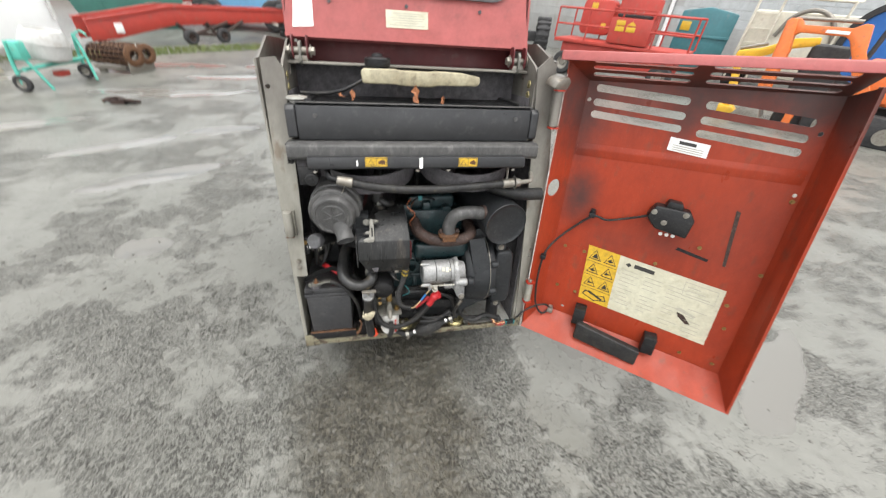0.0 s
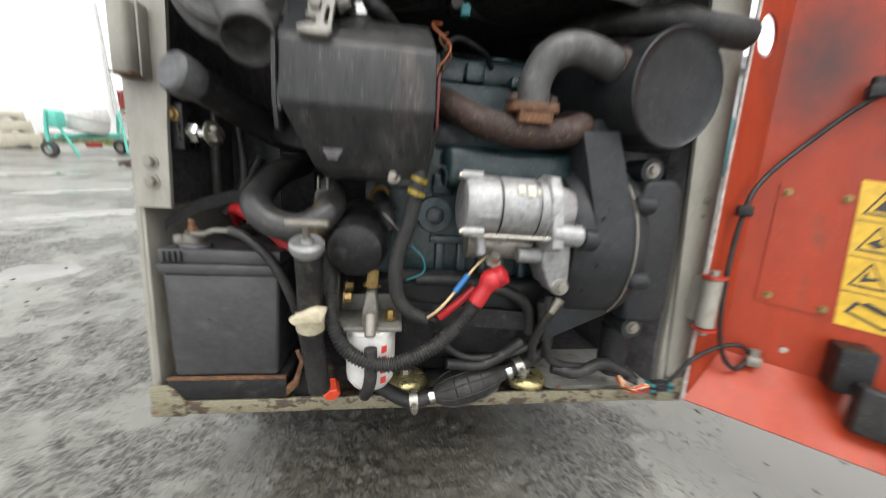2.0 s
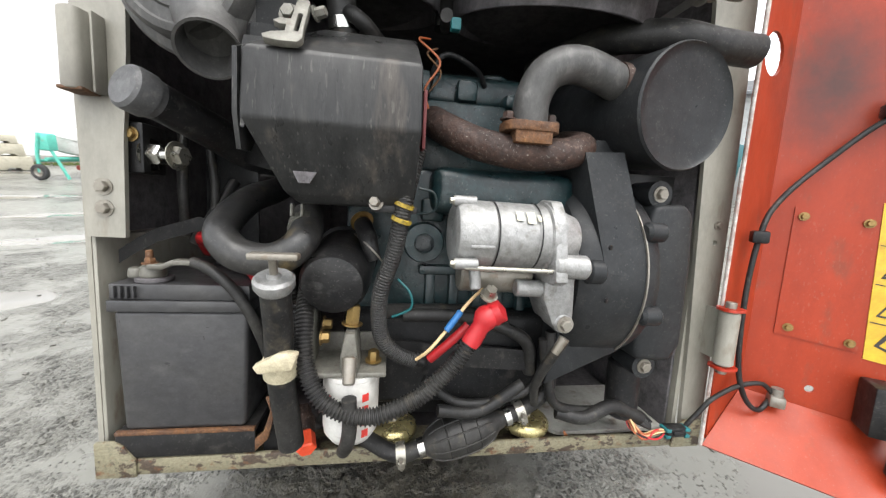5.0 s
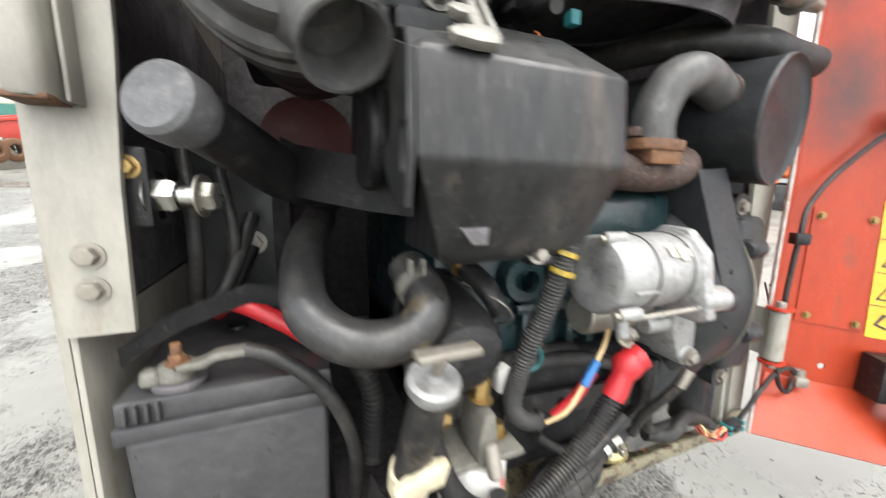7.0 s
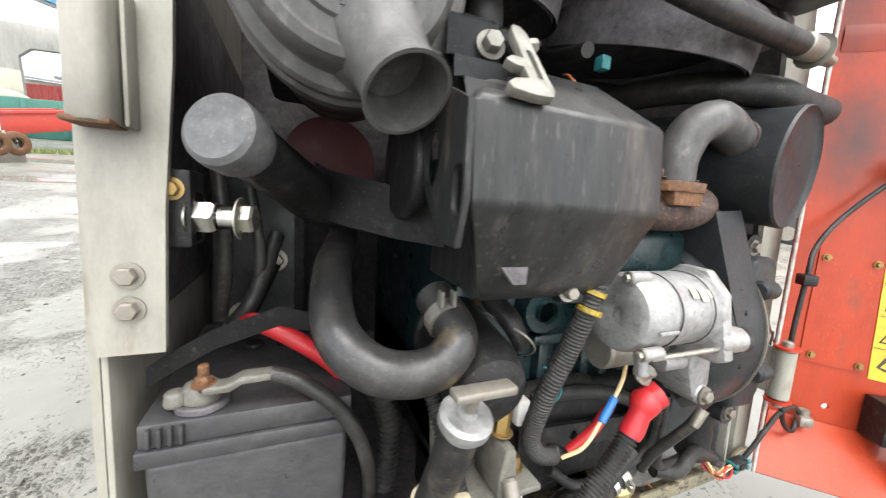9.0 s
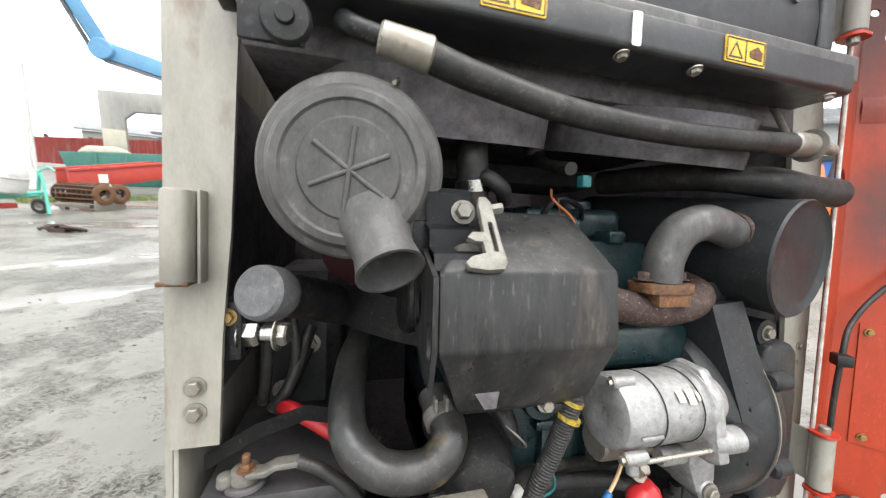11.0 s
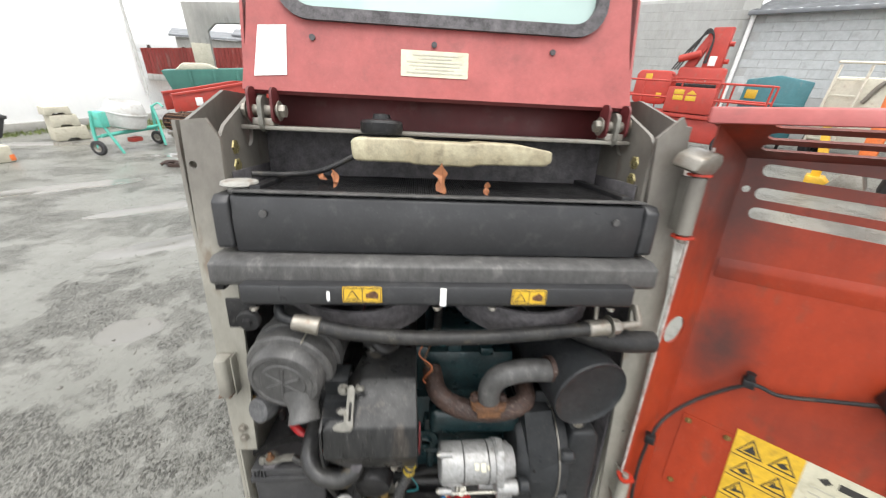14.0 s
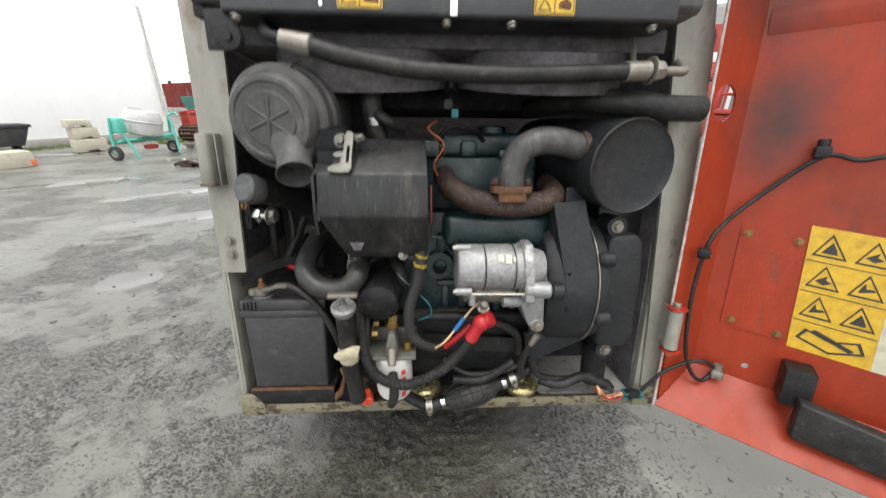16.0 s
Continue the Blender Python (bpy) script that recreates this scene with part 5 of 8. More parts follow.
lp("overflow_tube", tube(bmesh.new(), [(-0.33, 0.02, 0.865), (-0.28, 0.05, 0.862), (-0.22, 0.04, 0.872), (-0.16, 0.05, 0.90)], 0.005, 8), rubber, "", rad)
bm = bmesh.new()
prism(bm, [(-0.070, 0.704), (-0.078, 0.712), (-0.078, 0.742), (-0.060, 0.750), (-0.02, 0.750), (-0.02, 0.704)], -0.370, 0.350, "x")
bar = lp("cross_bar", bev(bm, 0.003), grey_plastic, "dusty grey cross bar")
lp("bar_hook", solid((-0.374, -0.06, 0.69), (-0.360, -0.02, 0.745), 0.002), black_steel, "", bar)
bm = bmesh.new()
prism(bm, [(-0.088, 0.672), (-0.092, 0.676), (-0.092, 0.706), (-0.03, 0.706), (-0.03, 0.672)], -0.318, 0.302, "x")
shroud = lp("fan_shroud", bev(bm, 0.003), tank_black, "black shroud with two yellow warning labels")
FACE = Matrix(((1, 0, 0, 0), (0, 0, 1, -0.0935), (0, 1, 0, 0), (0, 0, 0, 1)))


def warning_label(x, z, w, h):
    lab = lp("warning_label", plate(bmesh.new(), round_rect(x, z, x + w, z + h, 0.002), [], 0.0012, FACE), label_yellow, "yellow warning label", shroud)
    up = FACE @ Matrix.Translation((0, 0, -0.0006))
    bm = bmesh.new()
    plate(bm, round_rect(x + 0.0015, z + 0.0015, x + w - 0.0015, z + h - 0.0015, 0.001), [round_rect(x + 0.0025, z + 0.0025, x + w / 2 - 0.0005, z + h - 0.0025, 0.001), round_rect(x + w / 2 + 0.0005, z + 0.0025, x + w - 0.0025, z + h - 0.0025, 0.001)], 0.0012, up)
    part("label_border", bm, ink, loader).parent = shroud
    tri = [(x + 0.005, z + 0.005), (x + w / 2 - 0.004, z + 0.005), (x + w / 4, z + h - 0.005)]
    mid = (sum(p[0] for p in tri) / 3, sum(p[1] for p in tri) / 3)
    bm = bmesh.new()
    plate(bm, tri, [[(mid[0] + (p[0] - mid[0]) * 0.78, mid[1] + (p[1] - mid[1]) * 0.78) for p in tri]], 0.0012, up)
    lp("label_triangle", bm, ink, "", shroud)
    bm = bmesh.new()
    plate(bm, [(x + w / 2 + 0.006, z + 0.008), (x + w - 0.006, z + 0.006), (x + w - 0.005, z + 0.014), (x + w - 0.012, z + h - 0.006), (x + w / 2 + 0.012, z + h - 0.008), (x + w / 2 + 0.005, z + h - 0.012)], [], 0.0012, up)
    lp("label_sign", bm, rust_bright, "", shroud)


warning_label(-0.166, 0.680, 0.060, 0.026)
warning_label(0.098, 0.678, 0.056, 0.026)
lp("paint_mark", plate(bmesh.new(), round_rect(-0.016, 0.674, -0.006, 0.705, 0.002), [], 0.001, FACE), label_white, "", shroud)
lp("paint_mark", plate(bmesh.new(), round_rect(-0.190, 0.682, -0.185, 0.698, 0.002), [], 0.001, FACE), label_white, "", shroud)
bm = bmesh.new()
for cx in (-0.16, 0.16):
    lathe(bm, [(0.15, 0), (0.15, 0.06), (0.145, 0.06), (0.145, 0)], (cx, 0.10, 0.62), (0, -0.25, 1), 48)
lp("fan_ring", bm, shade_black, "", shroud)
shroud.matrix_basis = Matrix.Translation((0, -0.006, 0.011))
bolts([(-0.30, -0.09, 0.668), (-0.02, -0.085, 0.668), (0.07, -0.085, 0.668), (0.27, -0.085, 0.668)], (0, -0.3, -1), old_steel, shroud, 0.005, 0.004)
# deck underside and duct: shade of the recess put into the colour
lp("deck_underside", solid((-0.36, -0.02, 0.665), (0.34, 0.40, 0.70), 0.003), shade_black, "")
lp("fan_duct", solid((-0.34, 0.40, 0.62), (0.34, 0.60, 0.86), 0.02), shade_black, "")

# hydraulic hose below the shroud
bm = bmesh.new()
tube(bm, [(-0.215, -0.095, 0.648), (-0.16, -0.094, 0.634), (-0.06, -0.088, 0.620), (0.06, -0.082, 0.617), (0.16, -0.076, 0.621), (0.26, -0.070, 0.627)], 0.0125, 16)
hose = lp("hydraulic_hose", bm, rubber, "black hydraulic hose with plated ends")
d = Vector((1, 0, -0.2)).normalized()
lp("hose_ferrule", rod(bmesh.new(), Vector((-0.212, -0.095, 0.647)) - d * 0.035, Vector((-0.212, -0.095, 0.647)) + d * 0.008, 0.0125, 0.0150, 16, 0.002), old_steel, "", hose)
lp("hose_pipe", tube(bmesh.new(), [(-0.245, -0.095, 0.654), (-0.265, -0.090, 0.661), (-0.272, -0.07, 0.675), (-0.272, -0.03, 0.69)], 0.008, 10), dark_metal, "", hose)
lp("hose_ferrule", rod(bmesh.new(), (0.250, -0.070, 0.6265), (0.288, -0.068, 0.629), 0.0150, 0.0145, 16, 0.002), old_steel, "", hose)
lp("hose_nut", bolt_head(bmesh.new(), (0.290, -0.067, 0.629), (1, 0.04, 0.0), 0.014, 0.020), old_steel, "", hose)
lp("hose_pipe", tube(bmesh.new(), [(0.308, -0.066, 0.629), (0.335, -0.062, 0.630), (0.350, -0.058, 0.632), (0.358, -0.03, 0.65)], 0.007, 10), old_steel, "", hose)
lp("stay_rod", rod(bmesh.new(), (0.268, -0.06, 0.635), (0.278, -0.03, 0.69), 0.004, seg=8), old_steel, "", hose)

bm = bmesh.new()
lathe(bm, [(0, -0.004), (0.006, -0.004), (0.007, 0), (0.016, 0.001), (0.018, 0.004), (0.018, 0.010), (0, 0.010)], (-0.312, -0.100, 0.655), (0, 1, 0.1), 24)
rubber_stop = lp("rubber_stop", bm, rubber, "round black rubber stop")
lp("stop_bracket", solid((-0.345, -0.090, 0.640), (-0.300, -0.085, 0.690), 0.001), black_steel, "", rubber_stop)
# dark sheets added to close the deck's gaps, shade in their colour
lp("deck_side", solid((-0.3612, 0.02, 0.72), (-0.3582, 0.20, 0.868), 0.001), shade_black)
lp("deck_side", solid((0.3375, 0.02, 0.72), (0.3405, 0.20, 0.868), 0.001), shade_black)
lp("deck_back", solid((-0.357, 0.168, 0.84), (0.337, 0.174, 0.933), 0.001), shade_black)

# above the deck: recovery tank, rail, cab
bm = bmesh.new()
prism(bm, [(-0.163, 0.899), (-0.157, 0.893), (-0.068, 0.893), (-0.060, 0.890), (0.036, 0.889), (0.046, 0.893), (0.165, 0.895), (0.175, 0.903), (0.174, 0.920), (0.120, 0.929), (0.046, 0.931), (0.036, 0.928), (-0.060, 0.929), (-0.068, 0.932), (-0.157, 0.931), (-0.165, 0.924)], 0.012, 0.075, "y")
tank = lp("coolant_tank", bev(bm, 0.006, 3, 15), tank_plastic, "yellowed translucent coolant tank with a dirty waist")
bm = bmesh.new()
lathe(bm, [(0.034, 0), (0.036, 0.006), (0.036, 0.018), (0.033, 0.022), (0.016, 0.024), (0.014, 0.032), (0, 0.034)], (-0.118, 0.055, 0.936), (0, 0, 1), 28)
lp("tank_cap", bm, black_plastic, "", tank)
rail = lp("cross_plate", solid((-0.372, 0.075, 0.934), (0.358, 0.20, 0.941), 0.002), frame_paint, "grey steel cross plate")
for x in (-0.325, 0.312):
    for dx in (-0.021, 0.017):
        bm = bmesh.new()
        plate(bm, round_rect(0.072, 0.945, 0.108, 1.004, 0.014), [], 0.004, Matrix(((0, 0, 1, x + dx), (1, 0, 0, 0), (0, 1, 0, 0), (0, 0, 0, 1))))
        ear = lp("cab_pivot", bm, dark_red, "dull red cab pivot ear", rail)
    bm = bmesh.new()
    rod(bm, (x - 0.030, 0.090, 0.966), (x + 0.030, 0.090, 0.966), 0.0095, seg=18, edge=0.002)
    bolt_head(bm, (x + 0.026, 0.090, 0.966), (1, 0, 0), 0.0115, 0.010)
    bolt_head(bm, (x - 0.026, 0.090, 0.966), (-1, 0, 0), 0.0115, 0.009)
    lp("pivot_pin", bm, old_steel, "", ear)
    bm = bmesh.new()
    plate(bm, round_rect(0.070, 0.930, 0.104, 0.990, 0.015), [], 0.007, Matrix(((0, 0, 1, x - 0.004), (1, 0, 0, 0), (0, 1, 0, 0), (0, 0, 0, 1))))
    lp("pivot_tongue", bm, arm_grey, "", ear)
    lp("pivot_block", solid((x - 0.018, 0.078, 0.941), (x + 0.018, 0.102, 0.954), 0.002), old_steel, "", ear)
for x, s in ((-0.371, 1), (0.352, -1)):
    for z in (0.905, 0.875):
        lp("plate_bolt", bolt_head(bmesh.new(), (x, 0.045, z), (s, 0, 0), 0.013, 0.010), gold_zinc, "", rail)
bm = bmesh.new()
win = round_rect(-0.29, 0.122, 0.27, 0.62, 0.05, 6)
outer = [(-0.362, 0.0), (0.345, 0.0), (0.330, 0.10), (0.285, 0.75), (-0.305, 0.75), (-0.350, 0.10)]
SL = Matrix(((1, 0, 0, 0), (0, 0.16, 1, 0.100), (0, 1, 0, 1.000), (0, 0, 0, 1)))
plate(bm, outer, [win], 0.006, SL)
cab = lp("cab_rear", bm, cab_red, "faded red cab rear panel with window")
bm = bmesh.new()
plate(bm, round_rect(-0.298, 0.114, 0.278, 0.628, 0.056, 6), [round_rect(-0.278, 0.134, 0.258, 0.608, 0.042, 6)], 0.016, SL @ Matrix.Translation((0, 0, -0.010)))
lp("window_seal", bm, shade_black, "", cab)
bm = bmesh.new()
plate(bm, round_rect(-0.28, 0.132, 0.26, 0.610, 0.044, 6), [], 0.004, SL @ Matrix.Translation((0, 0, 0.001)))
# pale teal base carries dust and the sky's reflection as colour
glass = bpy.data.materials.new("cab_glass")
glass.use_nodes = True
gb = glass.node_tree.nodes["Principled BSDF"]
gb.inputs["Base Color"].default_value, gb.inputs["Roughness"].default_value = (0.46, 0.58, 0.55, 1), 0.08
gb.inputs["Transmission Weight"].default_value, gb.inputs["IOR"].default_value = 0.4, 1.45
lp("window_pane", bm, glass, "", cab).visible_shadow = False
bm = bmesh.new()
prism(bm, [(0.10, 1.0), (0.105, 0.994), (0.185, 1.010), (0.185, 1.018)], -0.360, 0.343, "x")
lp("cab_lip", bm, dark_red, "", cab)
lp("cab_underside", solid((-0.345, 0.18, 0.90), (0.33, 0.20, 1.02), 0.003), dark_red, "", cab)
for x0, x1 in ((-0.362, -0.356), (0.338, 0.345)):
    bm = bmesh.new()
    plate(bm, [(0.10, 1.0), (1.2, 1.0), (1.2, 1.75), (0.22, 1.75)], [], 0.005, Matrix(((0, 0, 1, x0 if x0 < 0 else x1 - 0.005), (1, 0, 0, 0.008), (0, 1, 0, 0), (0, 0, 0, 1))))
    lp("cab_side", bm, cab_red, "", cab)
lp("cab_roof", solid((-0.31, 0.21, 1.745), (0.29, 1.2, 1.77), 0.01), cab_red, "", cab)
bm = bmesh.new()
plate(bm, [(-0.345, 1.0), (0.328, 1.0), (0.328, 1.745), (-0.345, 1.745)], [round_rect(-0.30, 1.06, 0.28, 1.69, 0.04)], 0.006, Matrix(((1, 0, 0, 0), (0, 0, 1, 1.19), (0, 1, 0, 0), (0, 0, 0, 1))))
lp("cab_front", bm, cab_red, "", cab)
TOP = SL @ Matrix.Translation((0, 0, -0.0015))
lp("serial_plate", plate(bmesh.new(), round_rect(-0.088, 0.035, 0.032, 0.078, 0.002), [], 0.0015, TOP), label_cream, "pale metal plate with small print", cab)
for k in range(6):
    w = (0.10, 0.07, 0.09, 0.10, 0.06, 0.08)[k]
    lp("print_bar", plate(bmesh.new(), round_rect(-0.028 - w / 2, 0.041 + 0.0058 * k, -0.028 + w / 2, 0.0433 + 0.0058 * k, 0.0005, 2), [], 0.001, TOP @ Matrix.Translation((0, 0, -0.0008))), print_grey, "", cab)
lp("paper_label", plate(bmesh.new(), [(-0.340, 0.022), (-0.285, 0.026), (-0.283, 0.105), (-0.330, 0.102)], [], 0.001, TOP), label_white, "white paper label", cab)
for x in (-0.24, -0.03, 0.185):
    lp("rivet", rod(bmesh.new(), SL @ Vector((x, 0.088, 0.001)), SL @ Vector((x, 0.088, -0.004)), 0.005, seg=10), shade_black, "", cab)

# fallen leaves caught on the deck
def leaf(x, y, z, s, a, tilt):
    bm = bmesh.new()
    rng = random.Random(int(1000 * (x + 2)))
    mid = [bm.verts.new((0.05 * s * math.sin(4 * v), 0.10 * s * math.cos(3 * v), v * s * 0.6)) for v in (-1, -0.4, 0.2, 1.0)]
    for side in (-1, 1):
        rim = [bm.verts.new((side * s * rng.uniform(0.14, 0.30) * w, s * rng.uniform(0.02, 0.28), v * s * 0.6)) for v, w in ((-0.75, 0.8), (-0.35, 1.3), (0.0, 0.9), (0.35, 1.2), (0.75, 0.6))]
        for v1, v2, v3 in ((mid[0], rim[0], mid[1]), (rim[0], rim[1], mid[1]), (rim[1], rim[2], mid[1]), (mid[1], rim[2], mid[2]), (rim[2], rim[3], mid[2]), (rim[3], rim[4], mid[2]), (mid[2], rim[4], mid[3])):
            bm.faces.new((v1, v2, v3))
    ob = part("fallen_leaf", bm, leaf_orange, None, "", 35, MACH @ pose(x, y, z, tilt, 0, a))
    return tagged(ob, "curled orange dead leaf caught on the radiator", "leaf", "fallen leaves")


leaf(-0.014, -0.012, 0.872, 0.042, 20, -10)
leaf(-0.192, 0.0, 0.865, 0.026, -30, 0)
leaf(-0.225, 0.06, 0.862, 0.024, 60, -50)
leaf(0.062, -0.01, 0.858, 0.020, 10, 0)

leaf(0.215, -0.004, 0.008, 0.018, 40, -60)
leaf(0.095, 0.004, 0.006, 0.012, 10, -70)


# ---- the open rear door: s along its width, w behind its rim, z up ----
GATE = Matrix(((0.7934, 0.6088, 0, 0.425), (-0.6088, 0.7934, 0, -0.030), (0, 0, 1, 0), (0, 0, 0, 1)))
ZB, ZF, ZT, WP = 0.075, 0.006, 0.925, 0.085


def slot(x0, x1, z, h, fall=0.0):
    """A long round-ended opening, which falls by so much over its length."""
    return [(x, y + fall * ((x - x0) / (x1 - x0) - 0.5)) for x, y in round_rect(x0, z - h / 2, x1, z + h / 2, h / 2 - 0.0005, 4)]


STAND = Matrix(((1, 0, 0, 0), (0, 0, 1, WP), (0, 1, 0, 0), (0, 0, 0, 1)))
bm = bmesh.new()
holes = [slot(0.080, 0.335, z, 0.021, -0.020) for z in (0.897, 0.857, 0.822)] + [slot(0.374, 0.622, z, 0.021, -0.024) for z in (0.871, 0.831, 0.795)]
holes += [[(x + 0.006 * math.cos(a), z + 0.006 * math.sin(a)) for a in np.linspace(0, 2 * math.pi, 11)[:-1]] for x, z in ((0.080, 0.731), (0.654, 0.672), (0.640, 0.835), (0.138, 0.099), (0.066, 0.872))]
plate(bm, [(0.055, ZB), (0.708, ZF), (0.656, ZT), (0.055, ZT)], holes, 0.004, STAND)
gate = lp("tailgate", bm, gate_red, "open red steel tailgate, sooty inside", None, 35, GATE)


def gp(name, bm, material, label="", parent=None):
    return part(name, bm, material, parent or gate, label)


def sheet(name, a, b, c, d, material=None, thick=0.004):
    """A four-cornered sheet with thickness."""
    bm = bmesh.new()
    p = [Vector(q) for q in (a, b, c, d)]
    n = (p[1] - p[0]).cross(p[3] - p[0]).normalized() * thick
    lo, hi = [bm.verts.new(q) for q in p], [bm.verts.new(q + n) for q in p]
    bm.faces.new(lo), bm.faces.new(hi[::-1])
    for k in range(4):
        bm.faces.new((lo[k], lo[(k + 1) % 4], hi[(k + 1) % 4], hi[k]))
    return gp(name, bm, material or gate_red)


# sloping sides of the tray
hinge_side = bmesh.new()
sl = Vector((0.055, WP, 0)).length
hm = Matrix(((0.055 / sl, 0, -WP / sl, 0), (WP / sl, 0, 0.055 / sl, 0), (0, 1, 0, 0), (0, 0, 0, 1)))
plate(hinge_side, [(0.012, 0.008), (sl, ZB), (sl, ZT), (0, 0.990), (0, 0.30)], [[(0.037 + 0.029 * math.cos(a), 0.592 + 0.030 * math.sin(a)) for a in np.linspace(0, 2 * math.pi, 19)[:-1]]], 0.004, hm)
gp("hinge_side", hinge_side, gate_red)
gp("worn_edge", tube(bmesh.new(), [(-0.001, -0.002, 0.002), (-0.0012, -0.0022, 0.30), (-0.001, -0.002, 0.62), (-0.001, -0.002, 0.94)], 0.0026, 14, 6), worn_edge, "edge worn to pale primer")
sheet("free_side", (0.708, WP, ZF), (0.748, -0.004, -0.080), (0.672, -0.004, 0.950), (0.656, WP, ZT))
sheet("free_rim", (0.748, -0.004, -0.080), (0.751, 0.03, -0.080), (0.675, 0.03, 0.950), (0.672, -0.004, 0.950))
sheet("bottom_side", (0.055, WP, ZB), (0.0, 0.0, 0.0), (0.748, -0.004, -0.080), (0.708, WP, ZF))
# louvred top leaning over the tray
tl = math.hypot(0.105, 0.062)
tm = Matrix(((1, 0, 0, 0), (0, -0.105 / tl, 0.062 / tl, WP), (0, 0.062 / tl, 0.105 / tl, ZT), (0, 0, 0, 1)))
bm = bmesh.new()
plate(bm, [(0.045, 0), (0.656, 0), (0.672, tl), (-0.02, tl)], [slot(0.065, 0.315, h, 0.020, -0.01) for h in (0.032, 0.066, 0.100)] + [slot(0.350, 0.630, h, 0.020, -0.01) for h in (0.026, 0.060, 0.094)], 0.004, tm)
gp("louvred_top", bm, gate_red)
# rim takes the paler cab red: sky light put into its colour
top = bmesh.new()
prism(top, [(-0.020, 0.978), (-0.026, 1.000), (-0.034, 1.000), (-0.042, 0.975)], -0.02, 0.674, "x")
gp("top_rim", bev(top, 0.004, 3), cab_red)
# reinforcing step across the panel
gp("panel_step", bev(prism(bmesh.new(), [(WP - 0.0005, 0.700), (WP - 0.0035, 0.722), (WP - 0.0035, 0.728), (WP - 0.0005, 0.742)], 0.06, 0.655, "x"), 0.001), gate_red)
bm = bmesh.new()
plate(bm, [(0.085, 0.18), (0.180, 0.17), (0.176, 0.372), (0.085, 0.380)], [], 0.0015, STAND @ Matrix.Translation((0, 0, -0.0022)))
gp("backing_patch", bm, gate_red)
for s, z in ((0.096, 0.366), (0.166, 0.360), (0.100, 0.192), (0.170, 0.182), (0.395, 0.377), (0.496, 0.466), (0.654, 0.655), (0.673, 0.418), (0.632, 0.288), (0.708, 0.100), (0.674, 0.045), (0.570, 0.050), (0.655, 0.20)):
    gp("panel_bolt", bolt_head(bmesh.new(), (s, WP - 0.003, z), (0, -1, 0), 0.0045, 0.004), brass)

# big decal: yellow warning field and pale instruction field
DEC = STAND @ Matrix.Translation((0, 0, -0.0012))
TLc, TRc, BRc, BLc = Vector((0.177, 0.390)), Vector((0.615, 0.337)), Vector((0.626, 0.110)), Vector((0.187, 0.162))


def on_decal(u, v):
    """u across from the hinge side, v up, both 0 to 1."""
    q = (BLc.lerp(BRc, u)).lerp(TLc.lerp(TRc, u), v)
    return (q.x, q.y)


def decal(name, uv, material, lift=-0.0020, holes=(), label=""):
    return gp(name, plate(bmesh.new(), [on_decal(*q) for q in uv], [[on_decal(*q) for q in h] for h in holes], 0.0008, STAND @ Matrix.Translation((0, 0, lift))), material, label)


decal("decal_yellow", [(0, 0), (0.248, 0), (0.248, 1), (0, 1)], label_yellow, -0.0012, (), "yellow decal of black warning triangles")
decal("decal_cream", [(0.2485, 0), (1, 0), (1, 1), (0.2485, 1)], label_cream, -0.0012, (), "pale instruction decal, faded and torn")
for r in range(3):
    for c in range(2):
        cu, cv = 0.065 + 0.120 * c, 0.865 - 0.245 * r
        decal("warning_triangle", [(cu - 0.050, cv - 0.085), (cu + 0.050, cv - 0.085), (cu, cv + 0.095)], ink, -0.0020, [[(cu - 0.041, cv - 0.072), (cu + 0.041, cv - 0.072), (cu, cv + 0.076)]])
        k = (r + c) % 3
        blob = ([(-0.024, -0.055), (0.022, -0.055), (0.018, -0.02), (0.004, 0.035), (-0.010, -0.01)], [(-0.025, -0.03), (0.0, -0.055), (0.024, -0.03), (0.006, -0.01), (0.010, 0.02), (-0.004, 0.0)], [(-0.022, -0.05), (0.024, -0.02), (0.018, -0.005), (-0.002, -0.01), (-0.006, 0.03), (-0.014, 0.0)])[k]
        decal("warning_sign", [(cu + a, cv + b) for a, b in blob], ink)
decal("manual_sign", [(0.02, 0.10), (0.125, 0.03), (0.225, 0.10), (0.205, 0.19), (0.125, 0.14), (0.045, 0.19)], ink, -0.0020, [[(0.032, 0.108), (0.125, 0.048), (0.213, 0.108), (0.197, 0.172), (0.125, 0.124), (0.053, 0.172)]])
decal("manual_sign", [(0.06, 0.175), (0.075, 0.20), (0.195, 0.11), (0.18, 0.085)], ink)
for v in (0.245, 0.49, 0.735):
    decal("decal_rule", [(0.004, v), (0.244, v), (0.244, v + 0.006), (0.004, v + 0.006)], ink)
# mark and lines of print that cannot be read
decal("maker_mark", [(0.30, 0.885), (0.325, 0.925), (0.345, 0.89), (0.325, 0.85)], ink)
decal("maker_mark", [(0.365, 0.865), (0.515, 0.865), (0.515, 0.93), (0.365, 0.93)], ink)
random.seed(5)
for row in range(11):
    for c in range(4):
        u, v = 0.285 + 0.175 * c, 0.78 - 0.068 * row
        if random.random() < 0.8 and not (c == 3 and row < 3):
            w = random.uniform(0.06, 0.14)
            decal("print_bar", [(u, v), (u + w, v), (u + w, v + 0.012), (u, v + 0.012)], print_grey)
decal("print_frame", [(0.735, 0.70), (0.965, 0.70), (0.965, 0.94), (0.735, 0.94)], print_grey, -0.0020, [[(0.74, 0.712), (0.96, 0.712), (0.96, 0.928), (0.74, 0.928)]])
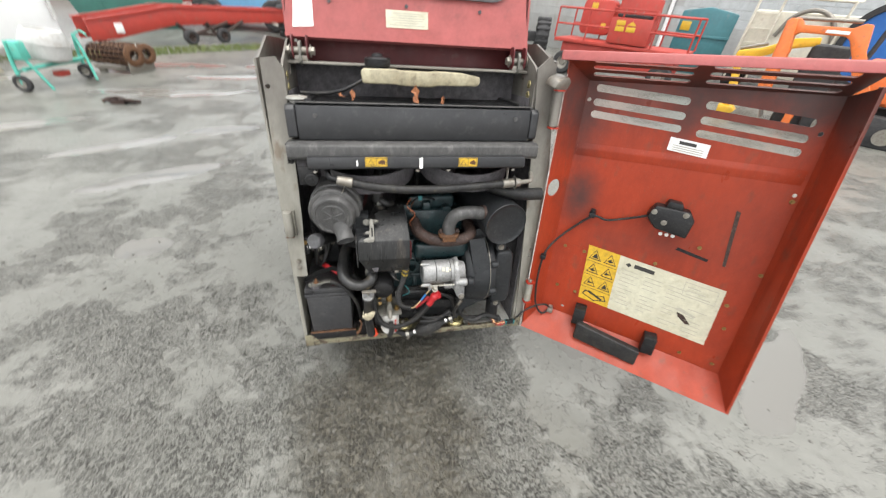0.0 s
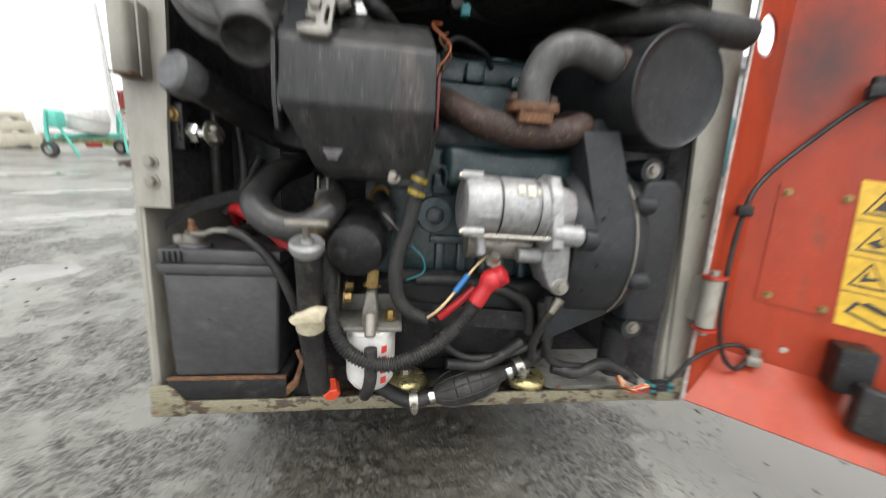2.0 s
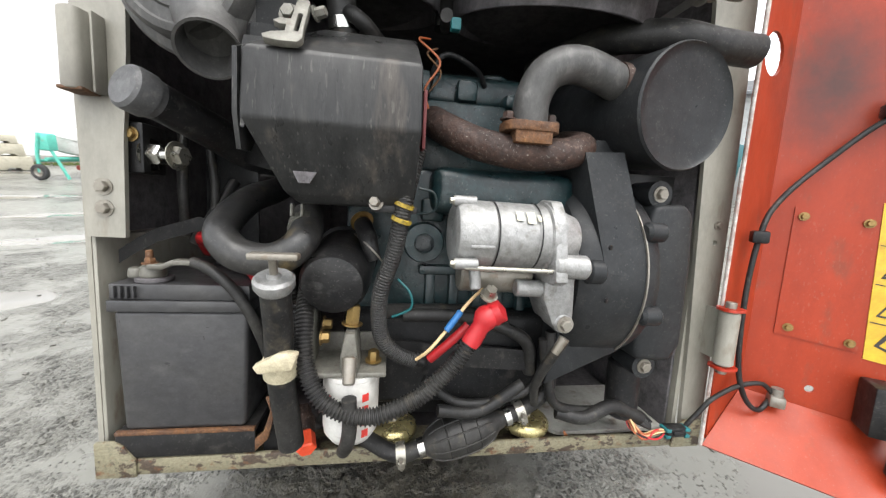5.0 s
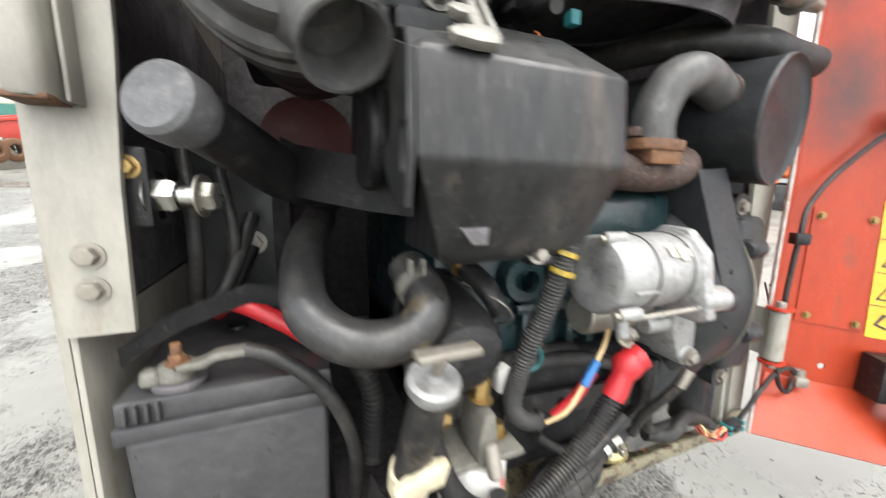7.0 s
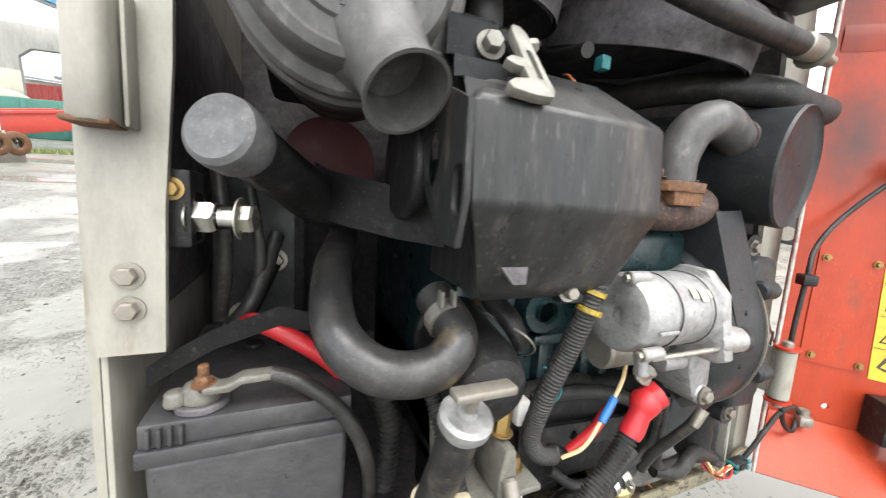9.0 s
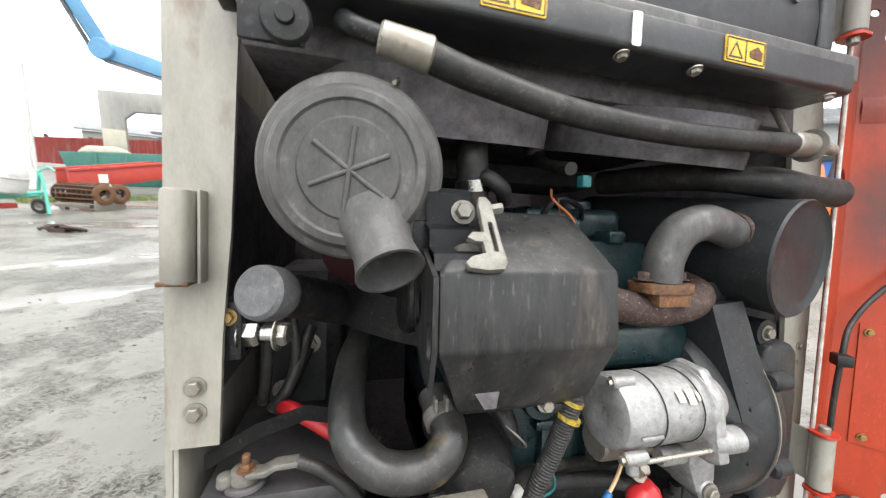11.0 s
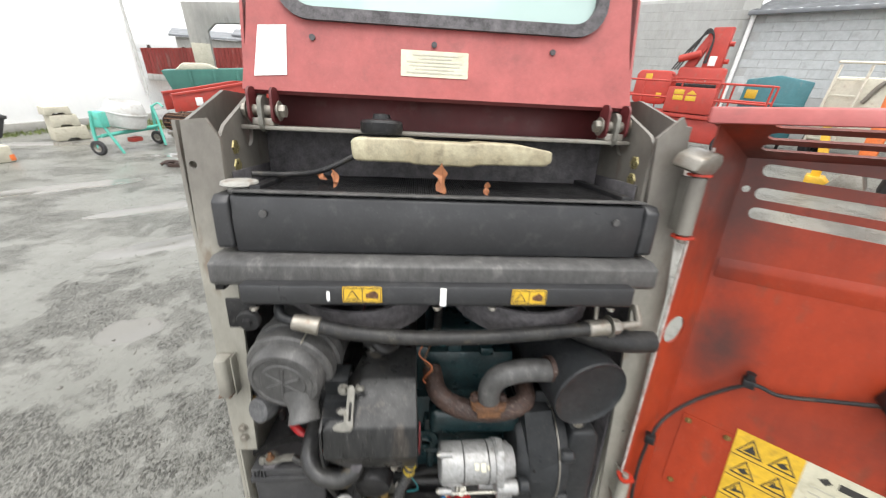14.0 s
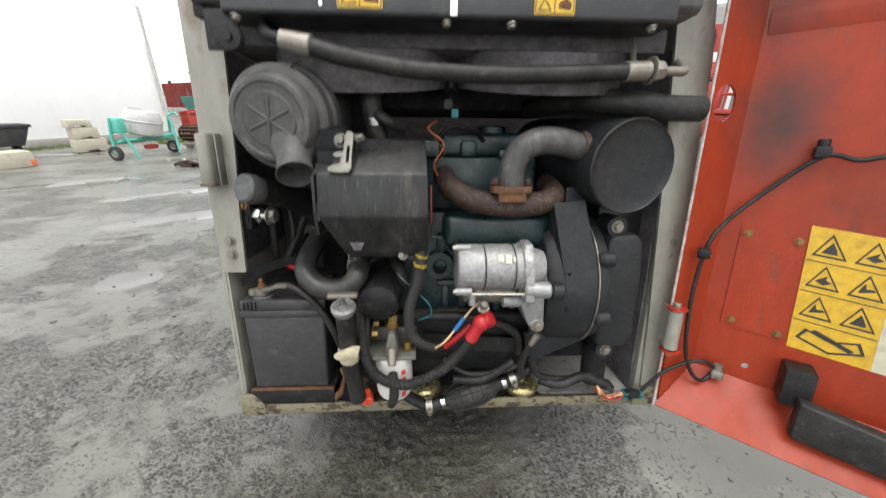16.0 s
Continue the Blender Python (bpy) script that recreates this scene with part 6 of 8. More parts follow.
for k in range(3):
    decal("print_bar", [(0.76, 0.74 + 0.06 * k), (0.93 - 0.04 * k, 0.74 + 0.06 * k), (0.93 - 0.04 * k, 0.755 + 0.06 * k), (0.76, 0.755 + 0.06 * k)], print_grey)
decal("decal_tear", [(0.745, 0.40), (0.80, 0.38), (0.86, 0.26), (0.83, 0.24), (0.76, 0.33)], rust)
decal("decal_tear", [(0.72, 0.44), (0.76, 0.49), (0.88, 0.42), (0.87, 0.39)], print_grey)
OVER = STAND @ Matrix.Translation((0, 0, -0.0020))

# small maker's label below the louvres
gp("small_label", plate(bmesh.new(), [(0.316, 0.752), (0.421, 0.740), (0.421, 0.778), (0.316, 0.790)], [], 0.0008, DEC), label_white, "small white label")
gp("label_mark", plate(bmesh.new(), [(0.342, 0.772), (0.387, 0.767), (0.387, 0.776), (0.342, 0.781)], [], 0.0008, OVER), ink)
for k in range(3):
    gp("print_bar", plate(bmesh.new(), [(0.328, 0.755 + 0.006 * k), (0.408, 0.746 + 0.006 * k), (0.408, 0.748 + 0.006 * k), (0.328, 0.757 + 0.006 * k)], [], 0.0006, OVER), print_grey)

# latch in the middle, with its wire
bm = bmesh.new()
prism(bm, [(0.318, 0.550), (0.350, 0.515), (0.442, 0.500), (0.448, 0.560), (0.430, 0.585), (0.335, 0.590)], WP - 0.045, WP - 0.002, "y")
latch = gp("latch_box", bev(bm, 0.006, 3), black_plastic, "black latch box")
bm = bmesh.new()
prism(bm, [(0.360, 0.588), (0.41, 0.585), (0.405, 0.605), (0.367, 0.608)], WP - 0.04, WP - 0.004, "y")
gp("latch_tongue", bev(bm, 0.004), black_steel, "", latch)
for s, z in ((0.335, 0.57), (0.42, 0.575), (0.37, 0.54)):
    gp("latch_bolt", bolt_head(bmesh.new(), (s, WP - 0.045, z), (0, -1, 0), 0.006, 0.004), old_steel, "", latch)
# white discs laid on the panel stand in for daylight through three holes
for s in (0.378, 0.396, 0.414):
    gp("daylight_disc", rod(bmesh.new(), (s, WP - 0.0015, 0.486), (s, WP - 0.0005, 0.486), 0.006, seg=12), label_white)
gp("door_wire", tube(bmesh.new(), [(0.325, WP - 0.02, 0.545), (0.27, WP - 0.012, 0.520), (0.21, WP - 0.012, 0.500), (0.163, WP - 0.018, 0.505), (0.10, WP - 0.018, 0.44), (0.055, 0.045, 0.385), (0.035, 0.02, 0.34), (0.028, 0.016, 0.25), (0.034, 0.024, 0.14), (0.050, 0.036, 0.082), (0.072, 0.048, 0.060), (0.092, WP - 0.016, 0.078)], 0.0038, 10), rubber)
gp("door_wire", tube(bmesh.new(), [(0.092, WP - 0.018, 0.085), (0.072, 0.052, 0.102), (0.04, 0.03, 0.098), (0.005, -0.004, 0.082), (-0.012, -0.014, 0.058), (-0.026, -0.019, 0.034)], 0.0036, 8), rubber)
for at, dd in (((0.160, WP - 0.02, 0.512), 1), ((0.033, 0.018, 0.332), 0), ((0.096, WP - 0.02, 0.076), 1)):
    bm = bmesh.new()
    box(bm, (at[0] - 0.010, at[1] - 0.012, at[2] - 0.009), (at[0] + 0.010, at[1] + 0.010, at[2] + 0.009))
    if dd:
        rod(bm, (at[0], at[1], at[2] + 0.005), (at[0], at[1], at[2] + 0.02), 0.008, seg=10)
    gp("wire_clip", bev(bm, 0.003), black_plastic if at[2] > 0.2 else old_steel)

# rubber bumper strip on two brackets at the bottom, scuffs of bare metal
for s, z in ((0.186, 0.035), (0.440, 0.0)):
    gp("bumper_bracket", solid((s, WP - 0.050, z + 0.030), (s + 0.042, WP - 0.003, z + 0.102), 0.003), black_steel)
gp("bumper", bev(prism(bmesh.new(), [(0.205, 0.020), (0.435, -0.018), (0.438, 0.047), (0.207, 0.093)], WP - 0.078, WP - 0.050, "y"), 0.005, 3), rubber, "black rubber bumper pad")
gp("scuff", plate(bmesh.new(), [(0.435, 0.442), (0.53, 0.422), (0.532, 0.432), (0.44, 0.452)], [], 0.0008, DEC), black_steel)
gp("scuff", plate(bmesh.new(), [(0.573, 0.42), (0.582, 0.42), (0.557, 0.60), (0.545, 0.605)], [], 0.0008, DEC), rust)


# ---- yard ----
def ground_material():
    mat = bpy.data.materials.new("wet_yard")
    mat.use_nodes = True
    nd, ln = mat.node_tree.nodes, mat.node_tree.links
    bs = nd["Principled BSDF"]
    tc = nd.new("ShaderNodeTexCoord")

    def noise_of(sc, detail=6, rgh=0.6, stretch=(1, 1, 1)):
        mp = nd.new("ShaderNodeMapping")
        mp.inputs["Scale"].default_value = stretch
        ln.new(tc.outputs["Object"], mp.inputs["Vector"])
        n = nd.new("ShaderNodeTexNoise")
        n.inputs["Scale"].default_value, n.inputs["Detail"].default_value, n.inputs["Roughness"].default_value = sc, detail, rgh
        ln.new(mp.outputs[0], n.inputs["Vector"])
        return n.outputs["Fac"]

    def ramp(fac, lo, hi, a=0.0, b=1.0):
        r = nd.new("ShaderNodeMapRange")
        for key, v in (("From Min", lo), ("From Max", hi), ("To Min", a), ("To Max", b)):
            r.inputs[key].default_value = v
        ln.new(fac, r.inputs["Value"])
        return r.outputs[0]

    def mix(fac, a, b):
        x = nd.new("ShaderNodeMix")
        x.data_type = "RGBA"
        ln.new(fac, x.inputs["Factor"])
        for key, v in (("A", a), ("B", b)):
            if isinstance(v, tuple):
                x.inputs[key].default_value = (*v, 1)
            else:
                ln.new(v, x.inputs[key])
        return x.outputs["Result"]

    at = nd.new("ShaderNodeAttribute")
    at.attribute_name = "water"
    pool = ramp(at.outputs["Fac"], 0.44, 0.56)
    am = nd.new("ShaderNodeAttribute")
    am.attribute_name = "mud"
    mud = am.outputs["Fac"]

    def both(a, b):
        k = nd.new("ShaderNodeMath")
        k.operation = "MULTIPLY"
        ln.new(a, k.inputs[0])
        ln.new(b, k.inputs[1])
        return k.outputs[0]

    def most(a, b):
        k = nd.new("ShaderNodeMath")
        k.operation = "MAXIMUM"
        ln.new(a, k.inputs[0])
        ln.new(b, k.inputs[1])
        return k.outputs[0]

    def bits(sc, keep):
        """Crumbs: round spots of one size, a share of them left out."""
        v = nd.new("ShaderNodeTexVoronoi")
        v.inputs["Scale"].default_value, v.inputs["Randomness"].default_value = sc, 1.0
        wob = nd.new("ShaderNodeTexNoise")
        wob.inputs["Scale"].default_value, wob.inputs["Detail"].default_value = sc * 2.2, 3
        ln.new(tc.outputs["Object"], wob.inputs["Vector"])
        ad_ = nd.new("ShaderNodeVectorMath")
        ad_.operation = "MULTIPLY_ADD"
        ln.new(wob.outputs["Color"], ad_.inputs[0])
        ad_.inputs[1].default_value = (0.7 / sc, 0.7 / sc, 0.7 / sc)
        ln.new(tc.outputs["Object"], ad_.inputs[2])
        ln.new(ad_.outputs[0], v.inputs["Vector"])
        sp = nd.new("ShaderNodeSeparateColor")
        ln.new(v.outputs["Color"], sp.inputs[0])
        return both(ramp(v.outputs["Distance"], 0.55, 0.25), ramp(sp.outputs[0], keep, keep - 0.05))

    # crumbs of dark gravel lie in drifts on a smooth pale slurry
    ad0 = nd.new("ShaderNodeAttribute")
    ad0.attribute_name = "drift"
    drift = ad0.outputs["Fac"]
    thick = ramp(noise_of(11.0, 6, 0.72), 0.36, 0.52)
    crumbs = most(both(bits(130, 0.75), most(both(drift, thick), ramp(mud, 0.15, 0.8, 0.0, 0.30))), both(bits(72, 0.5), both(drift, thick)))
    stray = both(bits(170, 0.22), ramp(noise_of(7.0, 4, 0.6), 0.46, 0.60))
    grit = ramp(noise_of(260, 4, 0.7), 0.46, 0.62)
    col = mix(ramp(noise_of(1.7, 7, 0.68), 0.35, 0.65), (0.138, 0.138, 0.121), (0.171, 0.170, 0.151))
    col = mix(both(grit, ramp(drift, 0, 1, 0.10, 0.9)), col, (0.062, 0.059, 0.049))
    wet_mud = mix(ramp(noise_of(58, 7, 0.7), 0.42, 0.58), (0.080, 0.071, 0.051), (0.036, 0.032, 0.022))
    col = mix(ramp(mud, 0.0, 1.0, 0.0, 0.85), col, wet_mud)
    col = mix(ramp(crumbs, 0, 1, 0.0, 0.85), col, (0.028, 0.026, 0.022))
    col = mix(ramp(stray, 0, 1, 0.0, 0.85), col, (0.022, 0.021, 0.019))
    col = mix(pool, col, (0.165, 0.16, 0.145))
    ln.new(col, bs.inputs["Base Color"])
    dry = nd.new("ShaderNodeMath")
    dry.operation = "SUBTRACT"
    dry.inputs[0].default_value = 1.0
    ln.new(pool, dry.inputs[1])
    sheen = ramp(noise_of(22, 5, 0.65), 0.3, 0.7, 0.24, 0.44)
    rough = both(most(sheen, ramp(crumbs, 0, 1, 0.0, 0.62)), ramp(dry.outputs[0], 0, 1, 0.25, 1.0))
    ln.new(rough, bs.inputs["Roughness"])
    hs = nd.new("ShaderNodeMath")
    hs.operation = "MULTIPLY_ADD"
    ln.new(both(noise_of(46, 8, 0.72), ramp(most(drift, mud), 0, 1, 0.10, 1.0)), hs.inputs[0])
    hs.inputs[1].default_value = 0.9
    ln.new(most(crumbs, stray), hs.inputs[2])
    st = nd.new("ShaderNodeMath")
    st.operation = "MULTIPLY"
    st.inputs[0].default_value = 0.75
    ln.new(ramp(dry.outputs[0], 0, 1, 0.02, 1.0), st.inputs[1])
    b = nd.new("ShaderNodeBump")
    b.inputs["Distance"].default_value = 0.0085
    ln.new(st.outputs[0], b.inputs["Strength"])
    ln.new(hs.outputs[0], b.inputs["Height"])
    ln.new(b.outputs[0], bs.inputs["Normal"])
    return mat


PUDDLES = [(-1.49, 1.04, 0.15, 0.10, 0.5), (-1.80, 2.05, 0.50, 0.12, 0.55), (-1.66, 3.2, 0.36, 0.13, 0.3), (-2.43, 4.7, 0.7, 0.16, 0.3), (-3.2, 4.75, 0.5, 0.14, 0.2), (-2.2, 5.8, 0.7, 0.18, 0.2), (-2.45, 2.7, 0.5, 0.10, 0.6),
           (-3.6, 3.2, 0.7, 0.14, 0.6), (1.66, -0.28, 0.42, 0.10, 0.55), (2.4, 1.2, 0.4, 0.2, 0.3), (-3.4, 6.6, 0.9, 0.25, 0.1), (-5.5, 5.0, 0.8, 0.2, 0.4), (-1.9, 6.8, 0.5, 0.2, 0.0), (1.02, 0.12, 0.34, 0.16, 0.3)]


def hollow(x, y):
    """How deep the ground dips here for the puddles, 0 to 1."""
    d = 0.0
    for px, py, a, b, r in PUDDLES:
        c, s = math.cos(r), math.sin(r)
        u, v = ((x - px) * c + (y - py) * s) / a, (-(x - px) * s + (y - py) * c) / b
        q = u * u + v * v
        q *= 1 + 0.55 * noise.noise((x * 3.0, y * 3.0, 3.0)) + 0.4 * noise.noise((x * 11.0, y * 11.0, 1.0))
        d = max(d, math.exp(-q * 0.7))
    return d


def muddy(x, y):
    """The churned brown patch behind the machine, 0 to 1."""
    if abs(x) > 1.2 or not -2 < y < 1.5:
        return 0.0
    q = ((x + 0.04) / (0.46 if x < -0.04 else 0.27)) ** 2 + ((y + 0.30) / 0.80) ** 2
    q += 0.55 * noise.noise((x * 4, y * 4, 6)) + 0.35 * noise.noise((x * 13, y * 13, 2))
    return max(0.0, min(1.0, 1.35 - 1.1 * q))


def drifted(x, y):
    """Where gravel crumbs lie on the slurry, 0 to 1; the ground beside the open door is bare and smooth."""
    n = noise.noise((x * 1.9, y * 1.9, 21)) + 0.6 * noise.noise((x * 4.6, y * 4.6, 22)) + 0.45 * noise.noise((x * 11, y * 11, 23)) + 0.3 * noise.noise((x * 27, y * 27, 24))
    near = max(0.0, 1 - math.hypot(x + 0.75, y - 0.1) / 1.5)
    bare = max(0.0, 1 - math.hypot((x - 1.0) / 0.75, (y - 0.16) / 0.45))
    rut = math.exp(-((x - 0.34 - 0.15 * y) / 0.14) ** 2) if -1.2 < y < 0.4 else 0.0
    n += 0.10 + 0.35 * near - 0.9 * bare + 0.55 * rut
    return max(0.0, min(1.0, n / 0.34))


def level(x, y):
    h = 0.006 * noise.noise((x * 2, y * 2, 0)) + 0.0022 * noise.noise((x * 9, y * 9, 5)) + 0.0012 * noise.noise((x * 27, y * 27, 9))
    if abs(x) < 2.2 and -2.5 < y < 2:
        rough = drifted(x, y)
        h += (0.06 + 0.45 * rough + 0.75 * muddy(x, y)) * (0.013 * abs(noise.noise((x * 34, y * 34, 2))) + 0.010 * abs(noise.noise((x * 70, y * 70, 4))))
        # a rut edge running back from under the machine
        u = x - 0.19 - 0.05 * math.sin(3 * y) - 0.03 * noise.noise((x * 7, y * 7, 3))
        h += 0.020 * math.exp(-(u / 0.028) ** 2) * max(0.0, min(1.0, 1.2 - abs(y + 0.25) / 0.35)) * (0.6 + 0.8 * abs(noise.noise((x * 30, y * 30, 12))))
    d = hollow(x, y)
    return h * (1 - min(1.0, 1.6 * d)) - 0.012 * d


def ground():
    xs = sorted(set([-400, -150, -60, -30, -18, -12] + list(np.round(np.arange(-9, -2.4, 0.07), 3)) + list(np.round(np.arange(-2.4, -1.3, 0.0135), 4)) + list(np.round(np.arange(-1.3, 1.2, 0.0075), 4)) + list(np.round(np.arange(1.2, 2.0, 0.0135), 4)) + list(np.round(np.arange(2.0, 9, 0.08), 3)) + [12, 18, 30, 60, 150, 400]))
    ys = sorted(set([-400, -150, -50, -20, -8] + list(np.round(np.arange(-4, -2, 0.07), 4)) + list(np.round(np.arange(-2, -1.0, 0.02), 4)) + list(np.round(np.arange(-1.0, 0.5, 0.0075), 4)) + list(np.round(np.arange(0.5, 2.0, 0.0135), 4)) + list(np.round(np.arange(2.0, 9, 0.07), 3)) + [9.5, 10.5, 12, 15, 20, 30, 60, 150, 400]))
    nx = len(xs)
    verts = [(x, y, level(x, y) if abs(x) < 10 and -4 < y < 12 else 0.0) for y in ys for x in xs]
    faces = [(j * nx + i, j * nx + i + 1, (j + 1) * nx + i + 1, (j + 1) * nx + i) for j in range(len(ys) - 1) for i in range(nx - 1)]
    me = bpy.data.meshes.new("ground")
    me.from_pydata(verts, [], faces)
    at = me.attributes.new("water", "FLOAT", "POINT")
    at.data.foreach_set("value", [hollow(x, y) if abs(x) < 10 and -4 < y < 12 else 0.0 for y in ys for x in xs])
    ar = me.attributes.new("drift", "FLOAT", "POINT")
    ar.data.foreach_set("value", [drifted(x, y) if abs(x) < 10 and -4 < y < 12 else 0.5 for y in ys for x in xs])
    am = me.attributes.new("mud", "FLOAT", "POINT")
    am.data.foreach_set("value", [muddy(x, y) for y in ys for x in xs])
    me.materials.append(ground_material())
    me.polygons.foreach_set("use_smooth", [True] * len(me.polygons))
    tagged(new("ground", me), "wet grey gravelly yard with ruts and puddles", "ground", "", "structure")


ground()


# ---- round the yard ----
def about(bearing, d, z=0.0):
    """A place by its bearing from the loader's rear (degrees, right of straight ahead) and its distance."""
    bearing -= 2.2 if bearing < 0 else 0.0
    return Vector((-0.1 + d * math.sin(radians(bearing)), -0.5 + d * math.cos(radians(bearing)), z))


def swung(x, y, z=0.0):
    """A place on the open side of the yard, in the axes of its far wall."""
    return Matrix.Translation((-0.1, -0.5, 0)) @ Matrix.Rotation(radians(2.2), 4, "Z") @ Vector((x + 0.1, y + 0.5, z))


def facing(a, b, z=0.0):
    """A frame at a with x towards b on the ground."""
    v = Vector(b) - Vector(a)
    return Matrix.Translation((a[0], a[1], z)) @ Matrix.Rotation(math.atan2(v.y, v.x), 4, "Z")


mixer_green = surface("mixer_green", (0.10, 0.45, 0.36), 0.5, 0, (0.08, 0.33, 0.27), 0.5, 6, (0.25, 0.15, 0.08), 0.4, 14, 0.1)
drum_grey = surface("drum_grey", (0.50, 0.50, 0.48), 0.6, 0, (0.36, 0.35, 0.33), 0.6, 6, (0.28, 0.2, 0.14), 0.3, 12, 0.2, 40)
tyre_black = surface("tyre_black", (0.025, 0.025, 0.026), 0.8, 0, (0.06, 0.058, 0.055), 0.5, 10, None, 0, 1, 0.3, 60)
concrete = surface("concrete", (0.36, 0.35, 0.32), 0.85, 0, (0.24, 0.235, 0.22), 0.7, 1.6, (0.15, 0.145, 0.135), 0.5, 5, 0.5, 25, streak=3)
block_beige = surface("block_beige", (0.48, 0.45, 0.36), 0.85, 0, (0.36, 0.34, 0.27), 0.6, 4, (0.2, 0.19, 0.16), 0.3, 18, 0.4, 40)
white_render = surface("white_render", (0.88, 0.88, 0.87), 0.8, 0, (0.83, 0.83, 0.82), 0.5, 0.7, (0.62, 0.61, 0.59), 0.12, 3, 0.1, 30, streak=3, mottle=0.03)
yard_red = surface("yard_red", (0.40, 0.040, 0.026), 0.55, 0, (0.30, 0.036, 0.026), 0.6, 1.5, (0.22, 0.10, 0.07), 0.4, 9, 0.15, 40)
fence_red = surface("fence_red", (0.34, 0.070, 0.060), 0.6, 0, (0.24, 0.06, 0.05), 0.6, 0.8, (0.30, 0.22, 0.20), 0.5, 2.5, 0.1, 20, streak=4)
bin_green = surface("bin_green", (0.035, 0.14, 0.11), 0.6, 0, (0.03, 0.09, 0.08), 0.6, 1.5, None, 0, 1, 0.1)
teal_paint = surface("teal_paint", (0.045, 0.17, 0.19), 0.55, 0, (0.035, 0.11, 0.13), 0.6, 2.0, (0.2, 0.2, 0.19), 0.3, 9, 0.1)
digger_orange = surface("digger_orange", (0.72, 0.17, 0.035), 0.45, 0, (0.5, 0.12, 0.04), 0.5, 4, (0.2, 0.12, 0.08), 0.4, 16, 0.1)
arm_yellow = surface("arm_yellow", (0.78, 0.46, 0.03), 0.45, 0, (0.6, 0.34, 0.04), 0.5, 4, (0.2, 0.14, 0.08), 0.3, 16, 0.1)
lift_blue = surface("lift_blue", (0.10, 0.27, 0.44), 0.5, 0, (0.08, 0.19, 0.31), 0.5, 2, (0.3, 0.3, 0.3), 0.3, 8, 0.1)
tank_blue = surface("tank_blue", (0.02, 0.13, 0.42), 0.45, 0, (0.02, 0.09, 0.3), 0.5, 3, None, 0, 1, 0.1)
cream_paint = surface("cream_paint", (0.60, 0.57, 0.47), 0.6, 0, (0.45, 0.42, 0.34), 0.6, 2.5, (0.3, 0.2, 0.13), 0.4, 9, 0.1)
roof_sheet = surface("roof_sheet", (0.17, 0.18, 0.19), 0.6, 0, (0.11, 0.115, 0.12), 0.6, 1, (0.25, 0.22, 0.19), 0.3, 5, 0.1)
wall_stone = surface("wall_stone", (0.36, 0.36, 0.345), 0.9, 0, (0.27, 0.27, 0.25), 0.7, 0.6, (0.19, 0.185, 0.15), 0.5, 3, 0.6, 12, streak=2)
wall_block = surface("wall_block", (0.45, 0.465, 0.465), 0.9, 0, (0.38, 0.39, 0.385), 0.7, 1.6, (0.28, 0.28, 0.27), 0.4, 5, 0.4, 15)
for stone in (wall_stone, wall_block):
    geo = stone.node_tree.nodes.new("ShaderNodeNewGeometry")
    for node in stone.node_tree.nodes:
        if node.bl_idname == "ShaderNodeMapping" or (node.bl_idname == "ShaderNodeTexNoise" and node.inputs["Vector"].links[0].from_node.bl_idname == "ShaderNodeTexCoord"):
            stone.node_tree.links.new(geo.outputs["Position"], node.inputs["Vector"])
mortar = surface("mortar", (0.40, 0.40, 0.39), 0.95, 0, (0.34, 0.34, 0.33), 0.6, 1.2, None, 0, 1, 0.3, 30)
grass_green = surface("grass_green", (0.10, 0.14, 0.035), 0.8, 0, (0.17, 0.17, 0.06), 0.6, 1.5, None, 0, 1, 0.2)


def wheel(name, parent, at, axis, r, width, rim=None):
    bm = bmesh.new()
    a, w = Vector(axis).normalized(), width
    lathe(bm, [(r * 0.55, -w / 2), (r * 0.86, -w / 2), (r * 0.97, -w * 0.36), (r, -w * 0.2), (r, w * 0.2), (r * 0.97, w * 0.36), (r * 0.86, w / 2), (r * 0.55, w / 2), (r * 0.55, -w / 2)], at, a, 32)
    ty = part(name, bm, tyre_black, parent)
    bm = bmesh.new()
    lathe(bm, [(0, -w * 0.3), (r * 0.2, -w * 0.3), (r * 0.3, -w * 0.2), (r * 0.56, -w * 0.38), (r * 0.56, w * 0.38), (r * 0.3, w * 0.2), (r * 0.2, w * 0.3), (0, w * 0.3)], at, a, 24)
    part("rim", bm, rim or old_steel, ty)
    return ty


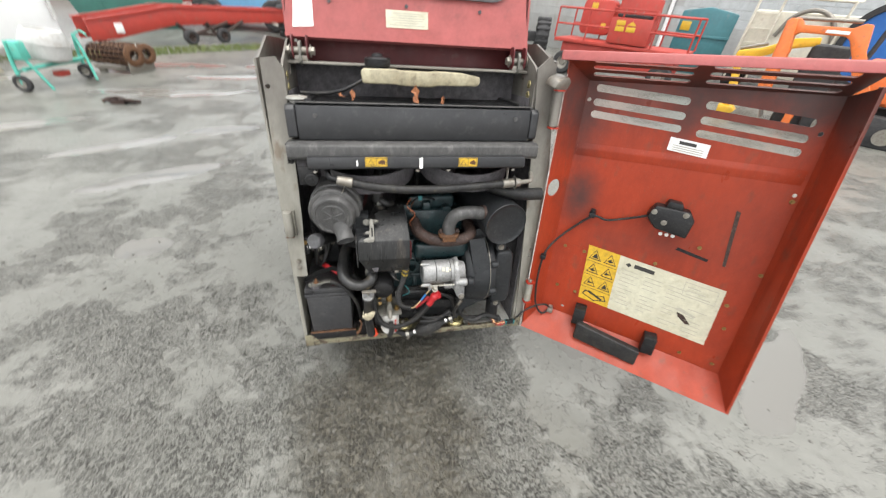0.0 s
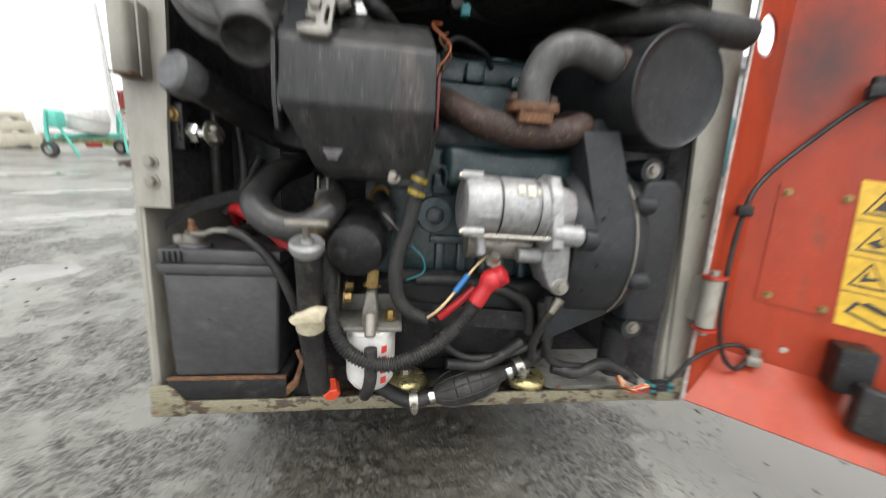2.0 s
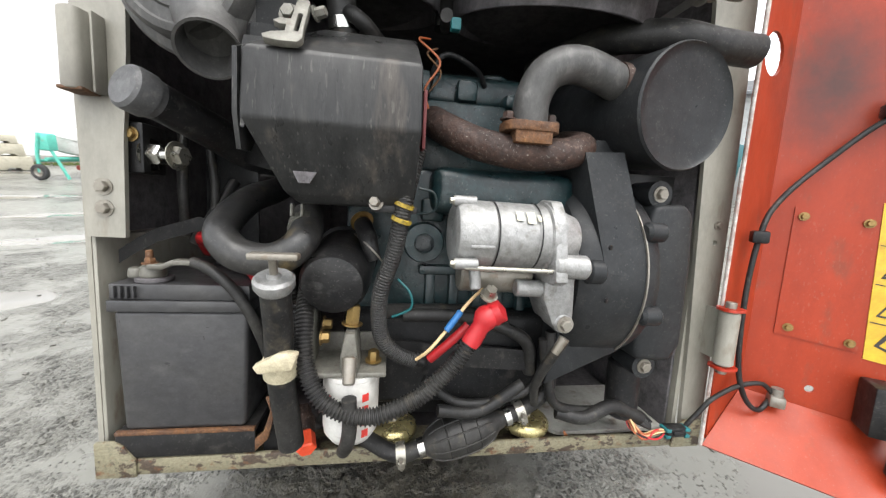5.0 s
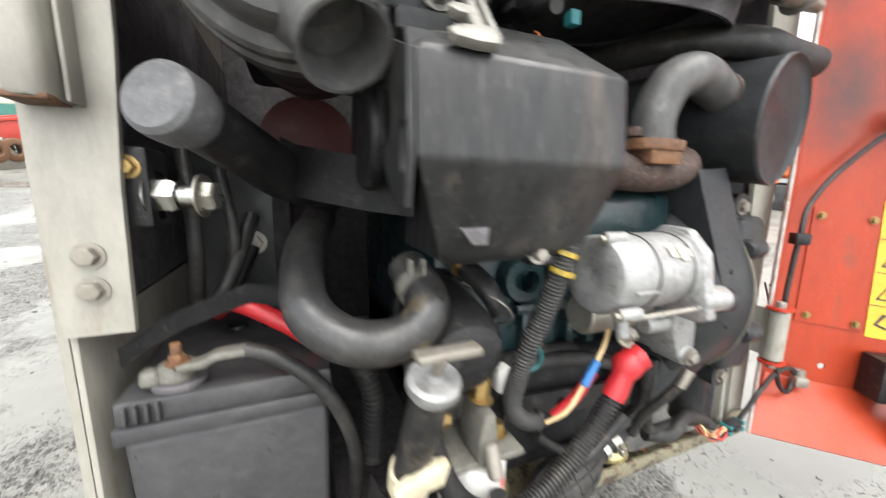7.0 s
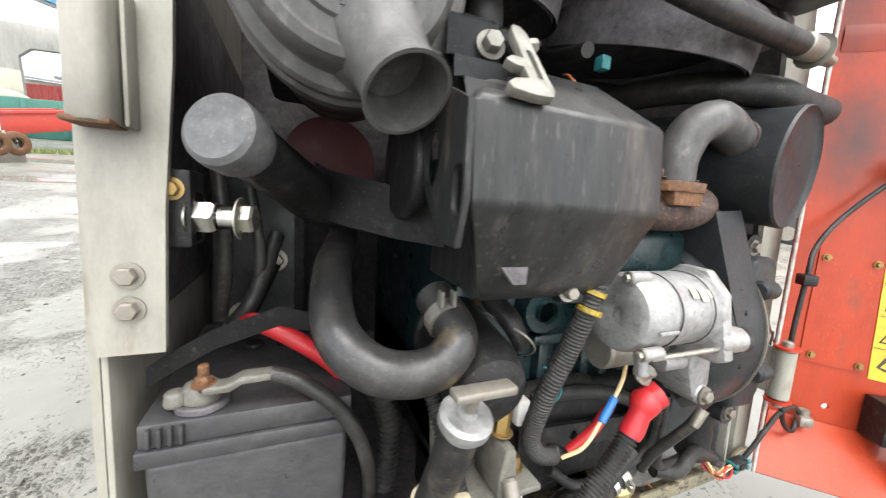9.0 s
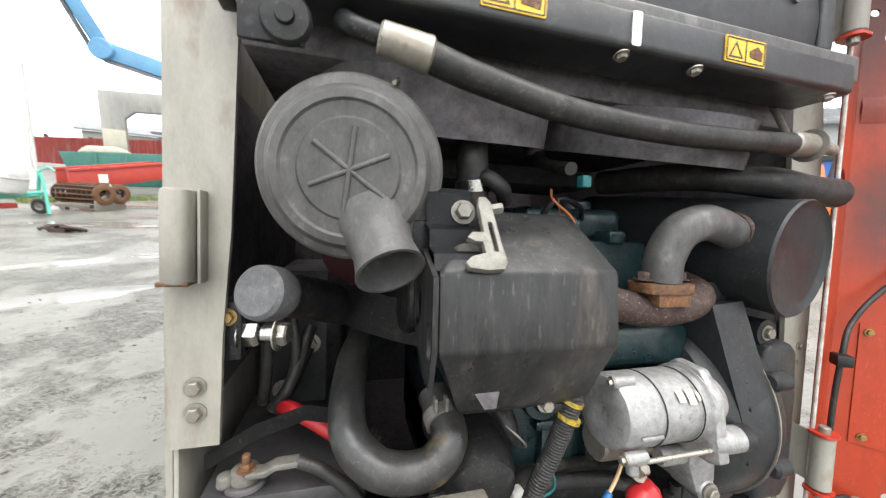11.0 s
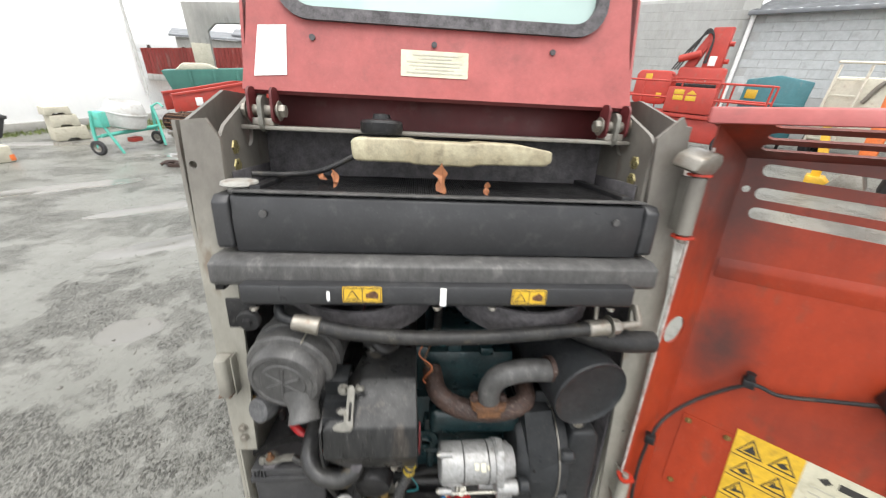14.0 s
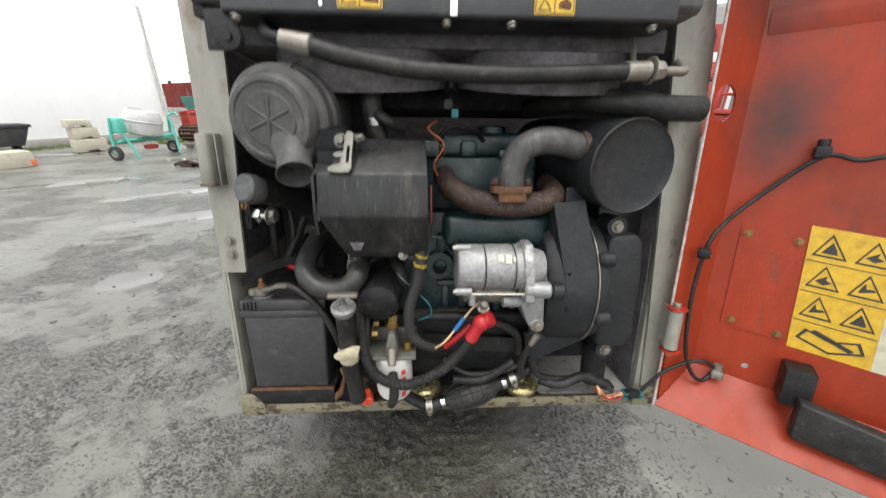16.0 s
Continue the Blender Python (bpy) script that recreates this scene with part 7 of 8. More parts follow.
def cement_mixer():
    a, b = Vector((-4.13, 4.50, 0)), Vector((-3.93, 5.36, 0))
    span = (b - a).length / 0.76
    t = thing("cement_mixer", "turquoise site cement mixer with a grey drum, on two wheels", "cement mixer", facing(a, b) @ Matrix.Diagonal((0.76, 0.76, 0.76, 1)))
    for x in (0.0, span):
        wheel("wheel", t, (x, 0.12, 0.125), (1, 0.15, 0), 0.125, 0.07)
    for x, s in ((0.12, 1), (span - 0.10, -1)):
        bm = bmesh.new()
        tube(bm, [(x - 0.10 * s, 0.05, 0.72), (x - 0.04 * s, -0.05, 0.45), (x + 0.05 * s, -0.16, 0.02)], 0.022, 8, 3)
        part("front_leg", bm, mixer_green, t)
        bm = bmesh.new()
        tube(bm, [(x - 0.10 * s, 0.05, 0.72), (x - 0.11 * s, 0.12, 0.4), (x - 0.12 * s, 0.12, 0.12)], 0.026, 8, 3)
        part("rear_leg", bm, mixer_green, t)
    bm = bmesh.new()
    rod(bm, (0.02, 0.0, 0.33), (span - 0.02, 0.0, 0.36), 0.028, seg=10)
    rod(bm, (0.02, 0.12, 0.30), (span - 0.02, 0.12, 0.30), 0.02, seg=10)
    part("cross_tube", bm, mixer_green, t)
    part("motor_housing", solid((0.02, -0.08, 0.46), (0.17, 0.12, 0.72), 0.03), mixer_green, t)
    bm = bmesh.new()
    lathe(bm, [(0, 0), (0.24, 0.0), (0.285, 0.03), (0.30, 0.10), (0.30, 0.28), (0.26, 0.40), (0.235, 0.44), (0.215, 0.44), (0.20, 0.38), (0, 0.36)], (span * 0.50, 0.10, 0.40), (0.10, -0.16, 0.95), 28)
    drum = part("drum", bm, drum_grey, t)
    bm = bmesh.new()
    lathe(bm, [(0.298, 0.235), (0.312, 0.24), (0.312, 0.262), (0.296, 0.268)], (span * 0.50, 0.10, 0.40), (0.10, -0.16, 0.95), 28)
    part("gear_ring", bm, drum_grey, drum)
    bm = bmesh.new()
    tube(bm, [(span - 0.08, 0, 0.70), (span - 0.03, -0.12, 0.78), (span - 0.03, -0.22, 0.72)], 0.016, 8, 4)
    part("tipping_handle", bm, mixer_green, t)
    part("red_box", solid((span * 0.45, -0.02, 0.14), (span * 0.62, 0.12, 0.22), 0.02), yard_red, t)


def cage_roller():
    a, b = Vector((-4.16, 6.02, 0)), Vector((-3.54, 5.86, 0))
    t = thing("cage_roller", "rusty twin drum cage roller on a grey steel frame", "farm roller", facing(a, b) @ Matrix.Diagonal((0.65, 0.65, 0.65, 1)))
    L = (b - a).length / 0.65
    for n, y in enumerate((-0.04, 0.34)):
        rings = []
        for k in range(9):
            x = 0.04 + (L - 0.12) * k / 8
            bm = lathe(bmesh.new(), [(0.15, -0.016), (0.215, -0.010), (0.215, 0.010), (0.15, 0.016), (0.15, -0.016)], (x, y, 0.36), (1, -0.25, 0), 20)
            rings.append(part("drum_ring", bm, rust, t))
        cage = rings[0]
        for j in range(12):
            q = j * math.pi / 6
            part("drum_bar", rod(bmesh.new(), (0.03, y + 0.2 * math.cos(q), 0.36 + 0.2 * math.sin(q)), (L - 0.06, y - 0.02 + 0.2 * math.cos(q), 0.36 + 0.2 * math.sin(q)), 0.016, seg=6), rust_bright, cage)
        bm = bmesh.new()
        lathe(bm, [(0.10, 0.0), (0.12, 0.02), (0.19, 0.02), (0.225, 0.0), (0.225, -0.03), (0.12, -0.04), (0.10, -0.03), (0.10, 0.0)], (L - 0.03, y - 0.02, 0.36), (1, -0.25, 0), 28)
        part("end_ring", bm, rust_bright, cage)
    part("skid", solid((-0.02, -0.20, 0.06), (L - 0.25, -0.12, 0.13), 0.01), old_steel, t)
    part("skid", solid((0.1, 0.36, 0.0), (L - 0.1, 0.42, 0.07), 0.01), old_steel, t)
    bm = bmesh.new()
    prism(bm, [(-0.28, 0.0), (0.48, 0.0), (0.50, 0.24), (0.30, 0.36), (0.16, 0.60), (0.02, 0.36), (-0.26, 0.24)], L - 0.10, L - 0.07, "x")
    part("end_plate", bev(bm, 0.01), old_steel, t)
    part("foot", solid((0.05, -0.18, 0.0), (0.20, -0.10, 0.06), 0.01), old_steel, t)


def conveyor():
    a, b = about(-29.6, 9.9), about(-7.5, 12.2)
    t = thing("farm_elevator", "long red steel elevator trailer with a wheeled undercarriage", "elevator", facing(a, b))
    L = (b - a).length
    for y in (-0.25, 0.25):
        bm = bmesh.new()
        prism(bm, [(0, 0.14), (0.4, 0.16), (0.6, 0.20), (1.5, 0.36), (L, 0.38), (L, 0.62), (1.5, 0.68), (0.6, 0.54), (0, 0.46)], y - 0.02, y + 0.02, "y")
        part("side_beam", bev(bm, 0.01), yard_red, t)
        bm = bmesh.new()
        prism(bm, [(0.0, 0.46), (0.6, 0.54), (1.5, 0.68), (L, 0.62), (L, 0.66), (1.5, 0.72), (0.6, 0.58), (0, 0.50)], y - 0.05, y + 0.05, "y")
        part("top_flange", bm, yard_red, t)
    for k in range(8):
        part("cross_rib", solid((0.3 + 0.55 * k, -0.23, 0.36), (0.36 + 0.55 * k, 0.23, 0.42), 0.005), yard_red, t)
    part("pale_notice", solid((0.42, -0.285, 0.26), (0.56, -0.272, 0.42), 0.002), label_white, t)
    for x, r, mt in ((1.75, 0.15, rust), (2.5, 0.15, rust)):
        wheel("wheel", t, (x, -0.35, r), (0, 1, 0), r, 0.13, mt)
    for p, q in (((1.75, -0.30, 0.16), (2.7, -0.3, 0.40)), ((2.5, -0.30, 0.16), (3.1, -0.3, 0.42)), ((1.55, -0.3, 0.40), (1.8, -0.3, 0.16)), ((1.8, -0.3, 0.2), (2.55, -0.3, 0.16)), ((2.2, -0.3, 0.40), (2.35, -0.3, 0.2))):
        part("brace", rod(bmesh.new(), p, q, 0.035, seg=8), yard_red if p[0] > 2.5 else rust, t)
    for x in (0.25, L - 0.3):
        part("prop_leg", rod(bmesh.new(), (x, 0.1, 0.0), (x, 0.1, 0.42), 0.05, seg=8), rust, t)


def concrete_blocks():
    t = thing("concrete_blocks", "stack of pale interlocking concrete blocks by the wall", "concrete block", facing(swung(-5.22, 5.48), swung(-4.95, 5.85)) @ Matrix.Diagonal((0.64, 0.64, 0.64, 1)))
    for k, (x0, x1, z0, z1) in enumerate(((0.0, 0.62, 0.0, 0.30), (0.02, 0.52, 0.301, 0.56), (-0.02, 0.44, 0.561, 0.74))):
        bm = bmesh.new()
        m = 0.5 * (x0 + x1)
        prism(bm, [(x0, z0), (m - 0.12, z0), (m - 0.08, z0 + 0.05), (m + 0.08, z0 + 0.05), (m + 0.12, z0), (x1, z0), (x1 - 0.02, z1), (x0 + 0.02, z1)], -0.2, 0.2, "y")
        part("block", bev(bm, 0.012), block_beige, t)


def yard_bin():
    t = thing("tip_bucket", "dark steel tipping bucket on a stand", "bucket", facing(swung(-5.25, 4.35), swung(-5.0, 4.75)) @ Matrix.Diagonal((0.72, 0.72, 0.72, 1)))
    bm = bmesh.new()
    prism(bm, [(0.0, 0.30), (0.42, 0.30), (0.56, 0.62), (-0.10, 0.62)], -0.25, 0.25, "y")
    part("bucket", bev(bm, 0.02), tyre_black, t)
    part("rim", solid((-0.12, -0.27, 0.60), (0.58, 0.27, 0.65), 0.01), tyre_black, t)
    for x in (0.05, 0.33):
        part("stand", solid((x, -0.15, 0.0), (x + 0.06, 0.15, 0.31), 0.01), tyre_black, t)
    k = thing("concrete_block", "pale concrete block with an orange mark", "concrete block", facing(swung(-4.95, 4.0), swung(-4.75, 4.4)) @ Matrix.Diagonal((0.72, 0.72, 0.72, 1)))
    part("block", solid((0, -0.2, 0.0), (0.50, 0.2, 0.26), 0.02), block_beige, k)
    part("mark", solid((0.44, -0.205, 0.02), (0.51, -0.15, 0.12), 0.01), digger_orange, k)


def white_building():
    a, b = swung(-8.2, 2.4), swung(-5.12, 7.75)
    m = facing(a, b)
    L = (b - a).length
    wall = part("wall_west", solid((-14, 0.0, -0.1), (L, 0.3, 1.76), 0.01), white_render, None, "", 35, m)
    tagged(wall, "low white rendered yard wall, stained low down", "wall", "", "structure")
    part("corner_pipe", rod(bmesh.new(), (L - 0.03, -0.05, 0.5), (L - 0.03, -0.05, 2.35), 0.028, seg=10), drum_grey, wall)
    part("base_strip", solid((-14, -0.05, 0.0), (L, -0.003, 0.14), 0.01), concrete, wall)


def gantry():
    a, b = about(-25.9, 15), about(-8, 15)
    t = thing("concrete_gantry", "weathered concrete portal frame of an old building", "concrete frame", facing(a, b))
    bm = bmesh.new()
    prism(bm, [(0.03, 0.0), (0.50, 0.0), (0.52, 1.9), (0.75, 2.12), (3.8, 2.35), (3.8, 2.95), (-0.05, 2.62), (-0.03, 1.5)], 0.0, 0.4, "y")
    part("portal", bev(bm, 0.03), concrete, t)
    part("pale_band", solid((-0.015, -0.012, 0.9), (0.51, -0.002, 1.55), 0.002), block_beige, t)


def red_fence():
    a, b = about(-31, 24), about(-3, 18)
    m = facing(a, b)
    L = (b - a).length
    t = thing("sheet_fence", "red corrugated sheet fence, faded in streaks", "fence", m)
    xs = np.arange(0, L, 0.09)
    n = 0
    for x0 in np.arange(0, L, 0.9):
        bm = bmesh.new()
        vs = []
        for k in range(11):
            x = x0 + 0.09 * k
            y = 0.03 * (1 if k % 2 else -1)
            h = 1.35 + 0.55 * x / L
            vs.append((bm.verts.new((x, y, 0.25)), bm.verts.new((x, y, h))))
        for p, q in zip(vs, vs[1:]):
            bm.faces.new((p[0], q[0], q[1], p[1]))
        bmesh.ops.solidify(bm, geom=list(bm.faces), thickness=0.01)
        part("sheet", bm, fence_red, t)
        n += 1
    for x in np.arange(0.3, L, 1.8):
        part("post", solid((x, 0.06, 0.0), (x + 0.1, 0.16, 1.5), 0.01), rust, t)
    part("kerb_wall", solid((0, -0.06, 0.0), (L, 0.05, 0.26), 0.01), concrete, t)


def green_container():
    t = thing("green_skip", "dark green steel skip behind the elevator", "skip", facing(about(-29.6, 13.2), about(-20, 13.2)))
    bm = bmesh.new()
    prism(bm, [(0.25, 0.0), (2.2, 0.0), (2.5, 0.95), (0.0, 0.80)], 0, 1.2, "y")
    body = part("body", bev(bm, 0.02), bin_green, t)
    for x in (0.6, 1.2, 1.8):
        part("rib", solid((x, -0.04, 0.05), (x + 0.08, -0.002, 0.85), 0.005), bin_green, t)
    part("pale_load", bev(prism(bmesh.new(), [(0.3, 0.81), (1.4, 0.88), (1.1, 1.02), (0.5, 1.0)], 0.2, 1.0, "y"), 0.05), block_beige, t)
    for k, (bear, d, w, h) in enumerate(((-27.5, 30, 5.0, 2.6), (-21, 31, 4.5, 2.9), (-14, 30, 6.0, 3.3), (-6.5, 29, 4.0, 3.6))):
        s = thing("shed", "low grey sheet roofed shed beyond the fence", "shed", facing(about(bear, d), about(bear + 8, d)), "sheds beyond the fence")
        part("body", solid((0, 0, 0.0), (w, 3, h - 0.5), 0.02), concrete, s)
        bm = bmesh.new()
        prism(bm, [(-0.3, h - 0.5), (3.3, h), (3.3, h + 0.1), (-0.3, h - 0.4)], -0.3, w + 0.3, "x")
        part("roof", bm, roof_sheet, s)


def boom_lift():
    t = thing("boom_lift", "blue articulated boom lift with its basket raised", "boom lift")
    def pt(bear, d, z):
        return about(bear, d, z)
    D = 14
    e1, e2, e3 = pt(-29.2, D, 5.50), pt(-25.0, D, 3.50), pt(-12, D, 2.9)
    def beam(name, p, q, w, mat):
        v = q - p
        m = Matrix.Translation(p) @ v.to_track_quat("X", "Z").to_matrix().to_4x4()
        return part(name, solid((0, -w * 0.4, -w / 2), (v.length, w * 0.4, w / 2), 0.02), mat, t, "", 35, m)
    jib = beam("jib", e1, e2, 0.30, lift_blue)
    beam("jib_ram", e1 + Vector((0.05, 0, -0.45)), e2 + Vector((-0.25, 0, -0.1)), 0.09, roof_sheet)
    beam("main_boom", e2 + Vector((0, 0, 0.0)), e3, 0.42, lift_blue)
    beam("cable_tray", e2 + Vector((0, -0.1, -0.26)), e3 + Vector((0, -0.1, -0.26)), 0.08, roof_sheet)
    part("knuckle", rod(bmesh.new(), e2 + Vector((0, -0.25, 0)), e2 + Vector((0, 0.25, 0)), 0.26, seg=18, edge=0.02), lift_blue, t)
    part("knuckle", rod(bmesh.new(), e1 + Vector((0, -0.2, 0)), e1 + Vector((0, 0.2, 0)), 0.2, seg=18, edge=0.02), lift_blue, t)
    tower = beam("tower", about(-12, D, 0.9), e3, 0.4, lift_blue)
    part("chassis", solid((-1.2, -0.9, 0.35), (1.2, 0.9, 0.95), 0.05), lift_blue, t, "", 35, Matrix.Translation(about(-12, D)))
    for x in (-0.9, 0.9):
        for y in (-0.9, 0.9):
            wheel("wheel", t, about(-12, D) + Vector((x, y, 0.42)), (0, 1, 0), 0.42, 0.3)
    # basket
    m = facing(swung(-8.15, 10.75), swung(-6.50, 9.55), 4.55) @ Matrix.Diagonal((1.3, 1.0, 1.0, 1.0))
    bas = part("basket_floor", solid((0, -0.45, 0), (1.55, 0.45, 0.08), 0.01), lift_blue, t, "", 35, m)
    for y in (-0.45, 0.0, 0.45):
        for x in (0.0, 0.5, 1.0, 1.5):
            if y or x in (0.0, 1.5):
                part("basket_post", rod(bmesh.new(), (x, y, 0.08), (x, y, 1.1), 0.022, seg=8), lift_blue, bas)
    for z in (0.4, 0.75, 1.1):
        for y in (-0.45, 0.45):
            part("basket_rail", rod(bmesh.new(), (0, y, z), (1.5, y, z), 0.022, seg=8), lift_blue, bas)
        for x in (0.0, 1.5):
            part("basket_rail", rod(bmesh.new(), (x, -0.45, z), (x, 0.45, z), 0.022, seg=8), lift_blue, bas)
    beam("basket_arm", m @ Vector((1.5, 0, 0.25)), e1, 0.16, lift_blue)


def platform_lift():
    m = facing(about(27.0, 9.2), about(44.0, 8.6)) @ Matrix.Diagonal((0.85, 0.85, 0.85, 1))
    L = (about(44.0, 8.6) - about(27.0, 9.2)).length / 0.85
    t = thing("platform_lift", "red lift platform with tube guard rails and yellow stickers", "lift platform", m)
    part("chassis", solid((0.2, 0.1, 0.25), (L - 0.2, 1.2, 0.75), 0.03), yard_red, t)
    for x in (0.35, L - 0.4):
        wheel("wheel", t, (x, 0.1, 0.28), (0, 1, 0), 0.28, 0.2)
    part("platform", solid((0.0, 0.0, 0.76), (L, 1.2, 0.84), 0.01), yard_red, t)
    for x in np.linspace(0.0, L, 5):
        part("rail_post", rod(bmesh.new(), (x, 0.0, 0.84), (x, 0.0, 1.50), 0.02, seg=8), yard_red, t)
        part("rail_post", rod(bmesh.new(), (x, 1.2, 0.84), (x, 1.2, 1.50), 0.02, seg=8), yard_red, t)
    for y in (0.0, 1.2):
        for z in (1.16, 1.50):
            part("rail", rod(bmesh.new(), (0, y, z), (L, y, z), 0.022, seg=8), yard_red, t)
    part("control_box", solid((L * 0.42, -0.03, 0.86), (L * 0.72, 0.30, 1.40), 0.03), yard_red, t)
    for x in (0.42, 0.715):
        part("box_frame", solid((L * x, -0.04, 1.40), (L * x + 0.03, 0.32, 1.58), 0.006), yard_red, t)
    part("box_frame", solid((L * 0.42, 0.30, 1.555), (L * 0.72 + 0.02, 0.33, 1.585), 0.006), yard_red, t)
    part("box_frame", solid((L * 0.42, -0.045, 1.555), (L * 0.72 + 0.02, -0.02, 1.585), 0.006), yard_red, t)
    part("control_panel", solid((L * 0.45, 0.05, 1.402), (L * 0.69, 0.24, 1.47), 0.02), tyre_black, t)
    for k in range(3):
        part("control_lever", rod(bmesh.new(), (L * (0.50 + 0.06 * k), 0.14, 1.47), (L * (0.50 + 0.06 * k), 0.12, 1.54), 0.012, seg=8), old_steel, t)
    for x0, x1, z0, z1 in ((0.465, 0.53, 1.24, 1.34), (0.465, 0.53, 1.12, 1.22), (0.545, 0.61, 1.12, 1.22)):
        part("warning_sticker", solid((L * x0, -0.038, z0), (L * x1, -0.0305, z1), 0.002), label_yellow, t)
    bm = bmesh.new()
    prism(bm, [(L * 0.545, 1.25), (L * 0.61, 1.25), (L * 0.5775, 1.34)], -0.038, -0.0305, "y")
    part("warning_triangle", bm, label_yellow, t)
    bm = bmesh.new()
    prism(bm, round_rect(L * 0.10, 0.95, L * 0.36, 1.72, 0.14), 0.75, 1.15, "y")
    part("motor_box", bev(bm, 0.04), yard_red, t)
    part("warning_sticker", solid((L * 0.17, 0.738, 1.50), (L * 0.22, 0.7445, 1.64), 0.002), label_yellow, t)
    part("warning_sticker", solid((L * 0.28, 0.738, 1.10), (L * 0.32, 0.7445, 1.22), 0.002), label_yellow, t)
    part("turret", solid((L * 0.38, 0.80, 0.86), (L * 0.68, 1.15, 1.82), 0.06), yard_red, t)
    mast = part("mast", solid((L * 0.52, 0.84, 1.70), (L * 0.64, 1.06, 2.62), 0.02), yard_red, t)
    part("mast_plate", solid((L * 0.555, 0.832, 1.85), (L * 0.60, 0.839, 2.05), 0.002), label_white, mast)
    part("mast_arm", bev(prism(bmesh.new(), [(L * 0.36, 1.55), (L * 0.44, 1.55), (L * 0.545, 2.45), (L * 0.50, 2.52)], 0.90, 1.02, "y"), 0.015), yard_red, t)
    for k in range(3):
        bm = tube(bmesh.new(), [(L * (0.33 + 0.02 * k), 0.86 - 0.02 * k, 1.75), (L * (0.40 + 0.02 * k), 0.84, 2.15 + 0.03 * k), (L * 0.49, 0.83, 2.50 + 0.04 * k), (L * 0.54, 0.83, 2.40), (L * (0.53 + 0.006 * k), 0.83, 1.9)], 0.018, 8, 6)
        part("hydraulic_hose", bm, tyre_black, mast)
    part("mast_ram", rod(bmesh.new(), (L * 0.36, 0.82, 1.98), (L * 0.50, 0.82, 2.10), 0.08, seg=14, edge=0.02), yard_red, t)
    for z in (1.95, 2.30):
        part("mast_pin", rod(bmesh.new(), (L * 0.64, 0.95, z), (L * 0.67, 0.95, z), 0.05, seg=12, edge=0.006), yard_red, mast)
    part("slew_ring", rod(bmesh.new(), (L * 0.52, 0.95, 0.76), (L * 0.52, 0.95, 0.86), 0.30, seg=28, edge=0.01), tyre_black, t)


def teal_bins():
    for b0, b1, d, h in ((41.3, 47.2, 11.0, 1.50),):
        m = facing(about(b0, d), about(b1, d))
        L = (about(b1, d) - about(b0, d)).length
        t = thing("waste_bin", "teal steel waste bin against the block wall", "waste bin", m)
        bm = bmesh.new()
        prism(bm, [(0.0, 0.15), (L - 0.02, 0.15), (L, h - 0.1), (L * 0.5, h), (0.02, h - 0.1)], 0.0, 0.8, "y")
        part("body", bev(bm, 0.03), teal_paint, t)
        part("lid", solid((-0.02, -0.03, h * 0.60), (L, 0.0, h * 0.64), 0.01), teal_paint, t)
        part("sticker", solid((0.08, -0.012, h * 0.68), (0.28, -0.003, h * 0.80), 0.002), label_yellow, t)
        for x in (0.1, L - 0.16):
            part("castor", rod(bmesh.new(), (x, 0.2, 0.08), (x + 0.06, 0.2, 0.08), 0.08, seg=14), tyre_black, t)


def trailers():
    m = facing(about(48.3, 10.6), about(54.5, 10.4)) @ Matrix.Diagonal((0.78, 0.78, 0.78, 1))
    t = thing("cattle_trailer", "cream livestock trailer with a ladder frame", "trailer", m)
    part("body", solid((0.0, 0.1, 0.45), (2.2, 2.6, 1.95), 0.08), cream_paint, t)
    for p, q in (((0.0, -0.05, 2.25), (1.9, -0.05, 2.20)), ((0.0, 0.9, 2.30), (1.9, 0.9, 2.25)), ((0.0, -0.05, 2.25), (0.0, 0.9, 2.30)), ((1.9, -0.05, 2.20), (1.9, 0.9, 2.25)), ((1.9, -0.05, 0.6), (1.9, -0.05, 2.20)), ((0.7, -0.05, 2.23), (0.7, 0.9, 2.28))):
        part("frame_tube", rod(bmesh.new(), p, q, 0.028, seg=8), cream_paint, t)
    for x in (0.02, 0.55):
        part("ladder_rail", solid((x, -0.03, 0.3), (x + 0.05, 0.03, 2.2), 0.005), cream_paint, t)
    for z in np.arange(0.5, 2.1, 0.34):
        part("ladder_rung", solid((0.07, -0.015, z), (0.55, 0.015, z + 0.035), 0.004), cream_paint, t)
    bm = bmesh.new()
    tube(bm, [(0.7, 0.05, 1.4), (0.9, 0.04, 1.85), (1.3, 0.04, 2.0), (1.7, 0.04, 1.8), (1.9, 0.05, 1.3)], 0.05, 8, 6)
    part("mudguard", bm, old_steel, t)
    for y in (0.6, 1.7):
        wheel("wheel", t, (2.15, y, 0.34), (1, 0, 0), 0.34, 0.22)
        wheel("wheel", t, (0.02, y, 0.34), (1, 0, 0), 0.34, 0.22)
    b = thing("blue_tank", "blue plastic tank with a dark hoop", "tank", facing(about(57.0, 10.2), about(63, 10.0)))
    bm = bmesh.new()
    lathe(bm, [(0, 0), (0.62, 0.0), (0.66, 0.06), (0.66, 1.1), (0.6, 1.2), (0, 1.2)], (0.6, 0.2, 1.10), (0, 1, 0), 36)
    part("shell", bm, tank_blue, b)
    bm = bmesh.new()
    lathe(bm, [(0.62, -0.05), (0.72, -0.05), (0.72, 0.05), (0.62, 0.05), (0.62, -0.05)], (0.6, 0.2, 1.10), (0, 1, 0), 36)
    part("hoop", bm, tyre_black, b)
    part("cradle", solid((0.1, 0.2, 0.0), (1.1, 1.2, 0.5), 0.02), rust, b)


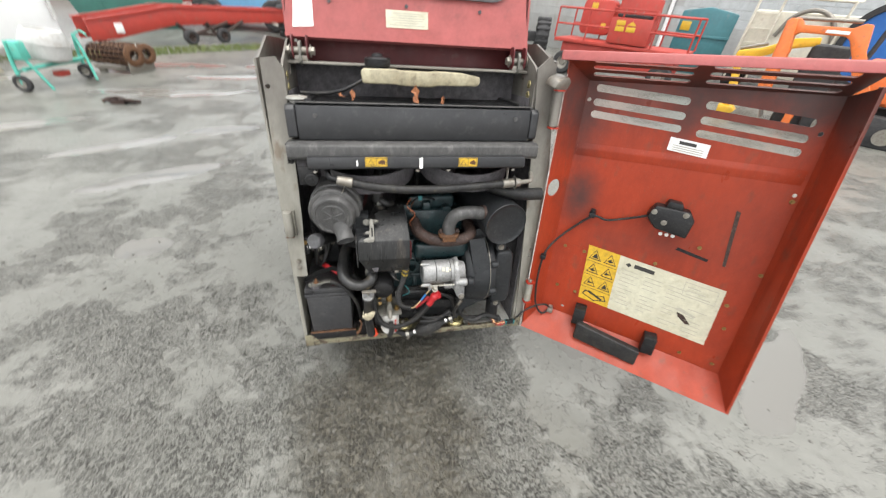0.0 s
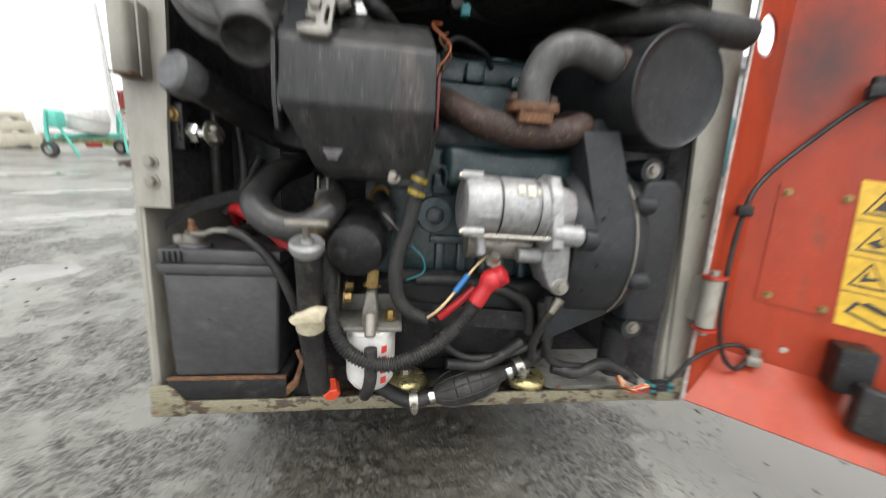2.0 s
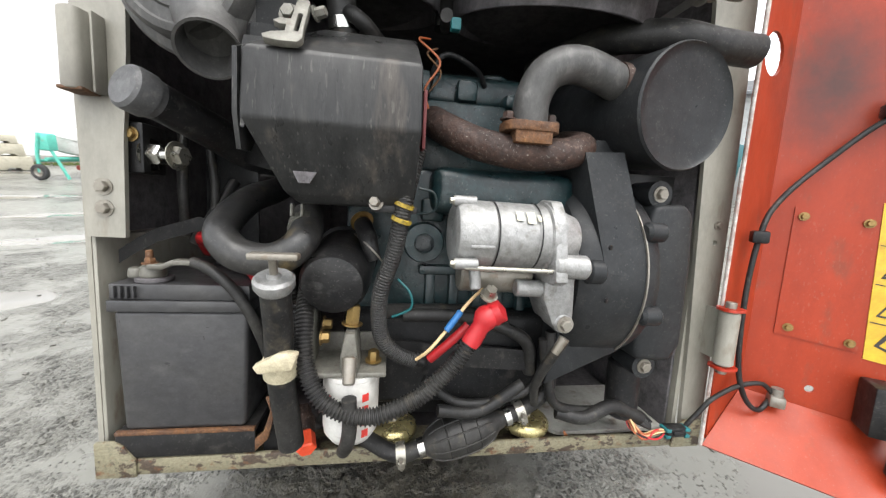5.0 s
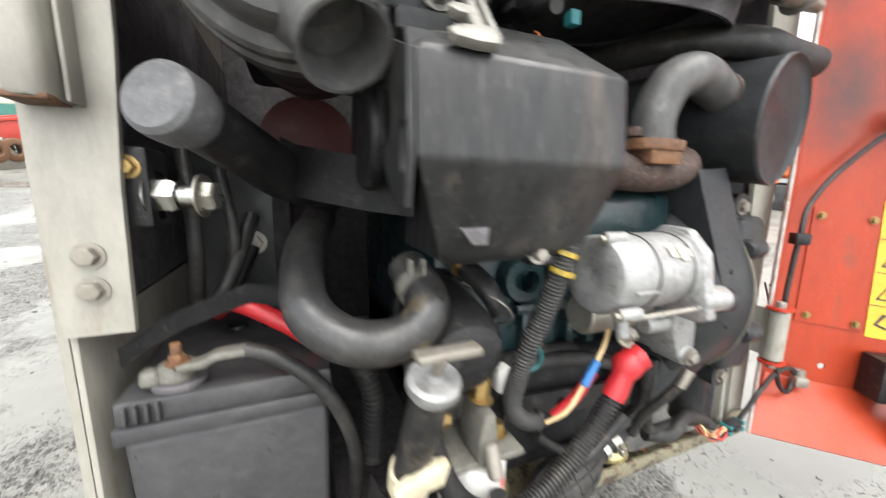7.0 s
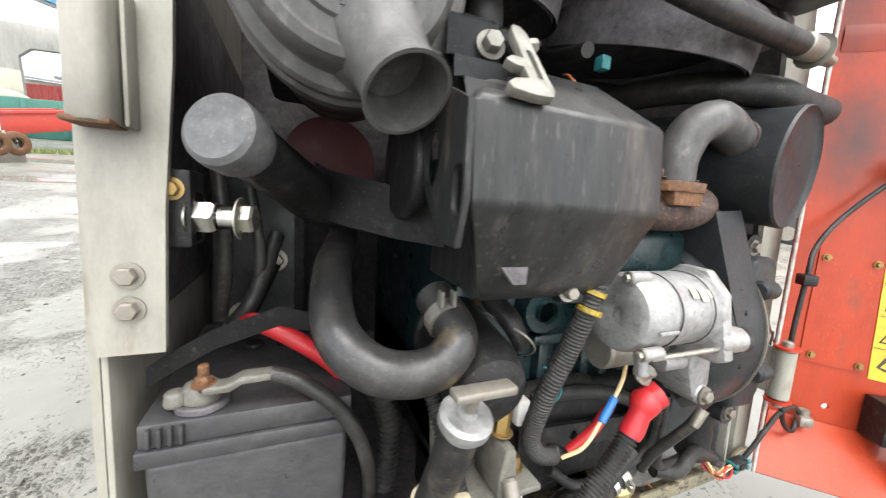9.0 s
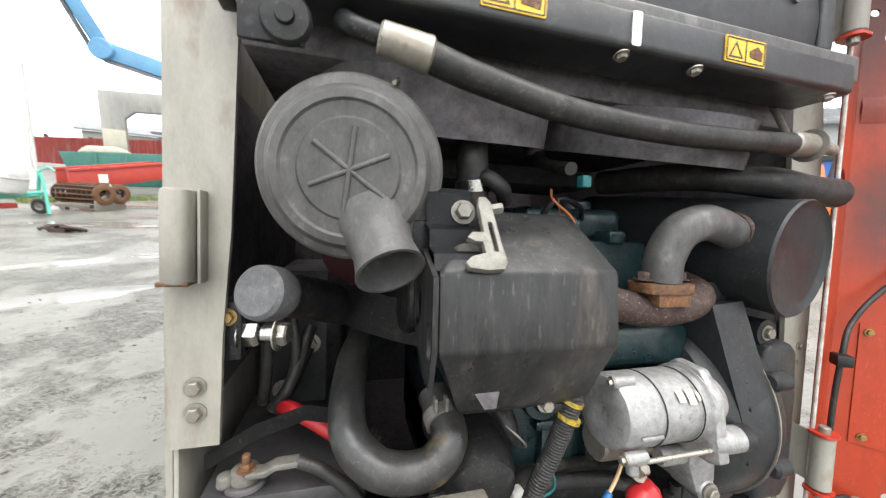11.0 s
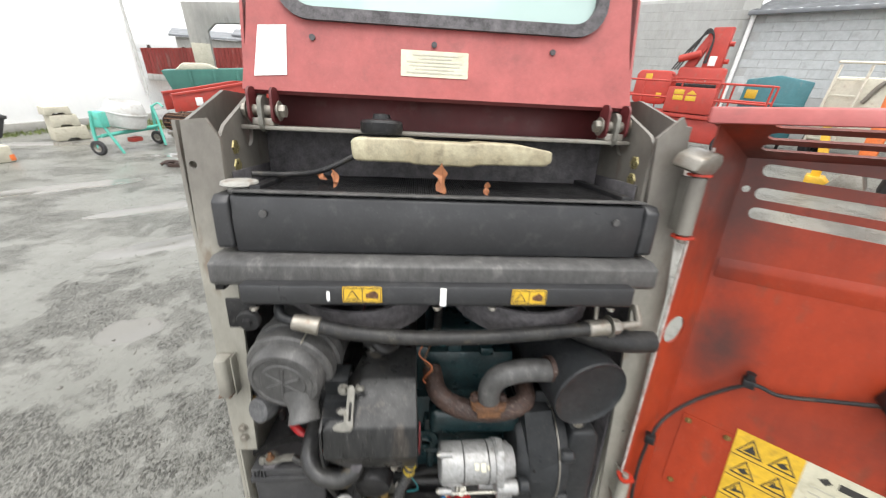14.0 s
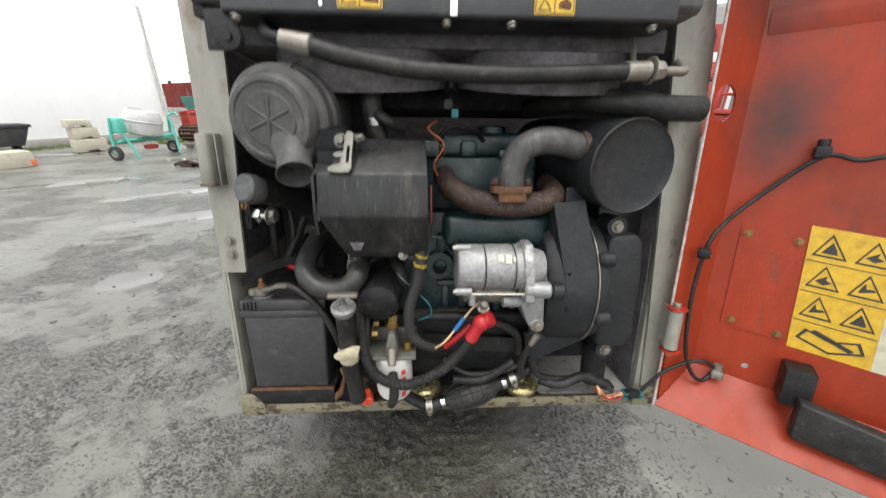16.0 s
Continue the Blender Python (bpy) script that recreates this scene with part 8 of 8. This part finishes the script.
def digger():
    m = facing(about(52.4, 7.2), about(63.2, 7.2))
    t = thing("mini_digger", "orange mini excavator with its arm folded", "excavator", m)

    def arm(name, outline, y0, y1, mat):
        return part(name, bev(prism(bmesh.new(), outline, y0, y1, "y"), 0.015), mat, t)
    arm("boom", [(0.05, 1.20), (0.02, 1.34), (0.06, 1.40), (0.14, 1.40), (0.20, 1.33), (0.70, 1.34), (0.80, 1.40), (0.87, 1.39), (0.96, 1.10), (1.40, 0.42), (1.22, 0.36), (0.86, 1.02), (0.74, 1.20), (0.68, 1.24), (0.20, 1.24), (0.14, 1.18)], 0.06, 0.20, digger_orange)
    arm("dipper", [(0.00, 1.36), (0.04, 1.40), (0.11, 1.39), (0.15, 1.22), (0.20, 1.02), (0.22, 0.55), (0.16, 0.30), (0.08, 0.30), (0.06, 0.60), (0.04, 0.95)], 0.03, 0.23, digger_orange)
    part("bucket", bev(prism(bmesh.new(), [(0.04, 0.30), (0.22, 0.30), (0.30, 0.12), (0.20, 0.0), (-0.02, 0.0), (-0.08, 0.10)], -0.05, 0.32, "y"), 0.015), old_steel, t)
    part("ram", rod(bmesh.new(), (0.10, 0.13, 1.40), (0.76, 0.13, 1.415), 0.024, seg=12), old_steel, t)
    part("maker_plate", solid((0.46, 0.052, 1.262), (0.70, 0.058, 1.30), 0.002), label_white, t)
    part("house", solid((1.05, 0.5, 0.48), (2.0, 1.5, 1.0), 0.06), digger_orange, t)
    part("engine_cover", solid((1.2, 0.45, 0.52), (1.9, 0.499, 0.9), 0.04), digger_orange, t)
    part("seat", solid((1.25, 0.8, 1.0), (1.7, 1.2, 1.5), 0.06), tyre_black, t)
    for x in (1.0, 1.95):
        part("canopy_post", rod(bmesh.new(), (x, 0.7, 1.0), (x + 0.05, 0.8, 1.9), 0.03, seg=8), tyre_black, t)
    for y in (0.30, 1.30):
        bm = bmesh.new()
        prism(bm, [(0.75, 0.10), (0.95, 0.0), (2.0, 0.0), (2.2, 0.10), (2.22, 0.26), (2.0, 0.38), (0.95, 0.38), (0.74, 0.26)], y, y + 0.25, "y")
        tr = part("track", bev(bm, 0.02), tyre_black, t)
        for k in range(4):
            part("track_roller", rod(bmesh.new(), (1.0 + 0.33 * k, y - 0.02, 0.16), (1.0 + 0.33 * k, y, 0.16), 0.11, seg=18), old_steel, tr)
    part("blade", solid((0.55, 0.2, 0.05), (0.65, 1.6, 0.40), 0.02), digger_orange, t)
    y = thing("yellow_digger_arm", "yellow excavator arm folded down onto the ground", "excavator", facing(about(49.2, 7.6), about(54.0, 7.6)))
    bm = bmesh.new()
    prism(bm, [(0.0, 0.86), (0.02, 0.93), (0.09, 0.95), (0.30, 1.00), (0.62, 1.16), (0.90, 1.20), (0.92, 1.10), (0.64, 1.03), (0.32, 0.88), (0.10, 0.82)], 0.0, 0.15, "y")
    part("boom", bev(bm, 0.015), arm_yellow, y)
    part("ram", rod(bmesh.new(), (0.02, 0.075, 0.955), (0.34, 0.075, 1.06), 0.025, seg=10), old_steel, y)
    bm = bmesh.new()
    prism(bm, [(0.01, 0.86), (0.08, 0.90), (0.24, 0.40), (0.26, 0.05), (0.16, 0.05), (0.12, 0.38)], 0.02, 0.13, "y")
    part("dipper", bev(bm, 0.012), arm_yellow, y)
    part("bucket", bev(prism(bmesh.new(), [(0.10, 0.14), (0.30, 0.14), (0.42, 0.02), (0.30, 0.0), (0.12, 0.0)], -0.06, 0.22, "y"), 0.012), arm_yellow, y)
    part("base", solid((0.86, -0.1, 0.0), (1.3, 0.4, 1.12), 0.05), tyre_black, y)



def tractor(b0, b1, d, rim, label):
    t = thing("tractor", label, "tractor", facing(about(b0, d), about(b1, d)), "parked tractors")
    L = (about(b1, d) - about(b0, d)).length
    for x in (0.0, L):
        ty = wheel("wheel", t, (x, 0, 0.47), (1, 0, 0), 0.47, 0.36, rim)
        for k in range(18):
            mm = Matrix.Translation((x, 0, 0.47)) @ Matrix.Rotation(k * math.pi / 9, 4, "X")
            part("tread_lug", solid((-0.19, -0.03, 0.455), (0.19, 0.03, 0.50), 0.006), tyre_black, ty, "", 35, mm)
    part("axle", solid((0.1, -0.15, 0.35), (L - 0.1, 0.15, 0.6), 0.03), tyre_black, t)
    part("body", solid((L * 0.3, -0.1, 0.6), (L * 0.7, 1.8, 1.2), 0.05), rim, t)


def walls_right():
    pts = [about(-2, 21), about(40.0, 14.2), about(78, 15.5), about(120, 16)]
    for n, (a, b, h, mat, bw, bh) in enumerate(((pts[0], pts[1], 3.44, wall_stone, 0.44, 0.24), (pts[1], pts[2], 3.02, wall_block, 0.44, 0.215))):
        m = facing(a, b)
        L = (b - a).length
        wall = part(("wall_north", "wall_east")[n], solid((0, 0.02, -0.1), (L, 0.4, h), 0.01), (wall_stone, mortar)[n], None, "", 35, m)
        tagged(wall, ("weathered grey stone block wall", "pale grey concrete block wall")[n], "wall", "", "structure")
        rng = random.Random(3 + n)
        shapes = []
        for k in range(6):
            bm = bmesh.new()
            box(bm, (0.004, (0.017, 0.013)[n] - rng.uniform(0.0, 0.006), 0.004), (bw - 0.004, 0.03, bh - 0.004))
            bev(bm, 0.006, 1)
            me = bpy.data.meshes.new("block")
            bm.to_mesh(me), bm.free()
            me.materials.append(mat)
            shapes.append(me)
        made = 0
        zr = int(h / bh)
        for r in range(zr - 1, -1, -1):
            for c in range(int(L / bw)):
                x = c * bw + (bw / 2 if r % 2 else 0)
                if made < 290 and r * bh > 0.9 and (x > L * 0.30 if n == 0 else x < L * 0.75) and x + bw < L:
                    ob = new("block", rng.choice(shapes))
                    ob.parent, ob.location = wall, (x, 0, r * bh)
                    made += 1
    m = facing(pts[1], pts[2])
    L = (pts[2] - pts[1]).length
    roof = thing("sheet_roof", "dark corrugated sheet roof over the block wall", "roof", m, "", "structure")
    bm = bmesh.new()
    vs = []
    for k in range(int(L / 0.08)):
        z = 0.02 * math.sin(k * math.pi / 2)
        vs.append((bm.verts.new((-0.15 + k * 0.08, -0.25, 3.05 + z)), bm.verts.new((-0.15 + k * 0.08, 4, 4.15 + z))))
    for p, q in zip(vs, vs[1:]):
        bm.faces.new((p[0], q[0], q[1], p[1]))
    bmesh.ops.solidify(bm, geom=list(bm.faces), thickness=0.03)
    part("roof_sheet", bm, roof_sheet, roof)
    part("gutter", solid((-0.15, -0.33, 2.95), (L, -0.22, 3.05), 0.02), roof_sheet, roof)
    part("down_pipe", rod(bmesh.new(), (-0.05, -0.10, 0.0), (-0.05, -0.10, 3.02), 0.055, seg=12), label_white, roof)


def grass_strip():
    rng = random.Random(11)
    bm = bmesh.new()
    for k in range(5200):
        if k % 3:
            b = rng.uniform(-33, -6)
            p = about(b, 8.7 + (b + 33) * 0.055 + rng.uniform(-0.35, 0.5))
        else:
            b = rng.uniform(-64, -35)
            u = rng.uniform(0, 1)
            p = swung(-8.2, 2.4).lerp(swung(-5.12, 7.75), u) + Vector((0.86, -0.5, 0)) * rng.uniform(0.06, 0.4)
        h, a = rng.uniform(0.02, 0.07), rng.uniform(0, 6.28)
        dx, dy = 0.012 * math.cos(a), 0.012 * math.sin(a)
        v = [bm.verts.new((p.x - dx, p.y - dy, -0.01)), bm.verts.new((p.x + dx, p.y + dy, -0.01)), bm.verts.new((p.x + rng.uniform(-0.05, 0.05), p.y + rng.uniform(-0.05, 0.05), h))]
        bm.faces.new(v)
    tagged(part("grass", bm, grass_green), "thin rough grass along the yard's edge", "grass", "", "stuff")


def yard_litter():
    bm = bmesh.new()
    for k in range(5):
        tube(bm, [(0.05 * k - 0.12, 0.02 * k, 0.02), (0.05 * k - 0.05, 0.06 - 0.03 * k, 0.05 + 0.01 * (k % 3)), (0.05 * k + 0.06, 0.03, 0.015)], 0.018, 6, 3)
    box(bm, (-0.02, -0.04, 0.0), (0.12, 0.05, 0.04))
    ob = part("scrap", bm, rust, None, "", 35, Matrix.Translation(Vector((-3.1, 4.1, 0.0))))
    tagged(ob, "small rusty scrap lying on the wet yard", "scrap")
    bm = bmesh.new()
    for k in range(7):
        a = k * 0.9
        tube(bm, [(0, 0.0, 0.01), (0.04 * math.cos(a), 0.04 * math.sin(a), 0.08), (0.09 * math.cos(a + 0.4), 0.09 * math.sin(a + 0.4), 0.16 + 0.02 * (k % 3))], 0.004, 5, 3)
    ob = part("twigs", bm, soot, None, "", 35, pose(1.62, 0.42, 0.0))
    tagged(ob, "dead twigs standing on the yard", "twigs")
    rng = random.Random(4)
    shapes = []
    for k in range(4):
        bm = bmesh.new()
        bmesh.ops.create_icosphere(bm, subdivisions=1, radius=1)
        for v in bm.verts:
            v.co *= rng.uniform(0.7, 1.15)
            v.co.z *= 0.6
        me = bpy.data.meshes.new("pebbles")
        bm.to_mesh(me)
        shapes.append(me)
        bm.free()
    bm = bmesh.new()
    for k in range(700):
        x, y = rng.uniform(-2.2, 1.6), rng.uniform(-1.2, 2.2)
        s = rng.uniform(0.003, 0.009) * (1.6 if rng.random() < 0.04 else 1)
        n0 = len(bm.verts)
        bm.from_mesh(shapes[k % 4])
        bm.verts.ensure_lookup_table()
        mm = Matrix.Translation((x, y, level(x, y) + 0.2 * s)) @ Matrix.Rotation(rng.uniform(0, 6), 4, "Z") @ Matrix.Diagonal((s, s, s, 1))
        for v in bm.verts[n0:]:
            v.co = mm @ v.co
    for me in shapes:
        bpy.data.meshes.remove(me)
    tagged(part("pebbles", bm, surface("wet_stone", (0.13, 0.125, 0.11), 0.4, 0, (0.07, 0.066, 0.058), 0.7, 30, None, 0, 1, 0.2)), "scattered small wet stones on the yard", "gravel", "", "stuff")


cement_mixer()
cage_roller()
conveyor()
concrete_blocks()
yard_bin()
white_building()
gantry()
red_fence()
green_container()
boom_lift()
platform_lift()
teal_bins()
trailers()
digger()
tractor(-8.0, 0.5, 12.2, tank_blue, "blue tractor with large black lugged tyres")
tractor(17.5, 25.0, 12.2, old_steel, "grey tractor with large black lugged tyres")
grass_strip()
yard_litter()
walls_right()
